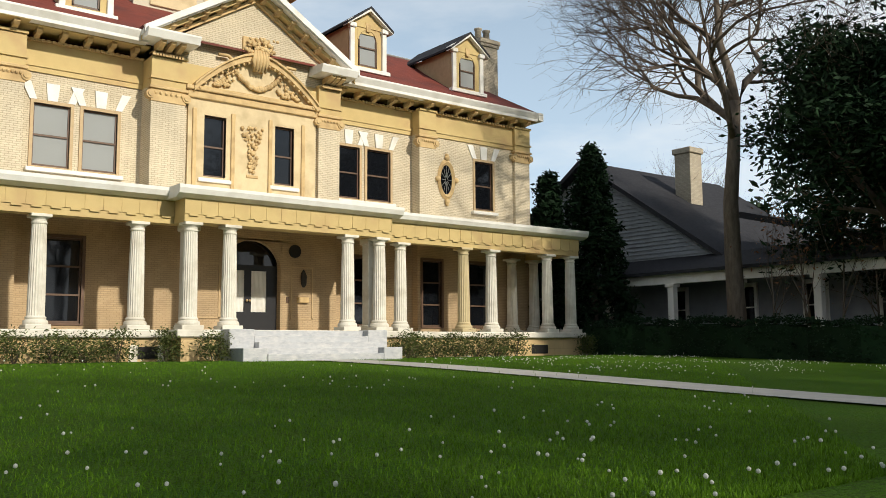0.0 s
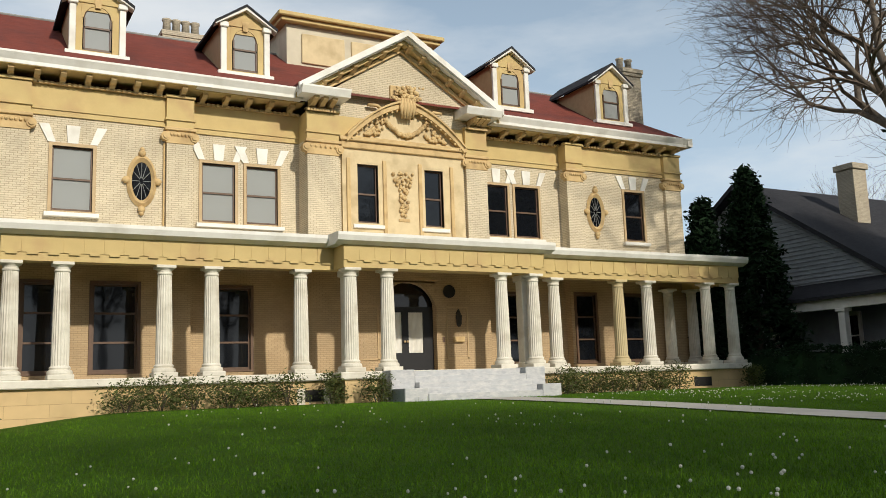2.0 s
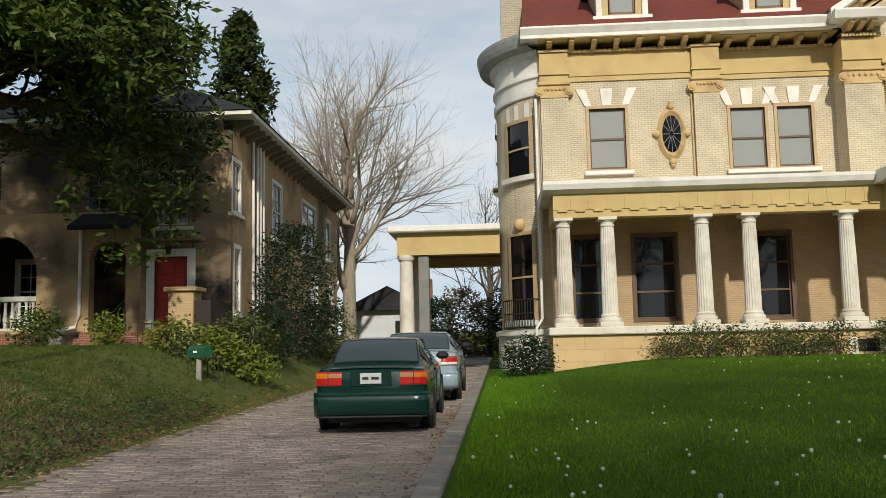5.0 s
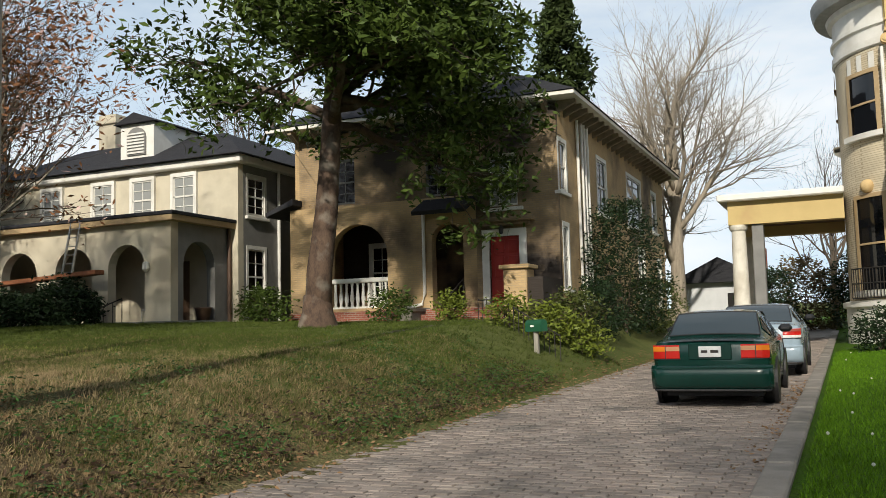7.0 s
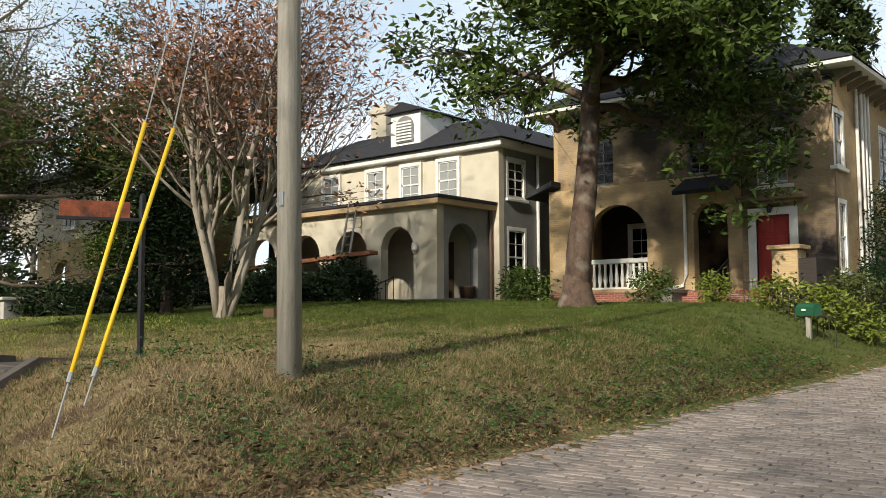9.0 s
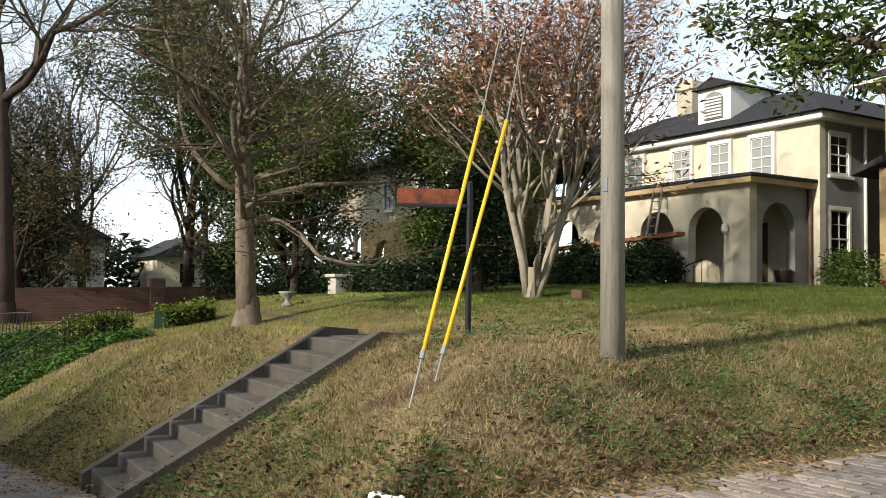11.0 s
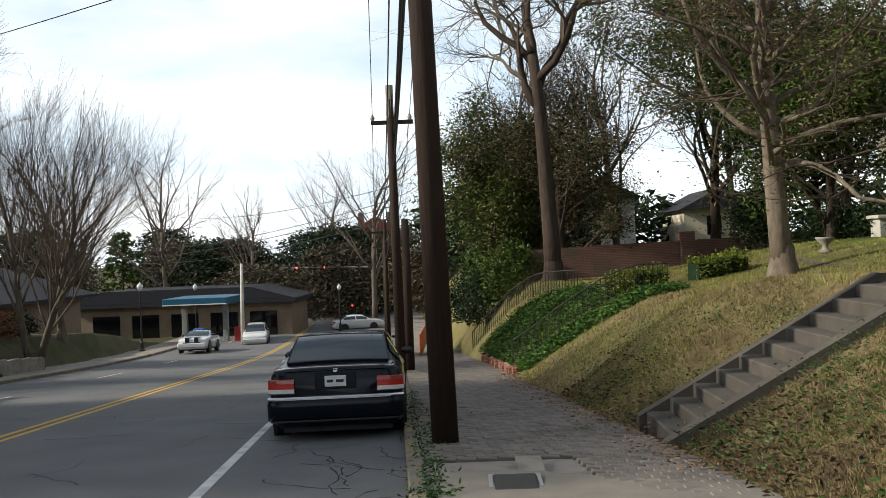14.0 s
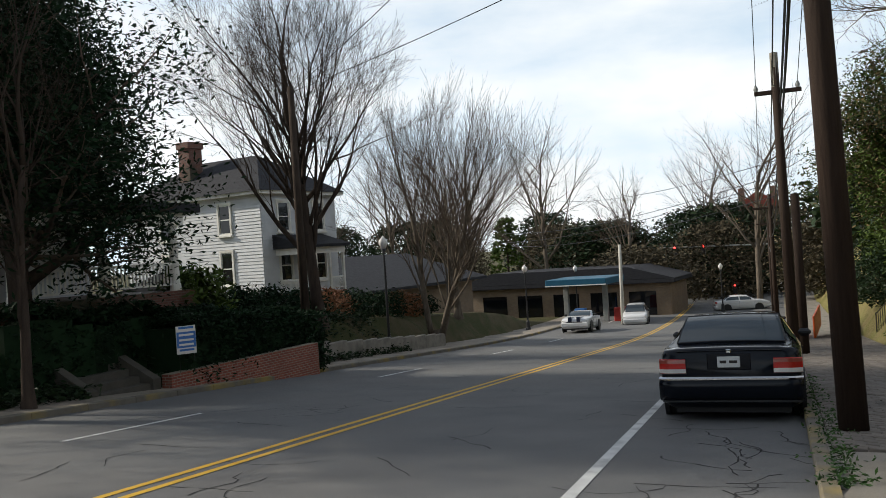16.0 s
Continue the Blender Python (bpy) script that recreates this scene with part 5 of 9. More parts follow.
hr = MB().tube([(-11.7, YB - 1.4, 1.6), (-11.7, YB - 1.4, 2.5), (-11.7, YB - 0.2, 3.1), (-11.7, YB - 0.2, 2.2)], 0.022, 6)
for k in range(1, 4):
    y = YB - 1.4 + 0.3 * k
    hr.tube([(-11.7, y, 1.7 + 0.15 * k), (-11.7, y, 2.5 + 0.15 * k)], 0.012, 5)
part("handrail", hr, M_iron, bh)
part("roof", MB().add([(-18.9, YB - 0.6, 8.55), (XB + 0.8, YB - 0.6, 8.55), (XB + 0.8, YB + 17.8, 8.55), (-18.9, YB + 17.8, 8.55), (-13.4, YB + 5, 11.6), (-13.4, YB + 12.5, 11.6)], [(0, 1, 4), (1, 2, 5, 4), (2, 3, 5), (3, 0, 4, 5)]), M_slate, bh, "dark shingled hip roof")
part("eave", MB().box(-18.85, XB + 0.75, YB - 0.55, YB + 17.7, 8.42, 8.54), M_white, bh)
# brackets in the brown that has the eaves' shade mixed in
for k in range(24):
    y = YB + 0.2 + k * 0.7
    part("eave_bracket", MB().prism([(XB, 8.05), (XB + 0.6, 8.3), (XB + 0.6, 8.42), (XB, 8.42)], "y", y - 0.07, y + 0.07), M_eave_shade, bh)
for k in range(13):
    x = -17.9 + k * 0.75
    part("eave_bracket", MB().prism([(YB, 8.05), (YB - 0.45, 8.3), (YB - 0.45, 8.42), (YB, 8.42)], "x", x - 0.07, x + 0.07), M_eave_shade, bh)
part("side_roof", MB().prism([(-19.0, 5.7), (-17.9, 6.1), (-17.9, 5.9), (-19.0, 5.55)], "y", YB - 0.3, YB + 3), M_slate, bh)

# the cream house with the arcaded porch
ch = thing("cream_house", "cream stucco house with arcaded porch and grey side darkened as shade", "house", at=(0, 0, 0))
X1, Y1, PD, XM = -20.3, 22.2, 2.95, -19.9      # porch corner, porch depth, corner of the main block
part("wall", arch_wall(-31.5, X1, 2.0, 5.2, Y1, Y1 + 0.35, [(-22.9, -21.35, 2.05, 4.55), (-25.25, -23.6, 2.05, 4.55), (-27.8, -26.1, 2.05, 4.55), (-30.4, -28.7, 2.05, 4.55)]), M_cream_stucco, ch)
# right-hand faces take the darkened grey: shade put into the stucco
part("wall", arch_wall(Y1 + 0.35, Y1 + PD, 2.0, 5.2, 0, 0.35, [(Y1 + 0.6, Y1 + 2.2, 2.05, 4.65)]).move(Matrix.Translation((X1, 0, 0)) @ RIGHT), M_grey_shade_stucco, ch)
part("porch_floor", MB().bbox(-31.6, X1 + 0.12, Y1 - 0.12, Y1 + PD, 1.75, 2.03, 0.03), M_grey_shade_stucco, ch)
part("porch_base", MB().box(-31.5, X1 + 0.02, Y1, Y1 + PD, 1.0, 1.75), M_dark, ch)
part("porch_ceiling", MB().box(-31.4, X1 - 0.05, Y1 + 0.1, Y1 + PD, 5.0, 5.08), M_grey_shade_stucco, ch)
part("porch_roof", MB().bbox(-31.8, X1 + 0.35, Y1 - 0.35, Y1 + PD, 5.38, 5.5, 0.02), M_slate, ch)
part("porch_fascia", MB().box(-31.75, X1 + 0.3, Y1 - 0.3, Y1 + PD, 5.2, 5.38), M_tansash, ch, "bare yellow timber fascia")
YM = Y1 + PD
CWIN = (-22.2, -24.1, -26.0, -28.6)
part("wall", pierced(-31.5, XM, 1.0, 7.75, YM, YM + 0.3, [(-23.0, -22.0, 2.1, 4.2)] + [(x - 0.47, x + 0.47, 5.8, 7.25) for x in CWIN]), M_cream_stucco, ch)
for x in CWIN:
    win(ch, Matrix.Translation((x, YM - 0.05, 5.8)), 0.92, 1.43, M_white, M_glass_blind, 1, 4)
part("door", MB().box(-23.0, -22.0, YM + 0.1, YM + 0.16, 2.05, 4.2), M_brownsash, ch)
part("wall", pierced(YM + 0.3, YM + 10, 1.0, 7.75, 0, 0.3, [(25.72, 26.72, 2.6, 4.55), (25.72, 26.72, 5.75, 7.1)]).move(Matrix.Translation((XM, 0, 0)) @ RIGHT), M_grey_shade_stucco, ch)
for z, h in ((2.6, 1.93), (5.75, 1.33)):
    win(ch, Matrix.Translation((XM - 0.06, 26.22, z)) @ RIGHT, 0.98, h, M_white, M_glass, 1, 4)
part("downpipe", MB().tube([(XM + 0.08, 27.5, 7.6), (XM + 0.08, 27.5, 1.8)], 0.06, 8), M_white, ch)
part("downpipe", MB().tube([(X1 + 0.1, YM - 0.1, 5.3), (X1 + 0.1, YM - 0.1, 2.0)], 0.07, 8), M_brownsash, ch)
part("cornice", MB().bbox(-31.9, XM + 0.3, YM - 0.3, YM + 10, 7.5, 7.77, 0.03), M_white, ch)
part("roof", MB().add([(-32.2, YM - 0.5, 7.77), (XM + 0.5, YM - 0.5, 7.77), (XM + 0.5, YM + 10.4, 7.77), (-32.2, YM + 10.4, 7.77), (-29.5, YM + 2.4, 9.3), (XM - 2.4, YM + 2.4, 9.3), (XM - 2.4, YM + 7.5, 9.3), (-29.5, YM + 7.5, 9.3)],
                      [(0, 1, 5, 4), (1, 2, 6, 5), (2, 3, 7, 6), (3, 0, 4, 7), (4, 5, 6, 7), (3, 2, 1, 0)]), M_slate, ch)
dm = part("dormer", MB().box(-25.6, -24.0, YM + 0.4, YM + 2.9, 8.0, 9.6), M_white, ch, "white roof dormer with an arched louvre")
ar = [(-24.8 + 0.45 * math.cos(math.pi * k / 10), 9.0 + 0.4 * math.sin(math.pi * k / 10)) for k in range(11)]
part("louvre", MB().prism(ar + [(-25.25, 8.35), (-24.35, 8.35)], "y", YM + 0.34, YM + 0.4), M_grey_shade_stucco, dm)
for k in range(7):
    part("slat", MB().box(-25.2, -24.4, YM + 0.3, YM + 0.34, 8.4 + 0.12 * k, 8.46 + 0.12 * k), M_white, dm)
part("dormer_roof", MB().prism([(-25.8, 9.55), (-24.8, 9.95), (-23.8, 9.55)], "y", YM + 0.2, YM + 3.2), M_slate, dm)
part("chimney", MB().box(-28.9, -28.0, YM + 2.6, YM + 3.5, 8.2, 10.8).bbox(-29.0, -27.9, YM + 2.5, YM + 3.6, 10.4, 10.6, 0.02), M_cream_stucco, ch)
part("porch_lamp", MB().lathe([(0.03, 3.95), (0.1, 3.9), (0.12, 3.7), (0.03, 3.6)], 8, X1 - 0.9, Y1 - 0.12), M_white, ch)
for x in (-24.5, -22.2):
    hr = MB().tube([(x, Y1 - 1.3, 2.4), (x, Y1 - 0.1, 2.8)], 0.022, 5)
    for k in range(4):
        y = Y1 - 1.3 + 0.4 * k
        hr.tube([(x, y, 1.5 + 0.13 * k), (x, y, 2.4 + 0.13 * k)], 0.014, 5)
    part("handrail", hr, M_iron, ch)
for k in range(3):
    part("step", MB().bbox(-24.5, -22.2, Y1 - 0.12 - 0.35 * (k + 1), Y1 - 0.1 - 0.35 * k, 1.0, 1.9 - 0.17 * k, 0.012), M_concrete, ch)

# porch chair
cr = thing("porch_chair", "white metal garden chair on the arcaded porch", "chair", at=(-22.3, Y1 + 1.4, 2.03))
part("seat", MB().bbox(-0.28, 0.28, -0.25, 0.3, 0.4, 0.44, 0.01), M_white, cr)
part("backrest", MB().bbox(-0.28, 0.28, 0.27, 0.32, 0.45, 1.05, 0.015).move(pose(0, 0, 0, -8)), M_white, cr)
for x in (-0.25, 0.25):
    for y in (-0.22, 0.27):
        part("leg", MB().tube([(x, y, 0), (x, y, 0.42)], 0.015, 5), M_white, cr)
pl = thing("planter", "dark pot standing in the side arch", "planter", at=(X1 - 0.25, Y1 + 1.9, 2.03))
part("pot", MB().lathe([(0.2, 0), (0.28, 0.4), (0.31, 0.45), (0.24, 0.44)], 14), M_brownsash, pl, smooth=True)

# extension ladders with a plank between them
def ladder(x, y, z, lean, h):
    ld = thing("ladder", "aluminium extension ladder leaning on the porch", "ladder", "ladders at the porch", at=pose(x, y, z, lean, 0, 0))
    for s in (-0.21, 0.21):
        part("rail", MB().bbox(s - 0.02, s + 0.02, -0.04, 0.04, 0, h, 0.005), M_alu, ld)
    for k in range(int(h / 0.3)):
        part("rung", MB().tube([(-0.21, 0, 0.2 + 0.3 * k), (0.21, 0, 0.2 + 0.3 * k)], 0.017, 6), M_alu, ld)


M_alu = mat("aluminium", (0.52, 0.53, 0.54), (0.42, 0.43, 0.44), rough=0.35, metal=0.9, bump=0.03)
ladder(-24.05, Y1 - 1.1, 1.45, -12, 4.2)
ladder(-30.6, Y1 - 1.1, 1.4, -12, 4.2)
M_plank = mat("rusty_plank", (0.36, 0.14, 0.06), (0.24, 0.09, 0.045), rough=0.8, scale=5, fine=40, stretch=(0.4, 4, 4))
sc = thing("scaffold_plank", "rusty red plank resting between the two ladders", "plank")
part("board", MB().bbox(-32.0, -22.6, Y1 - 0.85, Y1 - 0.45, 3.38, 3.52, 0.01).move(Matrix.Translation((-27, 0, 3.4)) @ Matrix.Rotation(radians(-2.6), 4, "Y") @ Matrix.Translation((27, 0, -3.4))), M_plank, sc)

# third house behind the shrubs
th = thing("arched_house", "ochre stucco house with an arched porch behind shrubs", "house", at=(0, 0, 0))
part("wall", arch_wall(-46, -34.8, 1.0, 5.2, 21.0, 21.4, [(-40.5, -38.7, 1.6, 4.3), (-44.2, -42.4, 1.6, 4.3), (-37.6, -36.3, 1.8, 4.2)]), M_tan, th)
part("wall", MB().box(-50, -34, 24.5, 25, 1.0, 8.2), M_tan, th)
part("roof", MB().add([(-51, 20.4, 8.2), (-33.5, 20.4, 8.2), (-33.5, 33, 8.2), (-51, 33, 8.2), (-46, 26, 10.8), (-38, 26, 10.8)], [(0, 1, 5, 4), (1, 2, 5), (2, 3, 4, 5), (3, 0, 4)]), M_slate, th)
part("upper_wall", MB().box(-50, -34, 21.4, 21.8, 5.2, 8.2), M_cream_stucco, th)
for x in (-36.95, -39.6, -43.3):
    win(th, Matrix.Translation((x, 24.4, 2.0)), 0.9, 1.8, M_white, M_glass, 1, 3)
    win(th, Matrix.Translation((x, 21.3, 5.9)), 0.9, 1.5, M_white, M_glass, 1, 3)
part("porch_floor", MB().box(-46, -34.8, 20.8, 24.5, 0.8, 1.6), M_redbrick, th)

# brick garden wall along the far side of the lawn
gw = MB()
for k in range(26):
    y0, y1 = 1.5 + k * 0.9, 1.5 + (k + 1) * 0.9
    z = 0.2 + 0.05 * k
    gw.box(-38.9, -38.55, y0, y1, z - 1.5, min(1.45 + 0.02 * k, 2.0))
for y in (8.2, 15.0):
    gw.bbox(-39.0, -38.4, y - 0.3, y + 0.3, -1, 1.95, 0.02)
tagged(part("garden_wall", gw, M_wallbrick), "dark red brick garden wall with piers", "wall", kind="structure")

# white neighbour house to the right of the mansion
wn2 = thing("clapboard_house", "white clapboard house with a columned veranda, its shade painted grey", "house", at=(0, 0, 0))


def clap(x0, x1, z0, z1, y):
    mb = MB()
    z = z0
    while z < z1:
        mb.add([(x0, y - 0.03, z), (x1, y - 0.03, z), (x1, y, z + 0.19), (x0, y, z + 0.19)], [(0, 1, 2, 3)])
        mb.add([(x0, y, z), (x1, y, z), (x1, y - 0.03, z), (x0, y - 0.03, z)], [(0, 1, 2, 3)])
        z += 0.19
    return mb


LEFTM = Matrix.Rotation(radians(-90), 4, "Z")
# walls and gable: white siding, its shade painted in as grey
part("wall", MB().box(35.6, 47, 24.0, 42, 0.5, 5.6), M_shadesiding, wn2)
gm = MB()
z = 5.2
while z < 10.6:
    hw = (10.9 - z) * 1.5
    y0, y1 = max(24.0, 33 - hw), min(42.0, 33 + hw)
    gm.add([(35.5, y0, z), (35.5, y1, z), (35.57, y1, z + 0.2), (35.57, y0, z + 0.2)], [(0, 1, 2, 3)])
    z += 0.2
part("gable", gm, M_shadesiding, wn2, turn=False)
part("gable_core", MB().prism([(23.9, 5.2), (42.1, 5.2), (33.0, 11.0)], "x", 35.6, 47), M_shadesiding, wn2)
for s, y in ((1, 42.6), (-1, 23.4)):
    part("roof", MB().prism([(y, 5.0), (33, 11.35), (33, 11.1), (y, 4.75)], "x", 35.0, 47.5), M_slate, wn2)
part("chimney", MB().box(39.8, 40.8, 29.4, 30.4, 9, 12.1).bbox(39.7, 40.9, 29.3, 30.5, 11.8, 12.1, 0.02), M_chim, wn2)
part("veranda_roof", MB().prism([(32.2, 4.75), (35.7, 5.75), (35.7, 5.6), (32.2, 4.6)], "y", 14.5, 42), M_slate, wn2)
part("veranda_beam", MB().box(32.5, 32.8, 14.8, 41.7, 4.2, 4.65), M_white, wn2)
part("veranda_floor", MB().box(32.3, 35.6, 14.6, 42, 0.6, 1.6), M_grey_shade_stucco, wn2)
part("wall", MB().box(35.6, 47, 14.8, 24.0, 0.5, 4.9), M_shadesiding, wn2)
part("roof", MB().prism([(14.3, 4.9), (24.0, 7.6), (24.0, 7.3), (14.3, 4.7)], "x", 35.2, 47.5), M_slate, wn2)
for y in (15.2, 18.4, 21.9, 25.3, 29.0, 33.0):
    part("column", MB().bbox(32.5, 32.82, y - 0.16, y + 0.16, 1.6, 4.2, 0.02).bbox(32.42, 32.9, y - 0.24, y + 0.24, 4.05, 4.2, 0.02).bbox(32.42, 32.9, y - 0.24, y + 0.24, 1.6, 1.8, 0.02), M_white, wn2)
for y in (17, 20.2, 23.5, 27.2):
    win(wn2, Matrix.Translation((35.55, y, 2.2)) @ LEFTM, 0.9, 1.9, M_white, M_glass, 0, 2)


# ---- across the street and down the hill ----
aw = thing("white_house", "white clapboard two-storey house with a small porch", "house", at=(0, 0, 0))
ROT = Matrix.Translation((-40.2, -30.3, -0.35)) @ Matrix.Rotation(radians(-8), 4, "Z")


def ap(name, mb, material, label=""):
    return part(name, mb.move(ROT), material, aw, label)


def clapboards(x0, x1, z0, z1, y, m, holes=()):
    mb = MB()
    z = z0
    while z < z1:
        runs = [(x0, x1)]
        for a, b, c, d in holes:
            if c - 0.1 < z < d:
                runs = [r for p, q in runs for r in ((p, min(q, a)), (max(p, b), q)) if r[1] - r[0] > 0.02]
        for p, q in runs:
            mb.add([(p, y - 0.035, z), (q, y - 0.035, z), (q, y - 0.005, z + 0.18), (p, y - 0.005, z + 0.18)], [(0, 1, 2, 3)])
        z += 0.18
    return mb.move(m)


# local axes: the street front faces +y (turned), the side faces +x
ap("wall", MB().box(-6.2, 0, -11, 0, -0.5, 5.9), M_siding)
FR = Matrix.Rotation(radians(180), 4, "Z")
part("siding", clapboards(0, 6.2, -0.3, 5.7, -0.005, ROT @ FR, [(1.2, 2.2, 0.8, 2.6), (4.1, 5.1, 0.8, 2.6), (1.2, 2.2, 3.6, 5.2), (4.1, 5.1, 3.6, 5.2)]), M_siding, aw, turn=False)
part("siding", clapboards(-11, 0, -0.3, 5.7, -0.005, ROT @ RIGHT, [(-3.2, -2.2, 0.8, 2.6), (-8, -7, 0.8, 2.6), (-3.2, -2.2, 3.6, 5.2), (-8, -7, 3.6, 5.2)]), M_siding, aw, turn=False)
for x in (-1.7, -4.6):
    for z, h in ((0.8, 1.8), (3.6, 1.6)):
        win(aw, ROT @ Matrix.Translation((x, 0.03, z)) @ FR, 0.85, h, M_white, M_glass, 0, 2)
for y in (-2.7, -7.5):
    for z, h in ((0.8, 1.8), (3.6, 1.6)):
        win(aw, ROT @ Matrix.Translation((0.03, y, z)) @ RIGHT, 0.85, h, M_white, M_glass, 0, 2)
ap("roof", MB().add([(-6.7, -11.5, 5.8), (0.5, -11.5, 5.8), (0.5, 0.5, 5.8), (-6.7, 0.5, 5.8), (-3.1, -8, 8.2), (-3.1, -3, 8.2)], [(0, 1, 4), (1, 2, 5, 4), (2, 3, 5), (3, 0, 4, 5)]), M_slate)
ap("eave", MB().box(-6.6, 0.4, -11.4, 0.4, 5.62, 5.8), M_white)
ap("chimney", MB().box(-2.2, -1.2, -7.5, -6.6, 6.5, 9.3).bbox(-2.3, -1.1, -7.6, -6.5, 8.9, 9.3, 0.03), M_wallbrick)
PORCH = ROT @ Matrix.Translation((-1, 0, 0)) @ Matrix.Diagonal((0.65, 0.55, 1, 1)) @ Matrix.Translation((1, 0, 0))


def pp(name, mb, material):
    return part(name, mb.move(PORCH), material, aw)


pp("porch_floor", MB().box(-6.5, -1.0, 0.05, 3.4, -0.6, 0.15), M_redbrick)
pp("porch_roof", MB().prism([(0, 3.4), (3.8, 2.75), (3.8, 2.6), (0, 2.6)], "x", -6.9, -0.6), M_slate)
pp("porch_beam", MB().box(-6.6, -0.9, 3.1, 3.35, 2.25, 2.6).box(-1.15, -0.9, 0, 3.1, 2.25, 2.6), M_white)
for x in (-6.4, -4.6, -2.8, -1.05):
    pp("column", MB().bbox(x - 0.12, x + 0.12, 3.1, 3.34, 0.15, 2.25, 0.01), M_white)
for a, b in ((-6.3, -4.75), (-2.65, -1.2)):
    rl = MB()
    rl.box(a, b, 3.18, 3.26, 0.85, 0.93).box(a, b, 3.19, 3.25, 0.25, 0.31)
    for k in range(12):
        x = a + (b - a) * (k + 0.5) / 12
        rl.box(x - 0.02, x + 0.02, 3.2, 3.24, 0.3, 0.86)
    pp("porch_rail", rl, M_white)
rl = MB()
rl.box(-1.1, -1.02, 0.2, 3.1, 0.85, 0.93)
for k in range(18):
    y = 0.3 + k * 0.155
    rl.box(-1.08, -1.04, y - 0.02, y + 0.02, 0.2, 0.86)
pp("porch_rail", rl, M_white)
pp("step", MB().bbox(-4.5, -2.9, 3.4, 4.4, -1.0, -0.2, 0.02), M_redbrick)

# shaded veranda of the house beside it
vh = thing("veranda_house", "grey shaded house with a white-columned veranda", "house", at=(0, 0, 0))
part("wall", MB().box(-20.2, -14, -29, -22.0, 0.2, 3.4), M_siding, vh)
part("roof", MB().prism([(-30, 3.9), (-18.2, 3.35), (-18.2, 3.1), (-24, 3.1), (-30, 3.5)], "x", -20.7, -13.5), M_slate, vh)
part("veranda_beam", MB().box(-20.2, -14, -18.7, -18.4, 2.75, 3.1), M_white, vh)
part("veranda_floor", MB().box(-20.4, -14, -22, -18.3, -0.4, 0.95), M_wallbrick, vh)
for x in (-19.9, -17.3, -14.6):
    part("column", MB().lathe([(0.16, 0.95), (0.15, 1.1), (0.13, 1.15), (0.11, 2.65), (0.16, 2.75)], 16, x, -18.55), M_white, vh)
rl = MB().box(-19.8, -14.6, -18.6, -18.52, 1.65, 1.73).box(-19.8, -14.6, -18.6, -18.52, 1.1, 1.15)
for k in range(40):
    rl.box(-19.75 + k * 0.13, -19.72 + k * 0.13, -18.58, -18.54, 1.12, 1.66)
part("veranda_rail", rl, M_white, vh)

# retaining walls and garden stairs across the street
bw = MB().box(-23.4, -17.0, -16.6, -16.3, -2.2, -0.95)
tagged(part("retaining_wall", bw, M_redbrick), "low red brick retaining wall by the pavement", "wall", kind="structure")
cw = MB()
for k in range(12):
    x = -23.4 - k * 1.5
    yb = far_y(x) - 2.62 + 0.9 * sstep(-23, -26, x)
    cw.bbox(x - 1.49, x, yb - 0.25, yb, road_z(x) - 0.4, road_z(x) + 0.75 - 0.01 * k, 0.02)
tagged(part("retaining_wall", cw, M_concrete), "mossy concrete retaining wall by the pavement", "wall", kind="structure")
M_darkstone = mat("dark_step_stone", (0.10, 0.09, 0.075), (0.06, 0.055, 0.045), rough=0.95, scale=3, fine=50, bump=0.4)
gs = thing("garden_stairs", "dark stone garden steps up from the pavement", "steps")
for k in range(8):
    part("step", MB().bbox(-16.6, -14.9, -16.6 - 0.32 * (k + 1), -16.58 - 0.32 * k, -2.0, -1.1 + 0.17 * k, 0.012), M_darkstone, gs)
for x in (-16.85, -14.9):
    part("cheek_wall", MB().prism([(-16.5, -2), (-16.5, -1.0), (-19.2, 0.4), (-19.2, -2)], "x", x, x + 0.25), M_darkstone, gs)
ys = thing("yard_sign", "small blue and white sign on wire legs", "sign", at=pose(-17.3, -16.05, -0.95, 0, 0, 150))
M_blue = mat("blue_print", (0.06, 0.20, 0.55), (0.05, 0.17, 0.48), rough=0.5, bump=0)
part("board", MB().bbox(-0.24, 0.24, -0.012, 0.012, 0.45, 1.12, 0.004), M_white, ys)
part("blue_field", MB().box(-0.23, 0.23, -0.018, -0.013, 0.6, 0.98), M_blue, ys)
for z in (0.88, 0.76, 0.65, 0.52, 1.05):
    part("print_bar", MB().box(-0.18, 0.18, -0.022, -0.019, z, z + 0.05), M_white if 0.6 < z < 1 else M_blue, ys)
for x in (-0.18, 0.18):
    part("wire_leg", MB().tube([(x, 0, 0), (x, 0, 0.5)], 0.006, 5), M_iron, ys)

# filling station
M_dimbrick = brick_mat("brown_shop_brick", (0.24, 0.17, 0.105), (0.19, 0.13, 0.085), (0.2, 0.16, 0.12))
M_teal = mat("teal_canopy_paint", (0.012, 0.10, 0.17), (0.01, 0.08, 0.14), rough=0.5, bump=0.02)
gsn = thing("filling_station", "low brick filling station with a blue banded canopy", "building", at=(0, 0, 0))
part("canopy", MB().bbox(-76, -70, -24.6, -19.6, -1.9, -1.35, 0.04), M_teal, gsn)
part("canopy_band", MB().box(-69.99, -69.95, -24.6, -19.6, -1.88, -1.8), M_white, gsn)
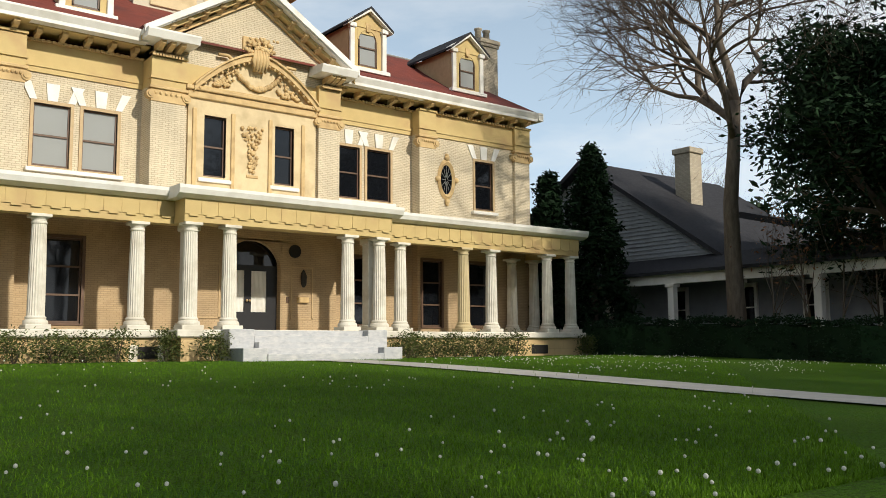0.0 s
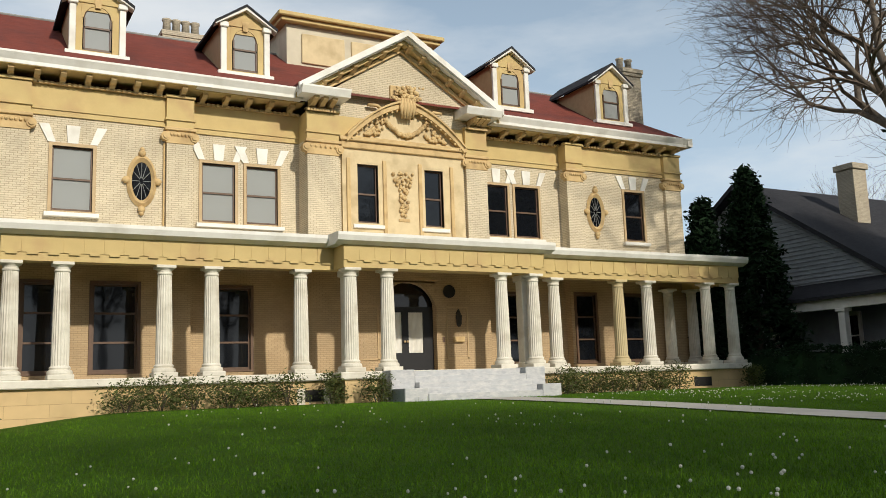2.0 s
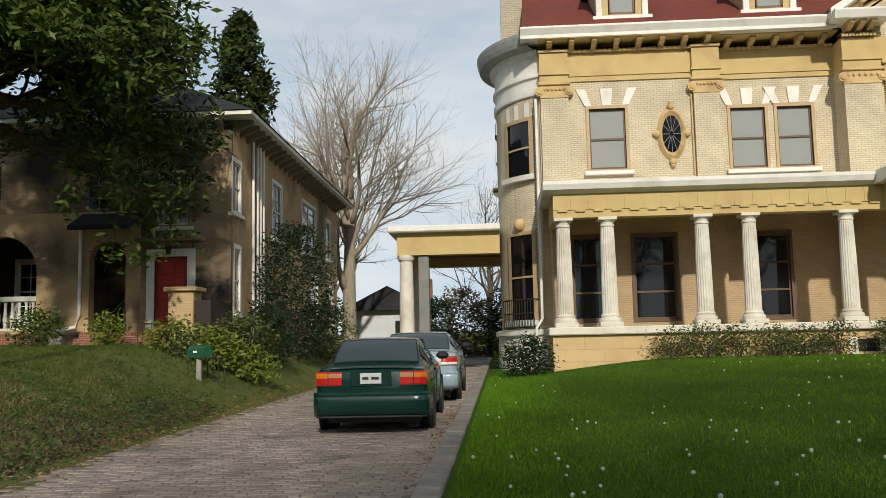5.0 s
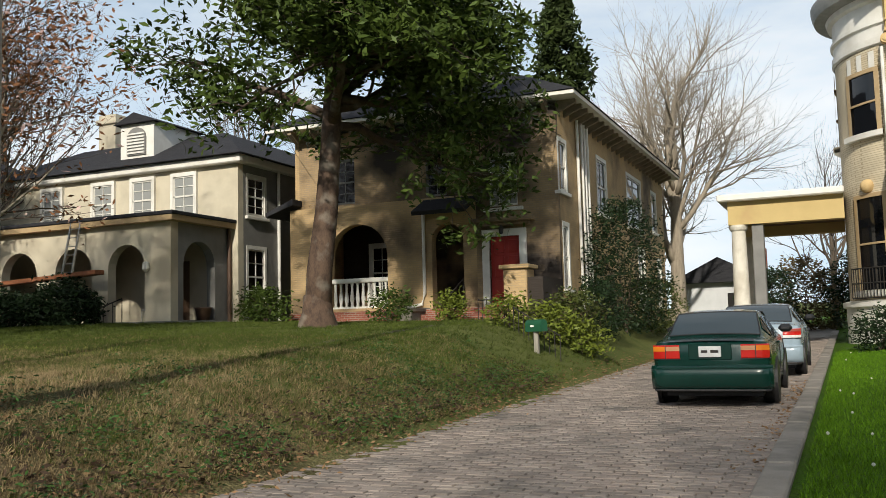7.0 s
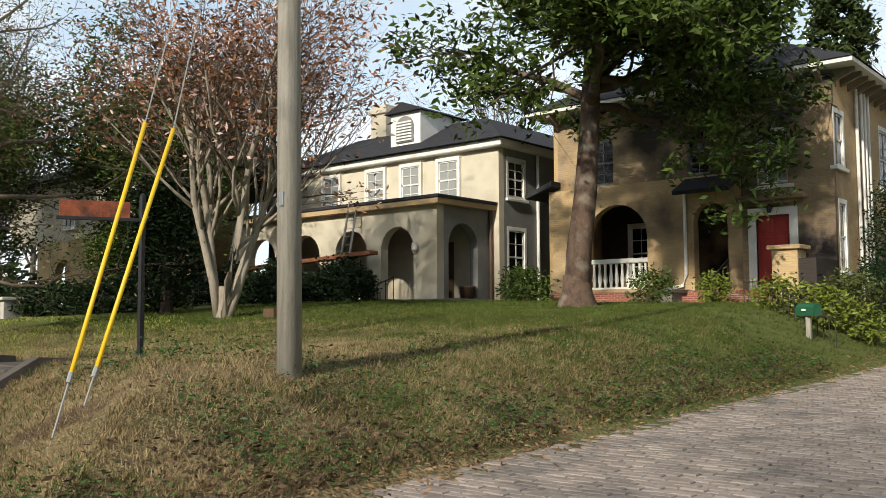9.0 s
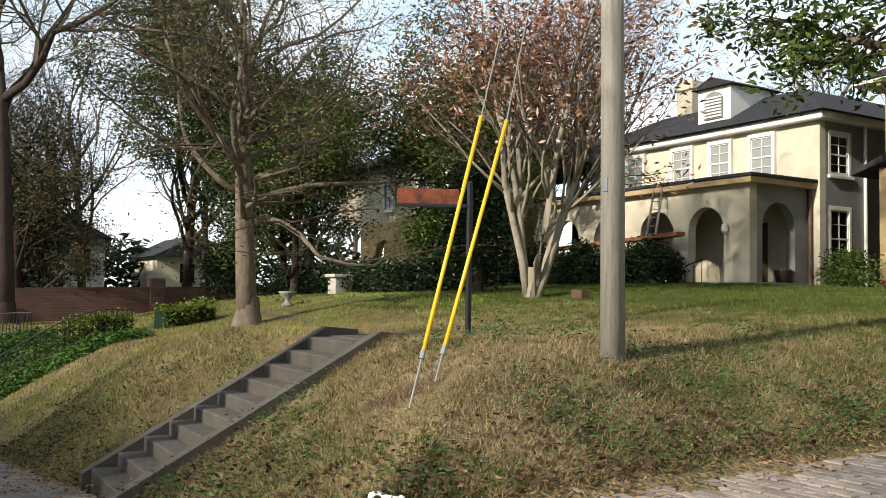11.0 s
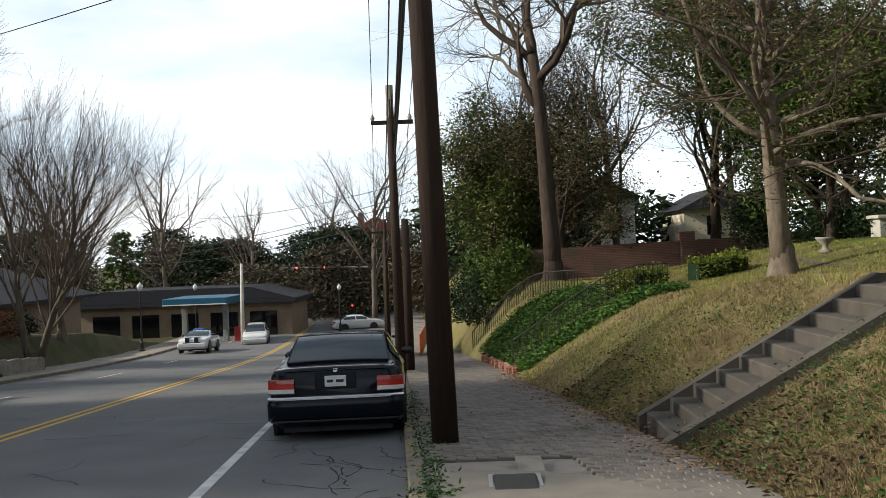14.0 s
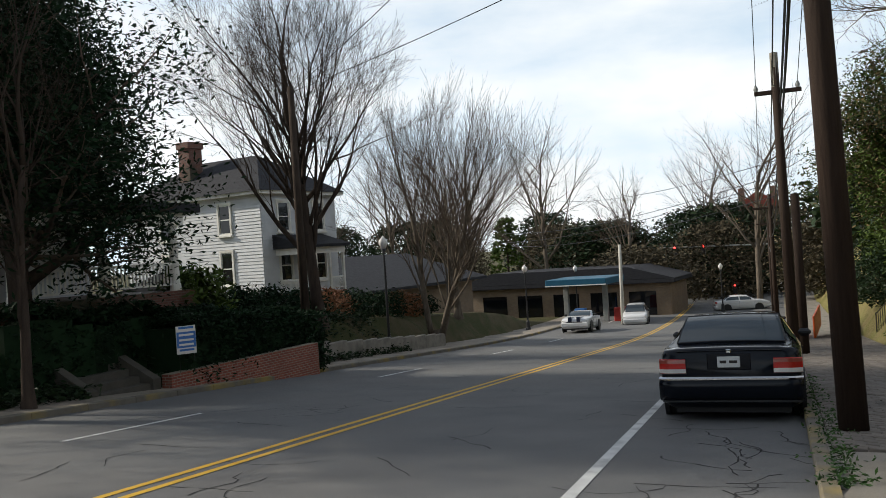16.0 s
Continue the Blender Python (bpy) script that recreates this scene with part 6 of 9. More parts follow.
for y in (-23.8, -20.5):
    part("post", MB().bbox(-73.2, -72.8, y - 0.2, y + 0.2, -5.6, -1.9, 0.02), M_grey_metal, gsn)
    part("pump", MB().bbox(-73.4, -72.7, y + 0.7, y + 1.6, -5.6, -3.9, 0.05), M_blue if y < -22 else M_red, gsn)
part("wall", MB().box(-88, -80, -36, -16.5, -6, -2.4), M_dimbrick, gsn)
part("roof", MB().bbox(-88.5, -79.3, -36.5, -16, -2.4, -2.0, 0.05).prism([(-36.5, -2.0), (-33, -0.9), (-20, -0.9), (-16, -2.0)], "x", -88.5, -79.3), M_slate, gsn)
for y in (-33, -29.5, -26, -22.5, -19):
    part("shop_window", MB().box(-80, -79.95, y - 1.2, y + 1.2, -5.2, -3.1), M_glass, gsn)
lr = thing("long_building", "long low building with a dark pitched roof", "building", at=(0, 0, 0))
part("wall", MB().box(-70, -42, -44, -31, -4, -0.6), M_dimbrick, lr)
part("roof", MB().prism([(-45, -0.7), (-37.5, 1.6), (-30, -0.7), (-30, -0.9), (-45, -0.9)], "x", -71, -41), M_slate, lr)
part("cupola", MB().bbox(-50, -49, -38, -37, 1.3, 2.2, 0.02).prism([(-50.2, 2.2), (-49.5, 2.7), (-48.8, 2.2)], "y", -38.2, -36.8), M_white, lr)

# far houses
fh = thing("hill_house", "distant tan gabled house on the hill", "house", at=(0, 0, 0))
part("wall", MB().box(-168, -160, -21, -12, -6, 5), M_tan, fh)
part("roof", MB().prism([(-21.6, 5), (-16.5, 8.2), (-11.4, 5)], "x", -169, -159), M_roof, fh)
part("chimney", MB().box(-163, -162, -14.6, -13.6, 5, 9), M_wallbrick, fh)
part("chimney", MB().box(-163, -162, -19.8, -18.8, 5, 9), M_wallbrick, fh)
for y in (-21, -18, -15):
    part("window", MB().bbox(-160.02, -159.9, y - 0.6, y + 0.6, 2, 3.8, 0.05), M_glass, fh)
bg = thing("back_house", "pale house glimpsed between the trees", "house", at=(0, 0, 0))
part("wall", MB().box(-62, -55, 4.6, 9.2, 0, 4.4), M_siding, bg)
part("roof", MB().prism([(4.2, 4.3), (6.9, 5.7), (9.6, 4.3)], "x", -63, -54.5), M_slate, bg)
for y in (5.8, 8.0):
    part("window", MB().bbox(-55.02, -54.93, y - 0.4, y + 0.4, 2.2, 3.7, 0.03), M_glass, bg)
bg = thing("back_house", "cream house glimpsed low between the trees", "house", at=(0, 0, 0))
part("wall", MB().box(-64, -57, 12.6, 17.5, 0, 3.6), M_cream_stucco, bg)
part("roof", MB().prism([(12.2, 3.5), (15, 4.9), (17.9, 3.5)], "x", -65, -56.5), M_slate, bg)
part("window", MB().bbox(-57.02, -56.93, 14, 14.9, 1.9, 3.1, 0.03), M_glass, bg)
gr = thing("garage", "white clapboard outbuilding beyond the alley", "shed", at=(0, 0, 0))
part("wall", MB().box(-9.5, -5.2, 52, 58, 0.8, 3.9), M_siding, gr)
part("roof", MB().prism([(-10.1, 3.8), (-7.3, 5.2), (-4.6, 3.8)], "y", 51.5, 58.5), M_slate, gr)
part("door", MB().bbox(-6.9, -5.5, 51.95, 52.0, 1.0, 3.2, 0.02), M_dark, gr)
for x in (-6.6, -5.6):
    part("chimney", MB().bbox(x - 0.25, x + 0.25, 60, 60.5, 4, 6.2, 0.03), M_redbrick, gr)


# ---- parked cars ----
def paint(name, col):
    return mat(name, col, tuple(c * 0.85 for c in col), rough=0.22, scale=1.0, fine=8, bump=0.0, coat=0.35, spec=0.4)


M_green, M_silver, M_navy, M_whitecar = paint("dark_green_paint", (0.004, 0.034, 0.026)), paint("pale_blue_paint", (0.30, 0.38, 0.44)), mat("black_blue_paint", (0.006, 0.008, 0.013), (0.005, 0.007, 0.011), rough=0.12, scale=1.0, fine=8, bump=0.0, spec=0.22), paint("white_car_paint", (0.7, 0.7, 0.7))
M_tyre = mat("tyre_rubber", (0.02, 0.02, 0.02), rough=0.85)
M_rim = mat("alloy_rim", (0.5, 0.5, 0.5), rough=0.3, metal=0.9)
M_lamp = mat("red_lamp", (0.55, 0.02, 0.015), (0.42, 0.015, 0.01), rough=0.15, bump=0, coat=0.6)
M_amber = mat("amber_lamp", (0.75, 0.22, 0.02), rough=0.15, bump=0, coat=0.6)
M_amberdim = mat("pale_amber_lamp", (0.55, 0.30, 0.16), rough=0.15, bump=0, coat=0.6)
M_lampdim = mat("dusky_red_lamp", (0.34, 0.07, 0.05), rough=0.15, bump=0, coat=0.6)
M_clear = mat("clear_lamp", (0.75, 0.72, 0.68), rough=0.15, bump=0, coat=0.6)
M_carglass = glass_mat("car_glass", (0.045, 0.06, 0.07), 0.03)
M_chrome = mat("chrome", (0.7, 0.7, 0.7), rough=0.12, metal=1.0, bump=0)
M_plastic = mat("black_plastic", (0.02, 0.02, 0.022), rough=0.5)
M_plate = mat("number_plate", (0.72, 0.73, 0.72), rough=0.4, bump=0)


def glide(keys, y):
    """Smooth interpolation without overshoot through rows (y, values...), each value by itself."""
    n = len(keys)
    i = 0
    while i < n - 2 and y > keys[i + 1][0]:
        i += 1
    y0, y1 = keys[i][0], keys[i + 1][0]
    u, h = min(1.0, max(0.0, (y - y0) / (y1 - y0))), y1 - y0
    out = []
    for k in range(1, len(keys[0])):
        def slope(j):
            return (keys[j + 1][k] - keys[j][k]) / (keys[j + 1][0] - keys[j][0])

        def tangent(j):
            if j == 0 or j == n - 1:
                return slope(min(j, n - 2))
            p, q = slope(j - 1), slope(j)
            return 0.0 if p * q <= 0 else 2 * p * q / (p + q)
        p0, p1, m0, m1 = keys[i][k], keys[i + 1][k], tangent(i) * h, tangent(i + 1) * h
        out.append((2 * u ** 3 - 3 * u * u + 1) * p0 + (u ** 3 - 2 * u * u + u) * m0 + (3 * u * u - 2 * u ** 3) * p1 + (u ** 3 - u * u) * m1)
    return out


def car(label, m, L, W, H, body_mat, spec, group="parked cars"):
    """A saloon. Local axes: x across, y forwards from the rear bumper, z up.
    spec gives the shape of the deck and of the cabin."""
    c = thing("car", label, "car", group, at=m)
    hw = W / 2
    deck, bonnet, bump_z = spec["deck"], spec["bonnet"], spec["bump"]
    y0, y1, y2, y3 = spec["cabin"]
    up = H - deck
    # along the length: y, half width, underside, belt line, top line, half width of the top
    keys = [(0.0, 0.82, 0.36, deck - 0.12, deck - 0.07, 0.74), (0.05, 0.92, 0.30, deck - 0.06, deck - 0.015, 0.78), (0.14, 0.965, 0.25, deck - 0.035, deck + 0.005, 0.80), (y0 - 0.06, 0.99, 0.21, deck - 0.015, deck + 0.03, 0.80),
            (y0 * 0.55 + y1 * 0.45, 1.0, 0.2, deck - 0.01, deck + up * 0.55, 0.75), (y1, 1.0, 0.2, deck - 0.01, H - 0.035, 0.70), ((y1 + y2) / 2, 1.0, 0.2, deck - 0.02, H, 0.70), (y2, 1.0, 0.2, deck - 0.03, H - 0.04, 0.70),
            ((y2 + y3) / 2, 1.0, 0.2, deck - 0.03, deck + up * 0.5, 0.76), (y3, 1.0, 0.2, bonnet + 0.02, bonnet + 0.07, 0.80), (L * 0.9, 0.97, 0.22, bonnet - 0.08, bonnet - 0.03, 0.78), (L - 0.09, 0.91, 0.26, bonnet - 0.2, bonnet - 0.15, 0.72), (L, 0.79, 0.34, bonnet - 0.3, bonnet - 0.25, 0.62)]

    def section(y):
        k, zb, belt, top, rk = glide(keys, y)
        w, R = hw * k, hw * rk
        t = min(1.0, max(0.0, (top - belt) / 0.3))
        return [(0, zb), (w * 0.84, zb), (w * 0.96, zb + 0.07), (w * 0.995, zb * 0.55 + belt * 0.45), (w, zb * 0.3 + belt * 0.7), (w * 0.985, belt - 0.07), (w * 0.945, belt), (R, top - 0.02 - 0.05 * t), (R * 0.9, top - 0.012 - 0.01 * t), (R * 0.5, top - 0.003), (0, top)]
    ys = sorted({round(y, 4) for y in [k[0] for k in keys] + [0.02, 0.09] + [L * i / 44 for i in range(45)]})
    mb = MB()
    for y in ys:
        half = section(y)
        mb.v += [(-x, y, z) for x, z in half] + [(x, y, z) for x, z in half[-2:0:-1]]
    n = 20
    for r in range(len(ys) - 1):
        for k in range(n):
            j = (k + 1) % n
            mb.f.append((r * n + k, r * n + j, (r + 1) * n + j, (r + 1) * n + k))
    mb.f += [tuple(range(n)), tuple(range((len(ys) - 1) * n, len(ys) * n))[::-1]]
    part("body", mb, body_mat, c, smooth=True)

    def across_pane(name, a, b2, inset):
        """Glass over the sloping rear or front of the cabin, from y = a to b2."""
        g2, rows, cols = MB(), 6, 8
        for i in range(rows + 1):
            y = a + (b2 - a) * i / rows
            top, rim = section(y)[-1][1], section(y)[7][0]
            e = 0.03
            sl = (section(y + e)[-1][1] - section(y - e)[-1][1]) / (2 * e)
            q = 0.014 / math.hypot(1, sl)
            for k in range(cols + 1):
                f = -1 + 2 * k / cols
                g2.v.append((f * rim * inset, y - sl * q, top - 0.022 * f * f + q))
        g2.f = [(i * (cols + 1) + k, i * (cols + 1) + k + 1, (i + 1) * (cols + 1) + k + 1, (i + 1) * (cols + 1) + k) for i in range(rows) for k in range(cols)]
        rim_mb = MB()
        edge = [g2.v[k] for k in range(cols + 1)] + [g2.v[i * (cols + 1) + cols] for i in range(1, rows + 1)] + [g2.v[rows * (cols + 1) + k] for k in range(cols - 1, -1, -1)] + [g2.v[i * (cols + 1)] for i in range(rows - 1, -1, -1)]
        w2 = part(name, g2, M_carglass, c, smooth=True, turn=False)
        part("seal", rim_mb.tube(edge, 0.012, 5), M_plastic, w2)

    def side_pane(s, a, b2):
        g2, rows = MB(), 6
        for i in range(rows + 1):
            y = a + (b2 - a) * i / rows
            p, q = section(y)[6], section(y)[7]
            for v in (0.13, 0.5, 0.9):
                g2.v.append((s * (p[0] + (q[0] - p[0]) * v + 0.012), y, p[1] + (q[1] - p[1]) * v + 0.004))
        g2.f = [(i * 3 + k, i * 3 + k + 1, i * 3 + k + 4, i * 3 + k + 3) for i in range(rows) for k in range(2)]
        part("side_window", g2, M_carglass, c, smooth=True, turn=False)
    across_pane("rear_window", y0 + 0.02, y1 - 0.04, 0.97)
    across_pane("windscreen", y2 + 0.04, y3 - 0.06, 0.97)
    ym = (y1 + y2) / 2 + 0.05
    for s in (-1, 1):
        side_pane(s, y0 * 0.6 + y1 * 0.4, ym - 0.05)
        side_pane(s, ym + 0.05, y2 * 0.55 + y3 * 0.45)
        for y in (ym, y3 - 0.15):
            h = [section(y)[k] for k in (2, 3, 4, 5)]
            part("door_seam", MB().tube([(s * (p[0] + 0.002), y, p[1]) for p in h], 0.006, 4), M_plastic, c)
        hy = ym - 0.28
        p = section(hy)[5]
        part("door_handle", MB().bbox(min(s * p[0], s * (p[0] + 0.03)), max(s * p[0], s * (p[0] + 0.03)), hy - 0.1, hy + 0.1, p[1] - 0.03, p[1], 0.008), body_mat, c)

    def bow(x):
        """How far the tail curves forwards towards its corners."""
        u = max(0.0, abs(x) / hw - 0.80)
        return 2.6 * u * u

    def sweep(x0, x1, prof, steps=14):
        """A bar across the car with the section prof of (y, z), following the curve of the tail."""
        q, k = MB(), len(prof)
        for i in range(steps + 1):
            x = x0 + (x1 - x0) * i / steps
            q.v += [(x, y + bow(x), z) for y, z in prof]
        q.f = [(i * k + j, i * k + (j + 1) % k, (i + 1) * k + (j + 1) % k, (i + 1) * k + j) for i in range(steps) for j in range(k)]
        q.f += [tuple(range(k - 1, -1, -1)), tuple(range(steps * k, steps * k + k))]
        return q
    # bumpers
    part("bumper", sweep(-hw * 0.99, hw * 0.99, [(0.12, bump_z + 0.05), (-0.06, bump_z + 0.055), (-0.10, bump_z + 0.03), (-0.11, bump_z - 0.08), (-0.09, bump_z - 0.2), (-0.04, bump_z - 0.28), (0.12, bump_z - 0.3)], 24), body_mat, c, smooth=True)
    part("bumper_strip", sweep(-hw * 0.985, hw * 0.985, [(0.0, bump_z + 0.062), (-0.085, bump_z + 0.062), (-0.112, bump_z + 0.04), (-0.112, bump_z + 0.02), (0.0, bump_z + 0.02)], 20), spec.get("strip", M_plastic), c)
    part("bumper_lip", sweep(-hw * 0.95, hw * 0.95, [(0.0, bump_z - 0.29), (-0.05, bump_z - 0.275), (-0.052, bump_z - 0.295), (0.0, bump_z - 0.31)], 20), M_plastic, c)
    part("bumper", MB().bbox(-hw * 0.93, hw * 0.93, L - 0.25, L + 0.08, bump_z - 0.2, bump_z + 0.08, 0.05), body_mat, c)
    part("underbody", MB().box(-hw * 0.8, hw * 0.8, 0.3, L - 0.3, 0.16, 0.3), M_plastic, c)
    # lamps
    zl, zh = spec["lamp"]
    for s in (-1, 1):
        x0, x1 = s * hw * spec["lampx"][0], s * hw * spec["lampx"][1]
        a, b3 = min(x0, x1), max(x0, x1)
        zm = zl + (zh - zl) * 0.42
        lm = part("tail_lamp", sweep(a, b3, [(0.1, zl), (-0.012, zl), (-0.02, zl + 0.015), (-0.02, zh - 0.015), (-0.005, zh), (0.1, zh)], 8), M_lamp, c)
        part("lamp_trim", sweep(a - 0.01, b3 + 0.01, [(0.05, zl - 0.012), (-0.012, zl - 0.012), (-0.012, zl), (0.05, zl)], 8), M_plastic, lm)
        inner, outer = (a, b3) if s > 0 else (b3, a)
        mid = inner + (outer - inner) * 0.52
        if spec.get("amber"):
            part("indicator", sweep(min(mid, outer), max(mid, outer), [(0.0, zm + 0.025), (-0.026, zm + 0.025), (-0.026, zh - 0.02), (0.0, zh - 0.012)], 6), M_amber, lm)
            part("reversing_lamp", sweep(min(inner, mid), max(inner, mid), [(0.0, zm + 0.03), (-0.026, zm + 0.03), (-0.026, zh - 0.022), (0.0, zh - 0.015)], 6), M_amberdim, lm)
            part("lamp_rib", sweep(mid - 0.006, mid + 0.006, [(0.0, zl), (-0.028, zl), (-0.028, zh - 0.01), (0.0, zh)], 2), M_plastic, lm)
        else:
            part("reversing_lamp", sweep(a, b3, [(0.0, zl), (-0.026, zl + 0.004), (-0.026, zl + (zh - zl) * 0.3), (0.0, zl + (zh - zl) * 0.32)], 6), M_clear, lm)
            part("indicator", sweep(a, b3, [(0.0, zh - (zh - zl) * 0.3), (-0.026, zh - (zh - zl) * 0.3), (-0.024, zh - 0.012), (0.0, zh - 0.004)], 6), M_lampdim, lm)
        part("head_lamp", MB().bbox(a, b3, L - 0.16, L - 0.06, bonnet - 0.32, bonnet - 0.18, 0.02), M_clear, c)
        part("mirror", MB().bbox(s * hw * 0.97 - 0.02 if s > 0 else s * hw * 0.97 - 0.2, s * hw * 0.97 + 0.2 if s > 0 else s * hw * 0.97 + 0.02, y3 - 0.62, y3 - 0.5, deck + 0.02, deck + 0.15, 0.05), M_plastic, c)
    pz = spec["plate"]
    pt = part("number_plate", MB().bbox(-0.155, 0.155, -0.045 + spec.get("plate_y", 0), 0.03, pz, pz + 0.155, 0.006), M_plate, c)
    part("print_bar", MB().box(-0.12, -0.03, -0.05 + spec.get("plate_y", 0), -0.044 + spec.get("plate_y", 0), pz + 0.06, pz + 0.1).box(0.01, 0.12, -0.05 + spec.get("plate_y", 0), -0.044 + spec.get("plate_y", 0), pz + 0.06, pz + 0.1), M_iron, pt)
    part("plate_recess", MB().bbox(-0.3, 0.3, -0.012, 0.05, pz - 0.04, pz + 0.2, 0.01), body_mat, c)
    part("badge", MB().bbox(-0.035, 0.035, -0.005, 0.06, deck - 0.09, deck - 0.03, 0.01), M_chrome, c)
    part("boot_seam", MB().box(-hw * 0.72, hw * 0.72, -0.006, 0.06, pz + 0.235, pz + 0.243), M_plastic, c)
    # wheels
    for s in (-1, 1):
        for y in (spec["axles"]):
            x = s * (hw - 0.11)
            R = spec.get("tyre", 0.3)
            t = part("tyre", MB().lathe([(R * 0.62, -0.1), (R * 0.95, -0.1), (R, -0.07), (R, 0.07), (R * 0.95, 0.1), (R * 0.62, 0.1)], 28).move(Matrix.Translation((x, y, R)) @ Matrix.Rotation(radians(90), 4, "Y")), M_tyre, c)
            part("rim", MB().lathe([(R * 0.64, -0.085), (R * 0.6, -0.06), (0.06, -0.05), (0.06, 0.05), (R * 0.6, 0.06), (R * 0.64, 0.085)], 20).move(Matrix.Translation((x, y, R)) @ Matrix.Rotation(radians(90), 4, "Y")), M_rim, t)
            part("wheel_arch", MB().lathe([(R * 1.22, -0.04), (R * 1.22, 0.02)], 24).move(Matrix.Translation((s * (hw * 0.992), y, R + 0.03)) @ Matrix.Rotation(radians(90), 4, "Y")), M_plastic, c)
    return c


car("dark green saloon parked on the brick alley", pose(-2.66, 13.15, 0.27, 1.17, 0, 1.0), 4.45, 1.70, 1.40, M_green,
    dict(deck=0.98, bonnet=0.9, sill=0.3, bump=0.56, cabin=(0.62, 1.2, 2.45, 3.25), lamp=(0.72, 0.915), lampx=(0.50, 0.95), amber=True, plate=0.74, axles=(0.95, 3.55), strip=M_green))
car("pale blue saloon parked ahead on the alley", pose(-2.58, 18.9, 0.39, 1.17, 0, 0.5), 4.8, 1.82, 1.47, M_silver,
    dict(deck=1.05, bonnet=0.95, sill=0.3, bump=0.58, cabin=(0.55, 1.3, 2.7, 3.6), lamp=(0.78, 0.96), lampx=(0.6, 0.97), plate=0.72, axles=(1.0, 3.75), strip=M_silver, tyre=0.32))
car("black saloon parked by the kerb", pose(-13.6, -3.08, road_z(-14.45) + 0.01, -4.4, 0, 93.8), 5.2, 2.0, 1.60, M_navy,
    dict(deck=1.12, bonnet=1.02, sill=0.3, bump=0.64, cabin=(0.62, 1.45, 2.95, 3.95), lamp=(0.75, 0.955), lampx=(0.60, 0.985), plate=0.83, axles=(1.15, 4.2), strip=M_chrome, tyre=0.33))
M_stripe = paint("dark_stripe", (0.02, 0.03, 0.06))
mu = car("white sports car with dark stripes at the far kerb", pose(-61.3, -18.75, road_z(-61.3) + 0.01, 3.7, 0, -85), 4.7, 1.88, 1.38, M_whitecar,
         dict(deck=1.0, bonnet=0.95, sill=0.3, bump=0.55, cabin=(0.75, 1.5, 2.3, 3.1), lamp=(0.75, 0.92), lampx=(0.5, 0.9), plate=0.72, axles=(1.0, 3.7), strip=M_plastic, tyre=0.33), "cars down the street")
for x in (-0.28, 0.28):
    part("stripe", MB().bbox(x - 0.12, x + 0.12, 3.2, 4.72, 0.62, 0.985, 0.01), M_stripe, mu)
part("grille", MB().bbox(-0.55, 0.55, 4.6, 4.74, 0.45, 0.68, 0.02), M_plastic, mu)
car("dark saloon further along the kerb", pose(-40.5, -5.35, road_z(-42) + 0.02, -4.0, 0, 94.5), 4.8, 1.8, 1.45, M_navy,
    dict(deck=1.0, bonnet=0.95, sill=0.3, bump=0.56, cabin=(0.7, 1.3, 2.7, 3.5), lamp=(0.75, 0.92), lampx=(0.6, 0.96), plate=0.72, axles=(1.0, 3.8), strip=M_chrome, tyre=0.32), "cars down the street")
car("white saloon crossing point far down the street", pose(-84, -13.5, -5.45, 0, 0, 15), 4.7, 1.8, 1.42, M_whitecar,
    dict(deck=1.0, bonnet=0.95, sill=0.3, bump=0.56, cabin=(0.7, 1.3, 2.7, 3.5), lamp=(0.75, 0.92), lampx=(0.6, 0.96), plate=0.72, axles=(1.0, 3.7), strip=M_plastic), "cars down the street")
car("white estate parked at the filling station", pose(-71.5, -17.6, -5.0, 0, 0, -80), 4.9, 1.85, 1.6, M_whitecar,
    dict(deck=1.05, bonnet=1.0, sill=0.3, bump=0.58, cabin=(0.3, 0.6, 2.9, 3.7), lamp=(0.8, 1.0), lampx=(0.7, 0.96), plate=0.75, axles=(1.0, 3.8), strip=M_plastic), "cars down the street")


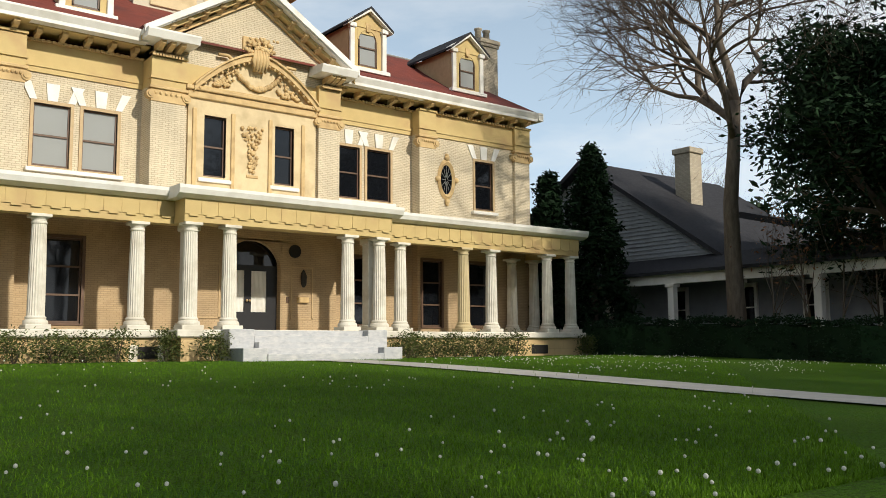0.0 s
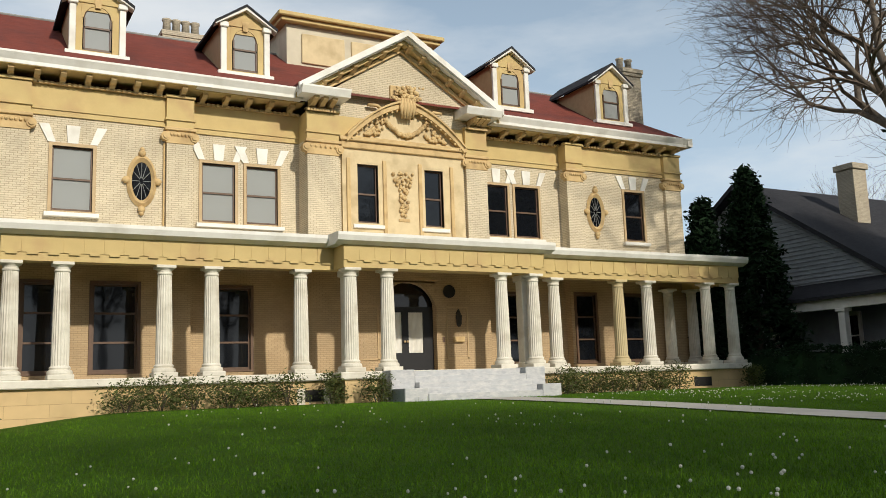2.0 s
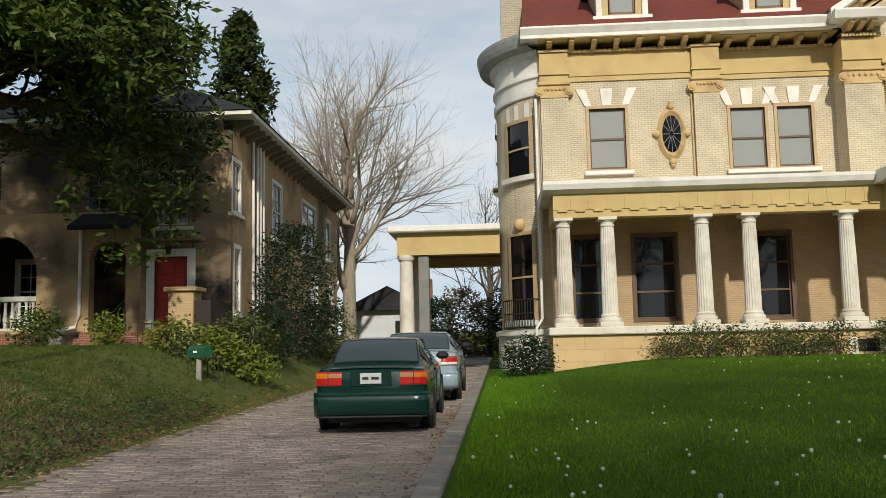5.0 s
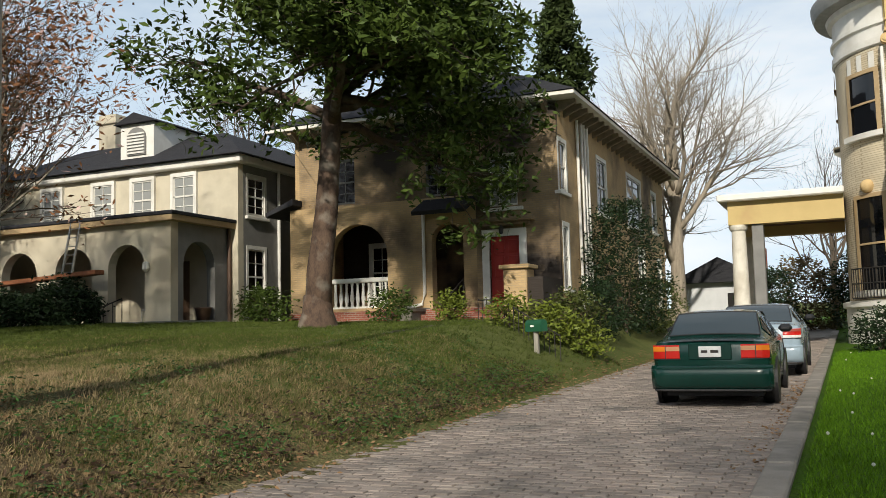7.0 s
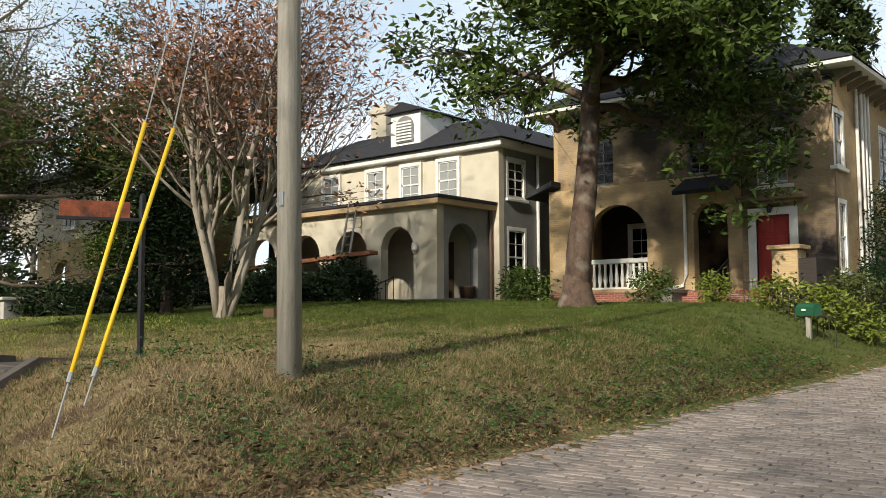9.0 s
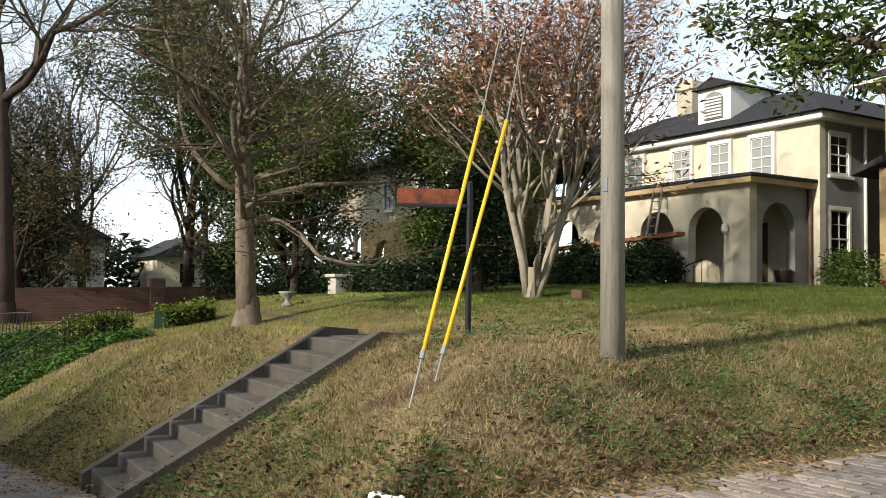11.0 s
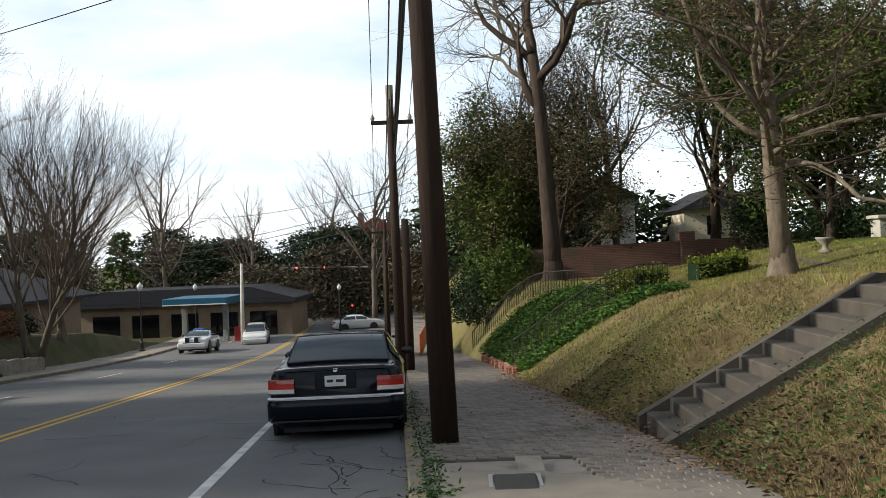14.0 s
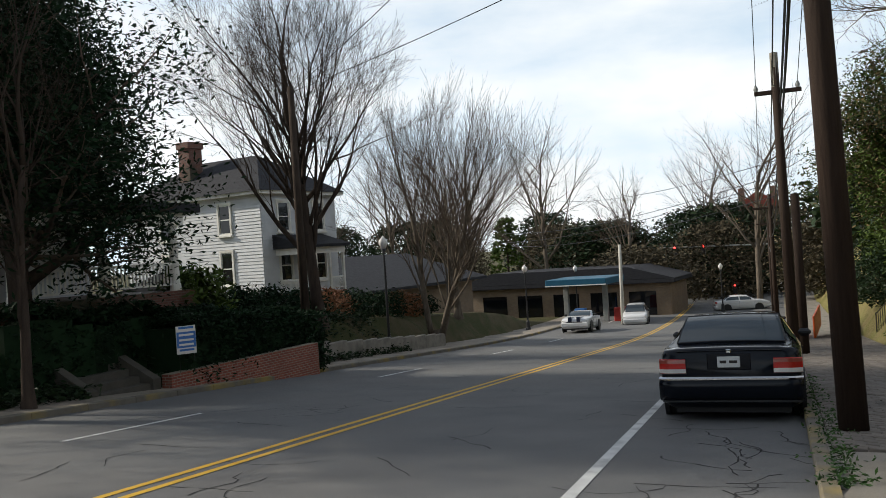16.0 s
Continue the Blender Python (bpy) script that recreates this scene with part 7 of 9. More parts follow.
# ---- trees and shrubs ----
def grow(rng, base, height, r0, stems=1, limbs=9, spread=0.6, levels=4, kids=3, droop=0.0, wiggle=0.12, lean=(0, 0), shrink=0.66, twig_len=1.0, start=0.35, thin=1.0):
    """Branches of a tree as (points, radii, level), and the tips."""
    out, tips = [], []

    def branch(p, d, length, r, lev):
        n = 5 if lev < 2 else 4 if lev < 3 else 3
        pts, rad = [p.copy()], [r]
        q, v = p.copy(), d.copy()
        for i in range(n):
            wg = wiggle if lev else (0.03 if stems == 1 else 0.07)
            v = (v + Vector((rng.gauss(0, wg), rng.gauss(0, wg), rng.gauss(0, wg) + (0.06 - droop)))).normalized()
            q = q + v * (length / n)
            pts.append(q.copy())
            rad.append(max(0.0035, r * (1 - (0.62 if lev else 0.45) * (i + 1) / n)))
        out.append((pts, rad, lev))
        if lev >= levels:
            tips.append((pts[-1], v))
            tips.append((pts[-2], v))
            return
        k = (limbs if lev == 0 else kids + rng.randint(0, 1))
        for j in range(k):
            u = start + (1 - start) * (j + rng.random()) / k if lev == 0 else 0.25 + 0.75 * (j + rng.random()) / k
            i = min(n - 1, int(u * n))
            f = u * n - i
            s = pts[i].lerp(pts[i + 1], min(1, f))
            a = (pts[i + 1] - pts[i]).normalized()
            az = rng.random() * 2 * math.pi
            side = Vector((math.cos(az), math.sin(az), 0))
            side = (side - a * side.dot(a)).normalized()
            sp = spread * rng.uniform(0.7, 1.35)
            nd = (a * math.cos(sp) + side * math.sin(sp)).normalized()
            branch(s, nd, length * shrink * rng.uniform(0.7, 1.1) * (1.15 - 0.35 * u if lev == 0 else 1) * (twig_len if lev + 1 == levels else 1), max(0.004, rad[i] * thin * rng.uniform(0.45, 0.65)), lev + 1)
        branch(pts[-1], v, length * shrink * 0.8, rad[-1] * 0.95, lev + 1)

    for s in range(stems):
        a = 2 * math.pi * s / stems + rng.random()
        tilt = 0.0 if stems == 1 else rng.uniform(0.22, 0.5)
        d = Vector((math.cos(a) * math.sin(tilt) + lean[0], math.sin(a) * math.sin(tilt) + lean[1], math.cos(tilt))).normalized()
        s0 = shrink * 0.8
        first = height / sum(s0 ** k for k in range(levels + 1)) * 1.08
        branch(Vector(base) + Vector((math.cos(a), math.sin(a), 0)) * (r0 * 0.8 if stems > 1 else 0), d, first, r0 if stems == 1 else r0 * 0.7, 0)
    return out, tips


def leaf_cloud(mb, rng, c, n, rad, size, flat=0.6):
    """n leaves round c: small folded blades at any angle."""
    for _ in range(n):
        p = Vector((rng.gauss(0, rad), rng.gauss(0, rad), rng.gauss(0, rad * 0.8))) + c
        a = Vector((rng.gauss(0, 1), rng.gauss(0, 1), rng.gauss(0, flat))).normalized()
        b = a.cross(Vector((rng.gauss(0, 1), rng.gauss(0, 1), rng.gauss(0.6, 1)))).normalized()
        s = size * rng.uniform(0.7, 1.3)
        k = len(mb.v)
        mb.v += [tuple(p - a * s), tuple(p + b * s * 0.36), tuple(p + a * s), tuple(p - b * s * 0.36)]
        mb.f.append((k, k + 1, k + 2, k + 3))


def tree(label, base, height, r0, seed, bark=M_bark, leaf=None, leaves=0, lsize=0.1, lrad=0.35, twig=M_twig, group="", second=None, second_n=0, name="tree", flare=True, **kw):
    rng = random.Random(seed)
    z = ground_z(base[0], base[1]) - 0.1
    b = (base[0], base[1], z)
    branches, tips = grow(rng, b, height, r0, **kw)
    t = thing(name, label, "tree", group, at=(0, 0, 0))
    trunk, twigs = MB(), MB()
    for pts, rad, lev in branches:
        if lev == 0:
            trunk.tube(pts, rad, 12)
        elif lev <= 1:
            trunk.tube(pts, rad, 7)
        elif lev == 2:
            twigs.tube(pts, rad, 4)
        else:
            twigs.tube(pts, rad, 3)
    if flare:
        trunk.lathe([(r0 * 1.75, z - 0.2), (r0 * 1.45, z + 0.12), (r0 * 1.12, z + 0.45), (r0 * 0.97, z + 0.9)], 14, b[0], b[1], caps=False)
    part("trunk", trunk, bark, t, smooth=True, turn=False)
    part("branchwork", twigs, twig, t, turn=False)
    if leaf and leaves:
        mb = MB()
        per = max(1, leaves // max(1, len(tips)))
        for p, v in tips:
            leaf_cloud(mb, rng, p, per, lrad, lsize)
        part("crown", mb, leaf, t, turn=False)
    if second and second_n:
        mb = MB()
        per = max(1, second_n // max(1, len(tips)))
        for p, v in tips:
            if rng.random() < 0.7:
                leaf_cloud(mb, rng, p, per, lrad, lsize * 1.1)
        part("blossom", mb, second, t, turn=False)
    return t


def conifer(label, x, y, h, w, seed, leaf=M_leafced, n=9000, size=0.16, z=None, blunt=0.75):
    rng = random.Random(seed)
    z = ground_z(x, y) if z is None else z
    t = thing("conifer", label, "tree", at=(0, 0, 0))
    part("trunk", MB().tube([(x, y, z - 0.2), (x, y, z + h * 0.5), (x, y, z + h * 0.95)], [0.2, 0.12, 0.02], 8), M_barkd, t, turn=False)
    mb = MB()
    for _ in range(n // 14):
        u = rng.random() ** 0.8
        r = w * (1 - u) ** blunt * (0.55 + 0.45 * rng.random())
        a = rng.random() * 6.283
        k = 1 + 0.18 * math.sin(a * 3 + seed) + 0.12 * math.sin(u * 17 + a)
        leaf_cloud(mb, rng, Vector((x + r * k * math.cos(a), y + r * k * math.sin(a), z + 0.3 + u * (h - 0.4))), 14, 0.17, size)
    part("crown", mb, leaf, t, turn=False)
    return t


def shrub(label, x, y, r, h, seed, leaf=M_leafbush, n=1500, size=0.06, name="shrub", group="", z=None, rx=1.0, ry=1.0):
    rng = random.Random(seed)
    z = ground_z(x, y) if z is None else z
    t = thing(name, label, "shrub", group, at=(x, y, z))
    st = MB()
    for k in range(7):
        a = rng.random() * 6.283
        e = (r * rx * 0.7 * math.cos(a), r * ry * 0.7 * math.sin(a), h * rng.uniform(0.5, 0.9))
        st.tube([(0, 0, -0.1), (e[0] * 0.4, e[1] * 0.4, e[2] * 0.6), e], [0.02, 0.012, 0.005], 4)
    part("stem", st, M_twig, t, turn=False)
    mb = MB()
    for _ in range(n // 10):
        a, u, q = rng.random() * 6.283, rng.random(), rng.random() ** 0.4
        k = q * (1 + 0.22 * math.sin(a * 2 + seed) + 0.15 * math.sin(a * 5 + u * 6 + seed))
        rr = r * k * math.sqrt(max(0.05, 1 - (abs(u - 0.42) / 0.62) ** 2))
        leaf_cloud(mb, rng, Vector((rr * rx * math.cos(a), rr * ry * math.sin(a), 0.06 + u * h)), 10, 0.09 + size * 0.6, size)
    part("foliage", mb, leaf, t, turn=False)
    return t


# right of the mansion
tree("tall bare tree with a dark furrowed trunk beside the hedge", (31.4, 21.2), 24, 0.40, 3, bark=M_bark, limbs=5, spread=0.6, levels=5, kids=4, wiggle=0.28, shrink=0.78, start=0.8, twig_len=0.8, thin=1.2)
conifer("dark green conical cedar beside the porch", 31.2, 28.6, 9.6, 2.3, 1, n=15000)
conifer("dark green conical cedar beside the porch", 29.2, 29.5, 8.2, 1.6, 2, n=11000)
conifer("small dark cedar behind the porch", 28.8, 31.5, 6.0, 1.0, 5, n=5000)
for k, (x, y, h, s) in enumerate(((32.0, 14.2, 14, 11), (36.5, 11.5, 17, 12), (35.5, 8.0, 15, 13))):
    tree("large dark evergreen shading the clapboard house", (x, y), h, 0.45, s, bark=M_barkd, leaf=M_leafced, leaves=60000, lsize=0.15, lrad=0.5, limbs=20, spread=0.75, levels=3, kids=4, start=0.12, shrink=0.6, group="dark evergreens")
for k in range(6):
    tree("thin bare sapling among the shrubs", (31.2 + 0.5 * k, 19.5 - 1.1 * k), 6 + (k % 3), 0.05, 40 + k, leaf=M_leafred, leaves=160, lsize=0.08, limbs=6, spread=0.45, levels=3, kids=2, start=0.3, flare=False, group="thin saplings", name="sapling")


def hedge(label, x0, y0, x1, y1, w, h, seed, leaf, n, size=0.07, name="hedge"):
    rng = random.Random(seed)
    t = thing(name, label, "hedge", at=(0, 0, 0))
    core, mb = MB(), MB()
    L = math.hypot(x1 - x0, y1 - y0)
    ux, uy = (x1 - x0) / L, (y1 - y0) / L
    m = int(L / 0.6)
    for i in range(m):
        a, b = i / m, (i + 1) / m
        p, q = (x0 + (x1 - x0) * a, y0 + (y1 - y0) * a), (x0 + (x1 - x0) * b, y0 + (y1 - y0) * b)
        z = ground_z(*p)
        hh = h * (0.86 + 0.05 * math.sin(i * 1.3 + seed))
        o = w * 0.42
        core.add([(p[0] - uy * s * o, p[1] + ux * s * o, z + zz) for s in (-1, 1) for zz in (0, hh)] + [(q[0] - uy * s * o, q[1] + ux * s * o, z + zz) for s in (-1, 1) for zz in (0, hh)],
                 [(0, 1, 5, 4), (2, 6, 7, 3), (1, 3, 7, 5), (0, 2, 3, 1), (4, 5, 7, 6)])
    part("core", core, M_leafced, t, turn=False)
    for _ in range(n // 8):
        u, v = rng.random(), rng.uniform(-1, 1)
        top = rng.random() < 0.45
        x, y = x0 + (x1 - x0) * u, y0 + (y1 - y0) * u
        s = v if top else math.copysign(1, v)
        zz = h * (1.0 + 0.06 * math.sin(u * L * 2 + seed)) if top else h * rng.random()
        leaf_cloud(mb, rng, Vector((x - uy * s * w / 2, y + ux * s * w / 2, ground_z(x, y) + zz)), 8, 0.09, size)
    part("foliage", mb, leaf, t, turn=False)


hedge("dark clipped hedge along the lawn's edge", 28.9, 26.5, 30.3, 6.0, 1.6, 1.35, 3, M_leafced, 16000)
# shrubs along the porch base
rngs = random.Random(21)
for x, r in ((4.0, 0.6), (4.9, 0.65), (5.8, 0.55), (6.8, 0.6), (7.6, 0.65), (8.5, 0.5), (9.9, 0.42), (11.0, 0.45), (17.9, 0.55), (18.8, 0.6), (19.7, 0.6), (20.6, 0.55), (21.6, 0.6), (22.6, 0.5), (23.6, 0.42), (27.5, 0.35)):
    y = (YP if not 10 < x < 18 else YC) - 0.95
    shrub("leggy olive-green shrub at the porch base", x, y, r, 0.75 + rngs.uniform(-0.12, 0.12), int(x * 10), M_leafbush, 1100, 0.05, group="porch shrubs")
shrub("dark shrub at the corner of the round bay", -0.1, 25.6, 0.62, 0.95, 77, M_leafdk, 1700, 0.065)

# alley and buff house
tree("tall pale bare tree beyond the alley", (-8.4, 45), 15.5, 0.4, 8, bark=M_barkl, twig=M_barkl, stems=1, limbs=12, spread=0.6, levels=4, kids=5, wiggle=0.14, shrink=0.72, start=0.3, twig_len=0.8)
tree("bare tree behind the carriage porch", (-1.5, 58), 11, 0.2, 9, limbs=10, spread=0.6, levels=4, kids=3, start=0.3)
tree("bare tree behind the carriage porch", (2.5, 62), 12, 0.2, 10, limbs=10, spread=0.6, levels=4, kids=3, start=0.3)
for k in range(7):
    shrub("brown winter thicket at the end of the alley", -4.5 + k * 1.5, 50 + (k % 3) * 2, 1.7, 3.2 + 0.6 * (k % 2), 100 + k, M_brownvine if k % 3 else M_leafdk, 2600, 0.12, group="alley thicket")
conifer("tall conifer behind the buff house", -13.7, 44, 17.0, 2.8, 14, leaf=M_leafmagdk, n=17000, size=0.2, blunt=0.5)
tree("large evergreen magnolia with a mottled thick trunk", (-13.2, 19.5), 13.0, 0.36, 15, bark=M_barkmag, leaf=M_leafmag, leaves=50000, lsize=0.125, lrad=0.24, limbs=18, spread=1.0, levels=3, kids=5, wiggle=0.2, shrink=0.62, start=0.68, droop=0.03)
for x, y, r, h, lf, s in ((-8.2, 20.2, 0.55, 0.65, M_leafyel, 1), (-7.4, 20.5, 0.6, 0.75, M_leafyel, 2), (-6.7, 20.8, 0.55, 0.65, M_leafyel, 3), (-7.3, 22.5, 0.8, 1.1, M_leafbush, 4), (-7.2, 24.5, 0.9, 1.5, M_leafdk, 5), (-7.4, 28.8, 1.5, 4.2, M_leafdk, 6), (-7.2, 32, 1.2, 1.8, M_leafbush, 7), (-17.0, 22.6, 0.7, 0.9, M_leafmag, 8), (-12.1, 21.4, 0.5, 0.8, M_leafmag, 9), (-18.3, 24.2, 0.7, 1.0, M_leafmag, 10), (-11.3, 23.6, 0.5, 0.7, M_leafyel, 11)):
    shrub("yellow-green shrub by the brick steps" if lf == M_leafyel else "dark green shrub by the house wall", x, y, r, h, 200 + s, lf, int(1800 * r * max(1, h * 0.7)), 0.07)
for k in range(9):
    x = -22.8 - k * 1.0
    shrub("dark evergreen planting below the arcade", x, 20.9 + 0.3 * math.sin(k), 0.75, 0.95 + 0.5 * (k % 3 == 1), 230 + k, M_leafdk, 1800, 0.09, group="arcade planting")

# saucer magnolia on the lawn
tree("multi-stemmed magnolia with pink blossom and russet leaves", (-20.1, 13.5), 9.5, 0.16, 16, bark=M_barkl, leaf=M_leafred, leaves=11000, lsize=0.085, lrad=0.33, second=M_petal, second_n=5200, stems=6, limbs=7, spread=0.6, levels=3, kids=4, shrink=0.66, start=0.35, wiggle=0.13)
# lawn trees further left
tree("brown-green tree with a pale flared trunk on the lawn", (-25.3, 7.5), 13.0, 0.31, 17, bark=M_barkm, leaf=M_brownvine, leaves=15000, lsize=0.055, lrad=0.3, second=M_leafmag, second_n=6000, limbs=22, spread=1.0, levels=4, kids=4, start=0.36, shrink=0.58, thin=0.75, wiggle=0.22)
tree("huge bare oak with crooked pale limbs above the bank", (-35.6, 2.3), 20, 0.36, 18, bark=M_barkd, twig=M_bark, limbs=5, spread=0.6, levels=5, kids=4, wiggle=0.27, shrink=0.76, start=0.75, thin=1.15, twig_len=0.8)
tree("vine-hung evergreen mass behind the oak", (-39.0, 3.0), 9.0, 0.22, 19, bark=M_barkd, leaf=M_brownvine, leaves=30000, lsize=0.06, lrad=0.36, second=M_leafdk, second_n=34000, limbs=18, spread=0.8, levels=4, kids=4, start=0.1, shrink=0.55, thin=0.7)
tree("vine-hung evergreen mass behind the oak", (-42.0, 0.6), 8.6, 0.25, 20, bark=M_barkd, leaf=M_leafmag, leaves=30000, lsize=0.09, lrad=0.4, second=M_brownvine, second_n=12000, limbs=18, spread=0.85, levels=3, kids=5, start=0.1, shrink=0.52)
tree("tall leafy magnolia behind the brick wall", (-42.5, 10.5), 16, 0.24, 22, bark=M_barkd, leaf=M_leafmag, leaves=42000, lsize=0.11, lrad=0.42, limbs=20, spread=0.7, levels=3, kids=4, start=0.2, shrink=0.5)
for k, (x, y, h) in enumerate(((-44, 6.2, 14), (-48, 13, 15), (-40.5, 15.5, 14), (-46, 1.5, 13), (-31, 24, 16), (-37, 30, 17), (-27, 36, 15), (-52, 20, 16))):
    tree("slender bare tree behind the brick wall", (x, y), h, 0.2, 60 + k, limbs=10, spread=0.55, levels=4, kids=3, wiggle=0.14, start=0.3, group="bare trees behind the wall")
for x, y, h, n, lf in ((-33.6, 12.2, 9.5, 30000, M_leafmag), (-36.5, 12.9, 9.0, 30000, M_leafdk), (-29.5, 16.5, 3.6, 9000, M_leafmag), (-36.5, 10.6, 2.6, 6000, M_leafdk)):
    tree("dark leafy evergreen before the arched house", (x, y), h, 0.16, int(-x * 7), bark=M_barkd, leaf=lf, leaves=n, lsize=0.09, lrad=0.36, limbs=14, spread=0.8, levels=3, kids=4, start=0.1, shrink=0.55, group="evergreens before the arched house")
tree("tall broad-leaved evergreen overhanging the arched house", (-31.4, 17.6), 10.5, 0.24, 91, bark=M_barkd, leaf=M_leafmag, leaves=34000, lsize=0.1, lrad=0.38, limbs=16, spread=0.85, levels=3, kids=4, start=0.5, shrink=0.62, group="evergreens before the arched house")
conifer("ivy-clad column of foliage on the lawn", -24.1, 14.4, 4.0, 1.05, 33, leaf=M_leafdk, n=9000, size=0.09, blunt=0.18)
for k in range(10):
    shrub("low dark shrub before the arched house", -26.5 - k * 1.0, 15.5 - 0.35 * k, 0.8, 1.0, 260 + k, M_leafdk, 1300, 0.09, group="low dark shrubs")
hedge("clipped yellow-green hedge on the bank top", -27.3, 3.0, -27.1, 4.75, 0.7, 0.55, 8, M_leafyel, 3600, 0.05)
hedge("clipped yellow-green hedge on the bank top", -28.6, 5.9, -29.2, 7.6, 0.7, 0.6, 9, M_leafyel, 3000, 0.05)

for k, (x, y, r, h) in enumerate(((-38.5, 0.8, 1.2, 2.2), (-40.5, -0.2, 1.3, 2.0), (-42.5, 0.5, 1.4, 2.6), (-45.0, -0.6, 1.5, 2.4), (-47.5, 0.2, 1.6, 2.8), (-50.5, -0.8, 1.7, 2.6))):
    shrub("dark overgrown evergreen at the foot of the bank", x, y, r, h, 330 + k, M_leafdk if k % 2 else M_leafmag, 3600, 0.09, group="overgrown shrubs on the bank")

# across the street
tree("bare winter tree with a dark rounded crown", (-30.5, -20.8), 14.5, 0.25, 23, bark=M_barkd, twig=M_barkd, limbs=24, droop=0.0, spread=0.5, levels=5, kids=3, wiggle=0.12, shrink=0.66, start=0.3, thin=0.85)
tree("bare vase-shaped winter tree", (-41.8, -21.1), 13.2, 0.24, 24, bark=M_bark, stems=3, limbs=12, spread=0.36, levels=4, kids=4, wiggle=0.09, shrink=0.68, start=0.25, thin=0.8)
tree("bare vase-shaped winter tree", (-50, -23.5), 12, 0.2, 25, bark=M_bark, limbs=13, droop=0.02, spread=0.6, levels=4, kids=4, wiggle=0.1, shrink=0.62, start=0.28, thin=0.8)
tree("bare street tree before the dark evergreens", (-12.6, -15.9), 9, 0.11, 26, bark=M_barkd, twig=M_barkd, limbs=9, spread=0.6, levels=4, kids=3, start=0.3)
# the last one is added, mostly out of view, to shade the white house
for x, y, h in ((-14.5, -22.0, 12), (-11.0, -19.5, 11), (-18.0, -22.8, 8), (-16.5, -24.5, 13), (-14.6, -18.3, 9.5), (-27.0, -36.0, 14)):
    tree("large dark evergreen shading the veranda", (x, y), h, 0.3, int(h * 9), bark=M_barkd, leaf=M_leafced, leaves=40000, lsize=0.085, lrad=0.5, limbs=18, spread=1.05, levels=3, kids=4, start=0.38, shrink=0.6, group="evergreens across the street")
shrub("broad-leaved evergreen beside the white house", -20.9, -18.9, 1.25, 3.0, 301, M_leafmag, 5200, 0.12)
hedge("tall dark clipped hedge across the street", -17.6, -17.2, -24.6, -17.6, 1.7, 1.75, 5, M_leafced, 17000, 0.08)
hedge("dark overgrown hedge before the veranda", -13.4, -17.75, -20.2, -17.95, 0.7, 1.9, 6, M_leafced, 9000, 0.08)
for k in range(9):
    x = -26.5 - 2.4 * k
    shrub("rounded dark shrub above the retaining wall", x, far_y(x) - 4.4, 0.9, 1.1, 310 + k, M_leafced if k % 4 != 3 else M_leafred, 1500, 0.09, group="shrubs above the wall")

# wooded distance at the foot of the hill: far woods
def far_wood(name, label, spots, seed, leaf, n, size):
    rng = random.Random(seed)
    mb = MB()
    for x, y, r, h in spots:
        z = ground_z(x, y)
        for _ in range(n):
            a, u, q = rng.random() * 6.283, rng.random(), rng.random() ** 0.35
            rr = r * q * math.sqrt(max(0.03, 1 - (abs(u - 0.45) / 0.58) ** 2)) * (1 + 0.25 * math.sin(3 * a + x))
            leaf_cloud(mb, rng, Vector((x + rr * math.cos(a), y + rr * math.sin(a), z + h * u)), 5, size * 1.4, size)
    lone(name, mb, leaf, label, "woods", kind="stuff", turn=False)


rw = random.Random(50)
M_farbrown = leaf_mat("grey_brown_thicket", (0.115, 0.095, 0.06), (0.06, 0.05, 0.033), rough=0.8)
far_wood("far_woods", "dark mixed woods at the foot of the hill", [(-95 - rw.uniform(0, 50), -95 + 9.0 * k + rw.uniform(-3, 3), rw.uniform(5, 8), rw.uniform(8.5, 12.5)) for k in range(12)], 51, M_leafdk, 1500, 0.34)
far_wood("far_thicket", "brown winter thicket at the foot of the hill", [(-90 - rw.uniform(0, 40), -80 + 6.5 * k + rw.uniform(-3, 3), rw.uniform(4, 6), rw.uniform(6, 10)) for k in range(14)], 52, M_farbrown, 1300, 0.24)
far_wood("side_woods", "dark evergreen thicket below the bank", [(-46 - 6 * k, 3.5 + rw.uniform(-1, 1) - 0.5 * k, 3.2, 7 + rw.uniform(-1, 1)) for k in range(9)], 53, M_leafdk, 420, 0.28)
for k in range(9):
    tree("distant bare tree at the foot of the hill", (-88 - 7 * (k % 4), -70 + 7.5 * k), 15 + 3 * (k % 3), 0.3, 400 + k, limbs=10, spread=0.6, levels=4, kids=3, group="distant bare trees", flare=False)
conifer("distant pine at the foot of the hill", -100, -39, 10.5, 3.0, 71, leaf=M_leafmag, n=2600, size=0.3, blunt=0.4)
for k, (x, y) in enumerate(((-60, 24), (-66, 8), (-70, 32), (-56, 40), (-25, 62), (-14, 70), (60, 45), (70, 20))):
    tree("distant bare tree behind the houses", (x, y), 16, 0.28, 420 + k, limbs=10, spread=0.6, levels=4, kids=3, group="distant bare trees", flare=False)
far_wood("back_woods", "dark evergreen belt behind the lawns", [(-58, 2, 5, 4.5), (-64, 11, 5, 4), (-62, 24, 5, 4.5), (-54, 34, 5, 5), (-46, 44, 5, 6), (55, 30, 7, 12), (52, 12, 7, 13), (50, 2, 7, 12)], 54, M_leafdk, 300, 0.4)

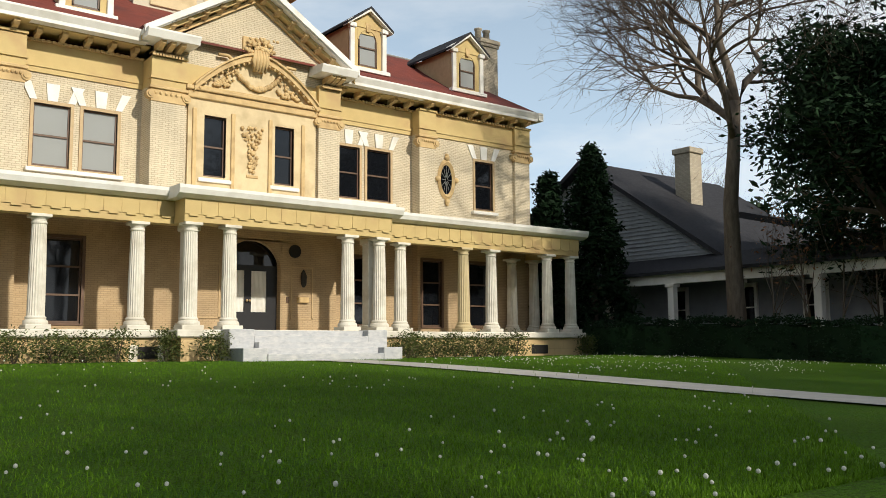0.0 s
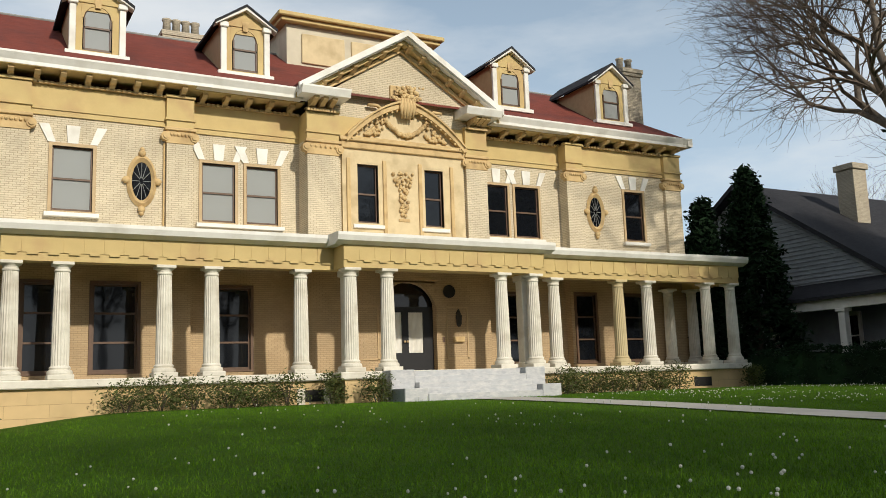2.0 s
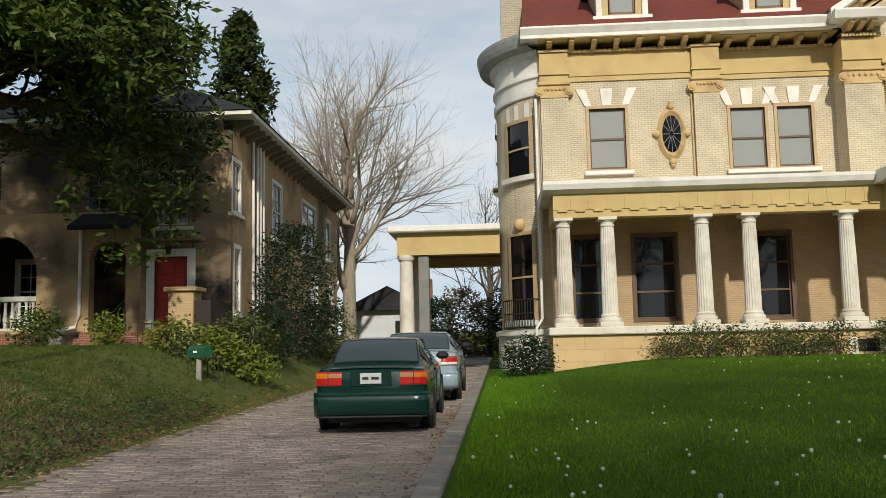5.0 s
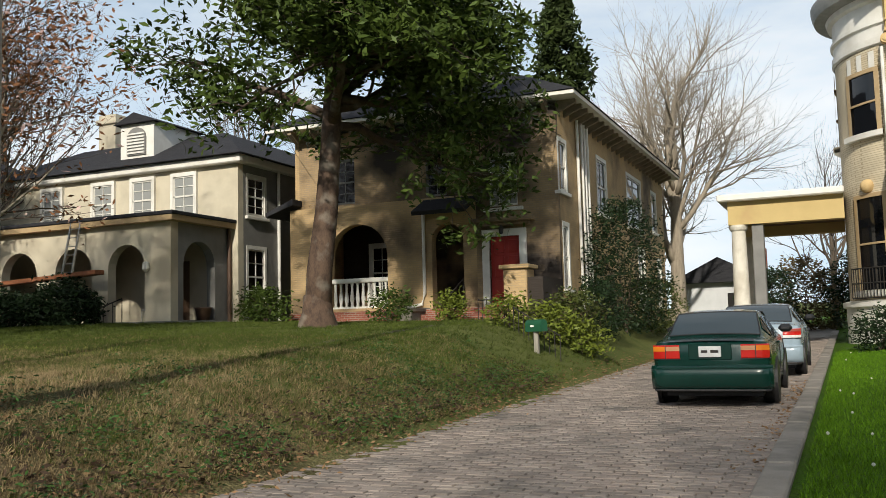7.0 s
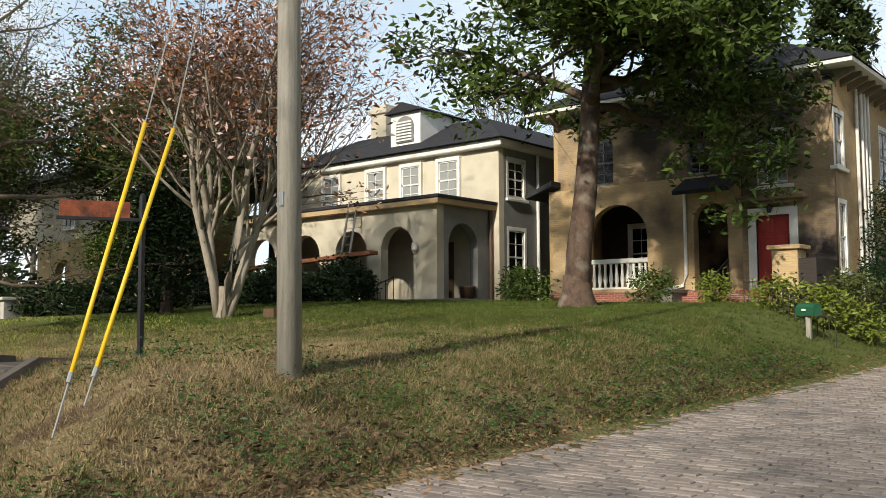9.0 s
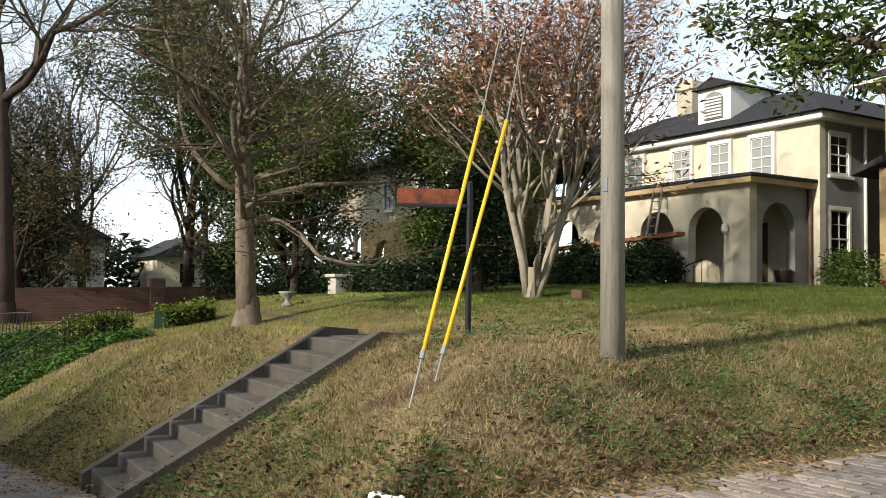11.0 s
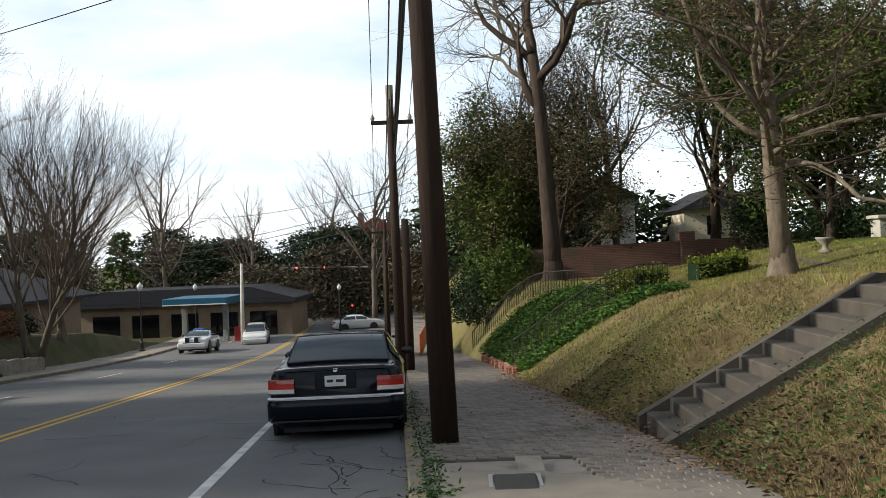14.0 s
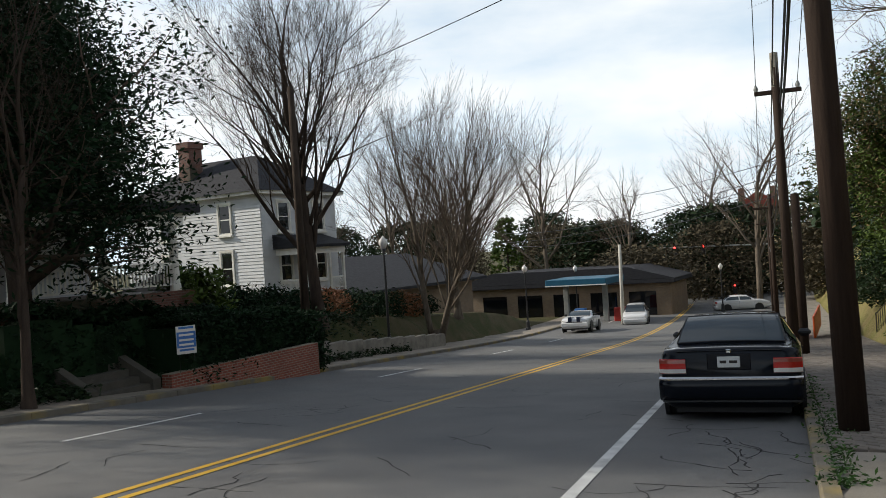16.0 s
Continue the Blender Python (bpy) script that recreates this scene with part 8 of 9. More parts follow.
# tall trees across the street behind the camera: they show in the window panes and shade the near lawn
for k, (x, y, h) in enumerate(((6.5, -23, 20), (11, -21, 21), (16, -23, 20), (21.5, -21, 21), (27, -24, 20), (33, -22, 20))):
    tree("tall street tree behind the camera", (x, y), h, 0.35, 500 + k, bark=M_barkd, leaf=M_leafdk if k % 3 != 2 else M_brownvine, leaves=2600, lsize=0.22, lrad=0.5, limbs=13, spread=0.7, levels=3, kids=4, start=0.25, group="trees across the street")


# ---- poles, wires, lamps ----
gp = thing("utility_pole", "grey weathered wooden utility pole on the bank", "utility pole", at=(-7.965, 5.485, 0))
part("pole", MB().tube([(0, 0, 0.2), (-0.03, -0.02, 5), (-0.08, -0.05, 11)], [0.132, 0.12, 0.095], 18), M_polew, gp, smooth=True)
part("tag", MB().bbox(-0.02, 0.04, -0.145, -0.115, 2.6, 2.75, 0.005), M_alu, gp)
dp = thing("utility_pole", "dark creosoted utility pole leaning by the kerb", "utility pole", at=(-12.1, -1.47, 0))
part("pole", MB().tube([(0, 0, -1.4), (-0.02, -0.1, 4), (-0.05, -0.25, 11)], [0.175, 0.155, 0.12], 18), M_poled, dp, smooth=True)
fp = thing("utility_pole", "dark utility pole with a crossarm down the street", "utility pole", at=(-28.4, -3.2, 0))
part("pole", MB().tube([(0, 0, -2.6), (0, -0.05, 6.6)], [0.17, 0.11], 14), M_poled, fp, smooth=True)
part("crossarm", MB().bbox(-0.06, 0.06, -0.65, 0.65, 5.5, 5.62, 0.01), M_poled, fp)
part("grey_cap", MB().tube([(0, -0.05, 5.7), (0, -0.05, 6.7)], 0.115, 10), M_polew, fp)
for y in (-0.6, 0.55):
    part("insulator", MB().lathe([(0.05, 5.62), (0.07, 5.7), (0.03, 5.8)], 8, 0, y), M_grey_metal, fp)
fp2 = thing("utility_pole", "short brown pole beside the street", "utility pole", at=(-29.6, -3.0, 0))
part("pole", MB().tube([(0, 0, -2.7), (0, 0, 2.6)], [0.15, 0.12], 12), M_poled, fp2, smooth=True)
for k in range(5):
    part("step_bolt", MB().tube([(0, -0.12, 0.4 + 0.5 * k), (0, -0.35, 0.4 + 0.5 * k)], 0.012, 5), M_iron, fp2)
for x, y, h in ((-52, -5.6, 5.5), (-78, -8, 6)):
    q = thing("utility_pole", "distant wooden utility pole", "utility pole", at=(x, y, road_z(x)))
    part("pole", MB().tube([(0, 0, -0.3), (0, 0, h + 2)], [0.15, 0.1], 10), M_poled, q, smooth=True)
    part("crossarm", MB().bbox(-0.06, 0.06, -0.9, 0.9, h + 1.2, h + 1.32, 0.01), M_poled, q)
q = thing("utility_pole", "grey utility pole before the white house", "utility pole", at=(-26.9, -19.0, 0))
part("pole", MB().tube([(0, 0, -0.8), (0.2, 0.1, 7.6)], [0.16, 0.11], 12), M_barkd, q, smooth=True)
q = thing("utility_pole", "pale concrete pole near the filling station", "utility pole", at=(-68.2, -18.0, 0))
part("pole", MB().tube([(0, 0, -5.6), (-0.1, 0.1, 1.2)], [0.17, 0.11], 12), M_pathc, q, smooth=True)


def wire(a, b, sag, r=0.012, label="thin black cable strung between utility poles"):
    pts = []
    for k in range(17):
        u = k / 16
        p = Vector(a).lerp(Vector(b), u)
        p.z -= sag * 4 * u * (1 - u)
        pts.append(p)
    lone("overhead_wire", MB().tube(pts, r, 4), M_plastic, label, "cable", "overhead cables", turn=False)


for k, (dy, z, zf, r) in enumerate(((-0.15, 9.2, 5.75, 0.018), (0.05, 8.4, 5.2, 0.03), (0.1, 7.9, 4.9, 0.02), (-0.6, 10.6, 5.8, 0.01), (0.55, 10.6, 5.8, 0.01), (0.0, 7.2, 4.2, 0.025))):
    wire((-12.1, -1.6 + dy, z), (-28.4, -3.2 + dy, zf), 0.25, r)
    wire((-28.4, -3.2 + dy, zf), (-52, -5.6 + dy, zf - 3.0), 0.6, r)
    wire((-52, -5.6 + dy, zf - 3.0), (-78, -8 + dy, zf - 4.0), 0.6, r)
    wire((-12.1, -1.6 + dy, z), (14, 1.0 + dy, z + 1.4), 0.4, r)
wire((-14.3, -1.7, 6.9), (-26.7, -18.9, 7.4), 0.15, 0.012)
wire((-26.7, -18.9, 7.4), (-20, -4.5, 12.5), 0.2, 0.016)
for k, (z0, z1, y1) in enumerate(((3.2, 2.4, -21), (3.0, 1.9, -23), (2.6, 1.6, -22), (3.6, 4.5, -20))):
    wire((-28.4, -3.2, z0), (-52 - 2 * k, y1, z1), 0.5, 0.011)
wire((-8.07, 5.42, 10.4), (-20, 30, 7.5), 0.4, 0.01)
wire((-8.07, 5.42, 10.2), (-12.1, -1.6, 9.6), 0.2, 0.012)
wire((-8.07, 5.42, 10.0), (XB, 25.9, 8.2), 0.7, 0.012)
wire((-8.07, 5.42, 9.2), (XB, 26.3, 7.4), 0.7, 0.012)

# guy wires in yellow guards
for (bx, by, bz, rod), (tx, ty, tz), k in (((-6.77, 2.51, 1.07, 0.48), (-7.58, 3.54, 3.12), 0), ((-6.74, 2.68, 1.10, 0.3), (-7.52, 3.78, 3.1), 1)):
    g1 = thing("guy_wire", "steel guy wire in a yellow plastic guard", "guy wire", "guy wires on the bank", at=(0, 0, 0))
    b, t = Vector((bx, by, bz)), Vector((tx, ty, tz))
    d = (t - b).normalized()
    part("guard", MB().tube([b, b.lerp(t, 0.5), t], [0.017, 0.017, 0.019], 10), M_yguard, g1, smooth=True)
    part("anchor_rod", MB().tube([b - d * rod, b], 0.008, 6), M_grey_metal, g1)
    part("clamp", MB().tube([b - d * 0.07, b + d * 0.01], 0.02, 8), M_grey_metal, g1)
    part("strand", MB().tube([t, Vector((-8.02, 5.43, 9.6 - 0.4 * k))], 0.006, 5), M_grey_metal, g1)

# sign post on the bank: the sign's face is turned away
M_rustboard = mat("rust_red_board", (0.30, 0.075, 0.025), (0.09, 0.025, 0.012), rough=0.7, scale=5, fine=40, bump=0.4, dirt=(0.03, 0.015, 0.01), dscale=4.0)
sg = thing("sign_post", "black post with a rusty red hanging sign board", "sign", at=(-10.39, 5.24, 0))
part("post", MB().bbox(-0.03, 0.03, -0.03, 0.03, 0.5, 2.9, 0.006), M_black, sg)
part("arm", MB().bbox(-0.022, 0.022, -0.022, 0.022, 0, 0.95, 0.005).move(Matrix.Translation((0, 0, 2.62)) @ Matrix.Rotation(radians(90), 4, "X") @ Matrix.Rotation(radians(-25), 4, "Y")), M_black, sg)
part("board", MB().bbox(-0.02, 0.02, 0.14, 0.92, 0.03, 0.23, 0.006).move(Matrix.Translation((0, 0, 2.6)) @ Matrix.Rotation(radians(155), 4, "Z")), M_rustboard, sg)
part("cap", MB().ball((0, 0, 2.91), 0.035), M_black, sg)


def street_lamp(x, y, z, h, label="black street lamp with a cream lantern"):
    s = thing("street_lamp", label, "street lamp", "street lamps", at=(x, y, z))
    part("base", MB().lathe([(0.2, 0), (0.2, 0.12), (0.15, 0.2), (0.13, 0.6), (0.08, 0.7)], 12), M_black, s)
    part("post", MB().tube([(0, 0, 0.6), (0, 0, h - 0.6)], [0.065, 0.05], 10), M_black, s)
    part("collar", MB().lathe([(0.05, h - 0.62), (0.11, h - 0.58), (0.09, h - 0.5)], 12), M_black, s)
    part("lantern", MB().lathe([(0.1, h - 0.5), (0.2, h - 0.28), (0.19, h - 0.15), (0.07, h - 0.02), (0.02, h + 0.06)], 12), M_clear, s, smooth=True)


street_lamp(-34.8, -20.05, road_z(-34.8) + 0.12, 5.0)
street_lamp(-60.9, -23.0, road_z(-60.9) + 0.1, 4.6)
street_lamp(-76.7, -24.0, road_z(-76.7) + 0.1, 4.6)
street_lamp(-82, -12.5, road_z(-82), 4.2)

ts = thing("traffic_signal", "far traffic signal on a mast arm showing red", "traffic light", at=(-100, -13.6, -5.5))
part("post", MB().tube([(0, 4, 0), (0, 4, 6)], 0.12, 8), M_grey_metal, ts)
part("mast_arm", MB().tube([(0, 4, 5.6), (0, -8, 5.9)], [0.1, 0.06], 8), M_grey_metal, ts)
M_redglow = bpy.data.materials.new("red_signal_lens")
M_redglow.use_nodes = True
M_redglow.node_tree.nodes["Principled BSDF"].inputs["Emission Color"].default_value = (1, 0.02, 0.01, 1)
M_redglow.node_tree.nodes["Principled BSDF"].inputs["Emission Strength"].default_value = 4
for y, z in ((0.0, 0.6), (-6, 4.9), (-3, 4.9)):
    hd2 = part("signal_head", MB().bbox(-0.2, 0.2, y - 0.2, y + 0.2, z, z + 1.1, 0.03), M_black, ts)
    part("red_lens", MB().ball((0.2, y, z + 0.9), 0.13), M_redglow, hd2)
part("small_post", MB().tube([(0, 0, 0), (0, 0, 0.7)], 0.06, 6), M_grey_metal, ts)
ob = thing("road_barrier", "orange plastic barriers along the pavement", "barrier", at=(-43, -3.3, road_z(-43) + 0.1))
M_orange = mat("orange_plastic", (0.75, 0.12, 0.025), (0.62, 0.10, 0.02), rough=0.5)
for k in range(3):
    part("panel", MB().bbox(-1.0 - k * 2.1, 1.0 - k * 2.1, -0.04, 0.04, 0.05, 1.05, 0.02), M_orange, ob)

# ---- concrete steps up the bank ----
M_stepc = mat("weathered_step_concrete", (0.10, 0.085, 0.068), (0.055, 0.047, 0.038), rough=0.95, scale=3, fine=60, bump=0.4, dirt=(0.07, 0.06, 0.05), dscale=2.0)
cs = thing("bank_steps", "worn concrete steps climbing the grass bank", "steps", at=(0, 0, 0))
SX0, SX1, SY0, SY1, SZ0, SZ1, NS = -12.95, -11.45, 1.25, 4.45, -0.95, 0.86, 10
for k in range(NS):
    y = SY0 + (SY1 - SY0) * k / NS
    z1 = SZ0 + (SZ1 - SZ0) * (k + 1) / NS
    part("step", MB().bbox(SX0, SX1, y, y + (SY1 - SY0) / NS + 0.04, z1 - 0.7, z1, 0.018), M_stepc, cs)
for x0, x1 in ((SX0 - 0.2, SX0 + 0.003), (SX1 - 0.003, SX1 + 0.2)):
    part("side_kerb", MB().prism([(SY0 - 0.1, SZ0 - 0.5), (SY0 - 0.1, SZ0 + 0.12), (SY1, SZ1 + 0.14), (SY1 + 0.5, SZ1 + 0.1), (SY1 + 0.5, SZ0)], "x", x0, x1), M_stepc, cs)
part("landing", MB().bbox(SX0 - 0.2, SX1 + 0.25, SY1, SY1 + 1.2, SZ1 - 0.4, SZ1 + 0.02, 0.015), M_stepc, cs)
# path across the lawn from the steps to the buff house
pa = MB()
prev = None
for k in range(41):
    u = k / 40
    x, y = -12.1 + 2.0 * u + 1.2 * math.sin(u * 3.1), SY1 + 1.1 + 18.5 * u
    z = ground_z(x, y) + 0.02
    row = [(x - 0.12, y, ground_z(x - 0.12, y) + 0.01), (x + 0.12, y, ground_z(x + 0.12, y) + 0.01)]
    pa.v += row
    if k:
        i = len(pa.v) - 4
        pa.f.append((i, i + 1, i + 3, i + 2))
tagged(part("lawn_path", pa, M_stepc, turn=False), "old concrete path sunk in the lawn", "path", kind="structure")
for x0, y0, x1, y1 in ((-30, 9.3, -10.6, 6.4),):
    pa = MB()
    for k in range(31):
        u = k / 30
        x, y = x0 + (x1 - x0) * u, y0 + (y1 - y0) * u
        pa.v += [(x, y - 0.13, ground_z(x, y - 0.13) + 0.012), (x, y + 0.13, ground_z(x, y + 0.13) + 0.012)]
        if k:
            i = len(pa.v) - 4
            pa.f.append((i, i + 2, i + 3, i + 1))
    tagged(part("lawn_path", pa, M_stepc, turn=False), "narrow worn path across the lawn", "path", kind="structure")

# second flight with an iron rail beside ivy beds
for k, (xa, ya, xb, yb, n) in enumerate(((-26.8, 0.15, -26.8, 4.7, 34), (-40.0, -0.9, -30.8, 2.6, 46))):
    f = thing("iron_railing", "thin black iron railing up the bank", "railing", "iron railings on the bank", at=(0, 0, 0))
    top = []
    for i in range(n):
        u = i / (n - 1)
        x, y = xa + (xb - xa) * u, ya + (yb - ya) * u
        z = ground_z(x, y)
        part("baluster", MB().tube([(x, y, z - 0.1), (x, y, z + 0.78)], 0.015 if i % 29 else 0.026, 5), M_iron, f)
        top.append((x, y, z + 0.74))
    part("rail", MB().tube(top, 0.02, 5), M_iron, f)
    part("rail", MB().tube([(x, y, z - 0.6) for x, y, z in top], 0.01, 5), M_iron, f)


M_bedleaf = leaf_mat("ground_cover_leaf", (0.06, 0.12, 0.02), (0.035, 0.075, 0.014), rough=0.6)


def ivy_bed(label, quad, n, seed, leaf=M_ivy, size=0.055, lift=0.1, name="ivy_bed"):
    rng = random.Random(seed)
    mb = MB()
    (ax, ay), (bx, by), (cx, cy), (dx, dy) = quad
    for _ in range(n // 6):
        u, v = rng.random(), rng.random()
        x = (ax * (1 - u) + bx * u) * (1 - v) + (dx * (1 - u) + cx * u) * v
        y = (ay * (1 - u) + by * u) * (1 - v) + (dy * (1 - u) + cy * u) * v
        leaf_cloud(mb, rng, Vector((x, y, ground_z(x, y) + rng.uniform(0.02, lift))), 6, 0.09, size, 0.3)
    lone(name, mb, leaf, label, "ground cover", kind="stuff", turn=False)


ivy_bed("green ground cover between the railing and the bank", [(-27.1, 0.1), (-27.1, 4.3), (-31.0, 2.7), (-36.0, -0.6)], 30000, 1, M_bedleaf, 0.06)
ivy_bed("green ground cover strip on the bank", [(-24.3, 0.35), (-23.9, 4.6), (-25.7, 4.6), (-26.4, 0.2)], 16000, 2, M_bedleaf, 0.06)
ivy_bed("dark ivy over the terrace across the street", [(-17.0, -16.7), (-36, -19.6), (-38, -27), (-17.0, -21)], 26000, 3, M_leafdk, 0.09, 0.25)
ivy_bed("dark ivy over the terrace across the street", [(-14.8, -16.3), (-4, -15.5), (-4, -21), (-14.8, -20)], 14000, 4, M_leafdk, 0.09, 0.25)
edging = thing("brick_edging", "crumbling red brick edging of the ivy bed", "edging", at=(0, 0, 0))
for j in range(24):
    x = -25.0 - 0.4 * j + 0.05 * math.sin(j * 2.3)
    y = kerb_y(x) + 3.04 + 0.04 * math.sin(j * 1.7)
    part("brick", MB().bbox(x - 0.3, x, y, y + 0.14, ground_z(x, y) - 0.2, ground_z(x, y) + 0.22 + 0.06 * math.sin(j * 3.1), 0.015), M_redbrick, edging)

# mailbox by the alley
mbx = thing("mailbox", "dark green mailbox on a wooden post", "mailbox", at=(-7.03, 18.5, 0))
part("post", MB().bbox(-0.05, 0.05, -0.05, 0.05, 0.5, 1.45, 0.008), M_polew, mbx)
ring = [(0.1 * math.cos(math.pi * k / 10), 1.58 + 0.1 * math.sin(math.pi * k / 10)) for k in range(11)] + [(-0.1, 1.42), (0.1, 1.42)]
mm = mat("green_box_paint", (0.02, 0.10, 0.05), (0.015, 0.08, 0.04), rough=0.4)
part("box", MB().prism([(p[0], p[1]) for p in ring], "y", -0.25, 0.25).move(Matrix.Rotation(radians(60), 4, "Z")), mm, mbx)
part("print_bar", MB().box(-0.1, -0.02, -0.115, -0.105, 1.52, 1.56).box(0.02, 0.1, -0.115, -0.105, 1.52, 1.56), M_white, mbx)
fr = thing("iron_railing", "low black iron railing by the shrubs", "railing", "iron railings on the bank", at=(0, 0, 0))
pts = []
for k in range(18):
    x, y = -9.3 + 0.16 * k, 20.8 - 0.12 * k
    z = ground_z(x, y)
    part("baluster", MB().tube([(x, y, z - 0.05), (x, y, z + 0.6)], 0.011, 5), M_iron, fr)
    pts.append((x, y, z + 0.56))
part("rail", MB().tube(pts, 0.015, 5), M_iron, fr)

# small things on the lawn
ur = thing("stone_urn", "small grey stone urn on the lawn", "urn", at=(-28.7, 10.0, ground_z(-28.7, 10.0) - 0.02))
part("bowl", MB().lathe([(0.2, 0), (0.2, 0.08), (0.09, 0.14), (0.09, 0.25), (0.26, 0.42), (0.3, 0.5), (0.22, 0.48)], 14), M_concrete, ur, smooth=True)
pr = thing("stone_pier", "low pale stone pier beside the walk", "pier", at=(-31.6, 13.2, ground_z(-31.6, 13.2)))
part("shaft", MB().bbox(-0.35, 0.35, -0.35, 0.35, -0.3, 0.6, 0.02), M_pathc, pr)
part("cap", MB().bbox(-0.45, 0.45, -0.45, 0.45, 0.6, 0.72, 0.02), M_pathc, pr)
bn = thing("tree_stump", "small dark box beside the magnolia trunk", "box", at=(-18.6, 13.9, ground_z(-18.6, 13.9)))
part("box", MB().bbox(-0.2, 0.2, -0.15, 0.15, -0.05, 0.22, 0.01), M_brownsash, bn)
tk = thing("dog_figure", "white plaster bone-shaped ornament on the verge", "ornament", at=pose(-6.08, 1.86, ground_z(-6.08, 1.86) + 0.005) @ Matrix.Scale(0.66, 4))
part("body", MB().tube([(-0.12, -0.05, 0.05), (0.12, 0.05, 0.05)], 0.04, 8).ball((-0.14, -0.09, 0.05), 0.055).ball((-0.16, -0.02, 0.05), 0.055).ball((0.14, 0.08, 0.05), 0.055).ball((0.16, 0.01, 0.05), 0.055), M_white, tk, smooth=True)

# pavement furniture at the alley mouth
M_apron = mat("apron_concrete", (0.25, 0.225, 0.185), (0.17, 0.15, 0.125), rough=0.9, scale=2, fine=60, bump=0.3, dirt=(0.17, 0.155, 0.13), dscale=1.0)
ap2 = strip(-9.8, -5.6, 14, lambda x: kerb_y(x) + 0.3 * sstep(-7, -9, x), lambda x: kerb_y(x) + 1.3 + 1.75 * sstep(-9.8, -8.4, x), lambda x, y: road_z(x) + 0.125, cross=3)
tagged(part("apron", ap2, M_apron, turn=False), "pale concrete apron at the alley mouth", "pavement", kind="structure")
mc = thing("cover_plate", "rusty rectangular utility cover in the pavement", "manhole cover", at=(-8.95, -0.75, road_z(-8.95) + 0.13))
part("plate", MB().bbox(-0.35, 0.35, -0.2, 0.2, 0, 0.012, 0.004), M_iron, mc)
part("frame", pierced(-0.4, 0.4, -0.25, 0.25, 0, 0.02, [(-0.36, 0.36, -0.21, 0.21)]).move(Matrix.Rotation(radians(-90), 4, "X")), M_grey_metal, mc)
m2c = thing("cover_plate", "dark rectangular utility cover in the pavement", "manhole cover", at=(-9.9, -0.55, road_z(-9.9) + 0.13))
part("plate", MB().bbox(-0.45, 0.45, -0.14, 0.14, 0, 0.012, 0.004), M_concrete, m2c)

# ---- grass, weeds, fallen leaves ----
def blades(name, label, n, seed, region, leaf, h, w, keep=None):
    """Loose single blades; region gives (x, y) from a random source."""
    rng = random.Random(seed)
    mb = MB()
    v, f = mb.v, mb.f
    for _ in range(n):
        x, y = region(rng)
        if keep and not keep(x, y):
            continue
        z = ground_z(x, y)
        a = rng.random() * 6.283
        hh = h * rng.uniform(0.5, 1.4)
        dx, dy = math.cos(a) * w, math.sin(a) * w
        lx, ly = rng.gauss(0, hh * 0.45), rng.gauss(0, hh * 0.45)
        k = len(v)
        v += [(x - dx, y - dy, z - 0.01), (x + dx, y + dy, z - 0.01), (x + lx, y + ly, z + hh)]
        f.append((k, k + 1, k + 2))
    lone(name, mb, leaf, label, "grass", kind="stuff", turn=False)


M_bankgreen = leaf_mat("bank_green_blade", (0.085, 0.11, 0.02), (0.05, 0.07, 0.014), rough=0.7, rand=0.4)


def lawn_spot(rng):
    y = 3.5 + 21 * rng.random() ** 1.5
    return -1.1 + (y * 1.25 + 4) * rng.random(), y


blades("lawn_grass", "short bright green lawn grass", 150000, 1, lawn_spot, M_grass, 0.042, 0.006, lambda x, y: not 13.3 < x < 14.9)
blades("lawn_edge_grass", "lawn grass along the alley kerb", 26000, 5, lambda r: (-1.22 + abs(r.gauss(0, 0.8)), 3 + 24 * r.random()), M_grass, 0.045, 0.006)


def bank_spot(rng):
    while True:
        x, y = -6.0 - 12 * rng.random() ** 1.3, 0.6 + 16 * rng.random() ** 1.2
        if y > kerb_y(x) + 3.05 and x < ALLEY_L - 0.05 and not (SX0 - 0.25 < x < SX1 + 0.25 and SY0 - 0.2 < y < SY1 + 1.2):
            return x, y


def tufts(name, label, n, seed, region, leaf, h, w, per=9, keep=None):
    """Tufts of long blades that lie over downhill, as matted winter grass does."""
    rng = random.Random(seed)
    mb = MB()
    v, f = mb.v, mb.f
    for _ in range(n):
        x, y = region(rng)
        if keep and not keep(x, y):
            continue
        z = ground_z(x, y)
        gx2, gy2 = ground_z(x + 0.15, y) - z, ground_z(x, y + 0.15) - z
        sx, sy = -gx2 / 0.15, -gy2 / 0.15
        for _ in range(per):
            px, py = x + rng.gauss(0, 0.035), y + rng.gauss(0, 0.035)
            hh = h * rng.uniform(0.5, 1.4)
            lx, ly = rng.gauss(sx * 0.9, 0.5) * hh, rng.gauss(sy * 0.9, 0.5) * hh
            a = rng.random() * 3.1416
            dx, dy = math.cos(a) * w, math.sin(a) * w
            pz = z + (px - x) * -sx + (py - y) * -sy
            k = len(v)
            v += [(px - dx, py - dy, pz - 0.015), (px + dx, py + dy, pz - 0.015), (px + lx, py + ly, pz + hh * 0.75 - lx * sx * 0.6 - ly * sy * 0.6)]
            f.append((k, k + 1, k + 2))
    lone(name, mb, leaf, label, "grass", kind="stuff", turn=False)


M_strawlight = leaf_mat("pale_straw_blade", (0.33, 0.255, 0.14), (0.21, 0.155, 0.08), rough=0.8, rand=0.45)
blades("bank_grass", "thin straw-coloured grass on the bank", 110000, 2, bank_spot, M_grassdry, 0.034, 0.006)
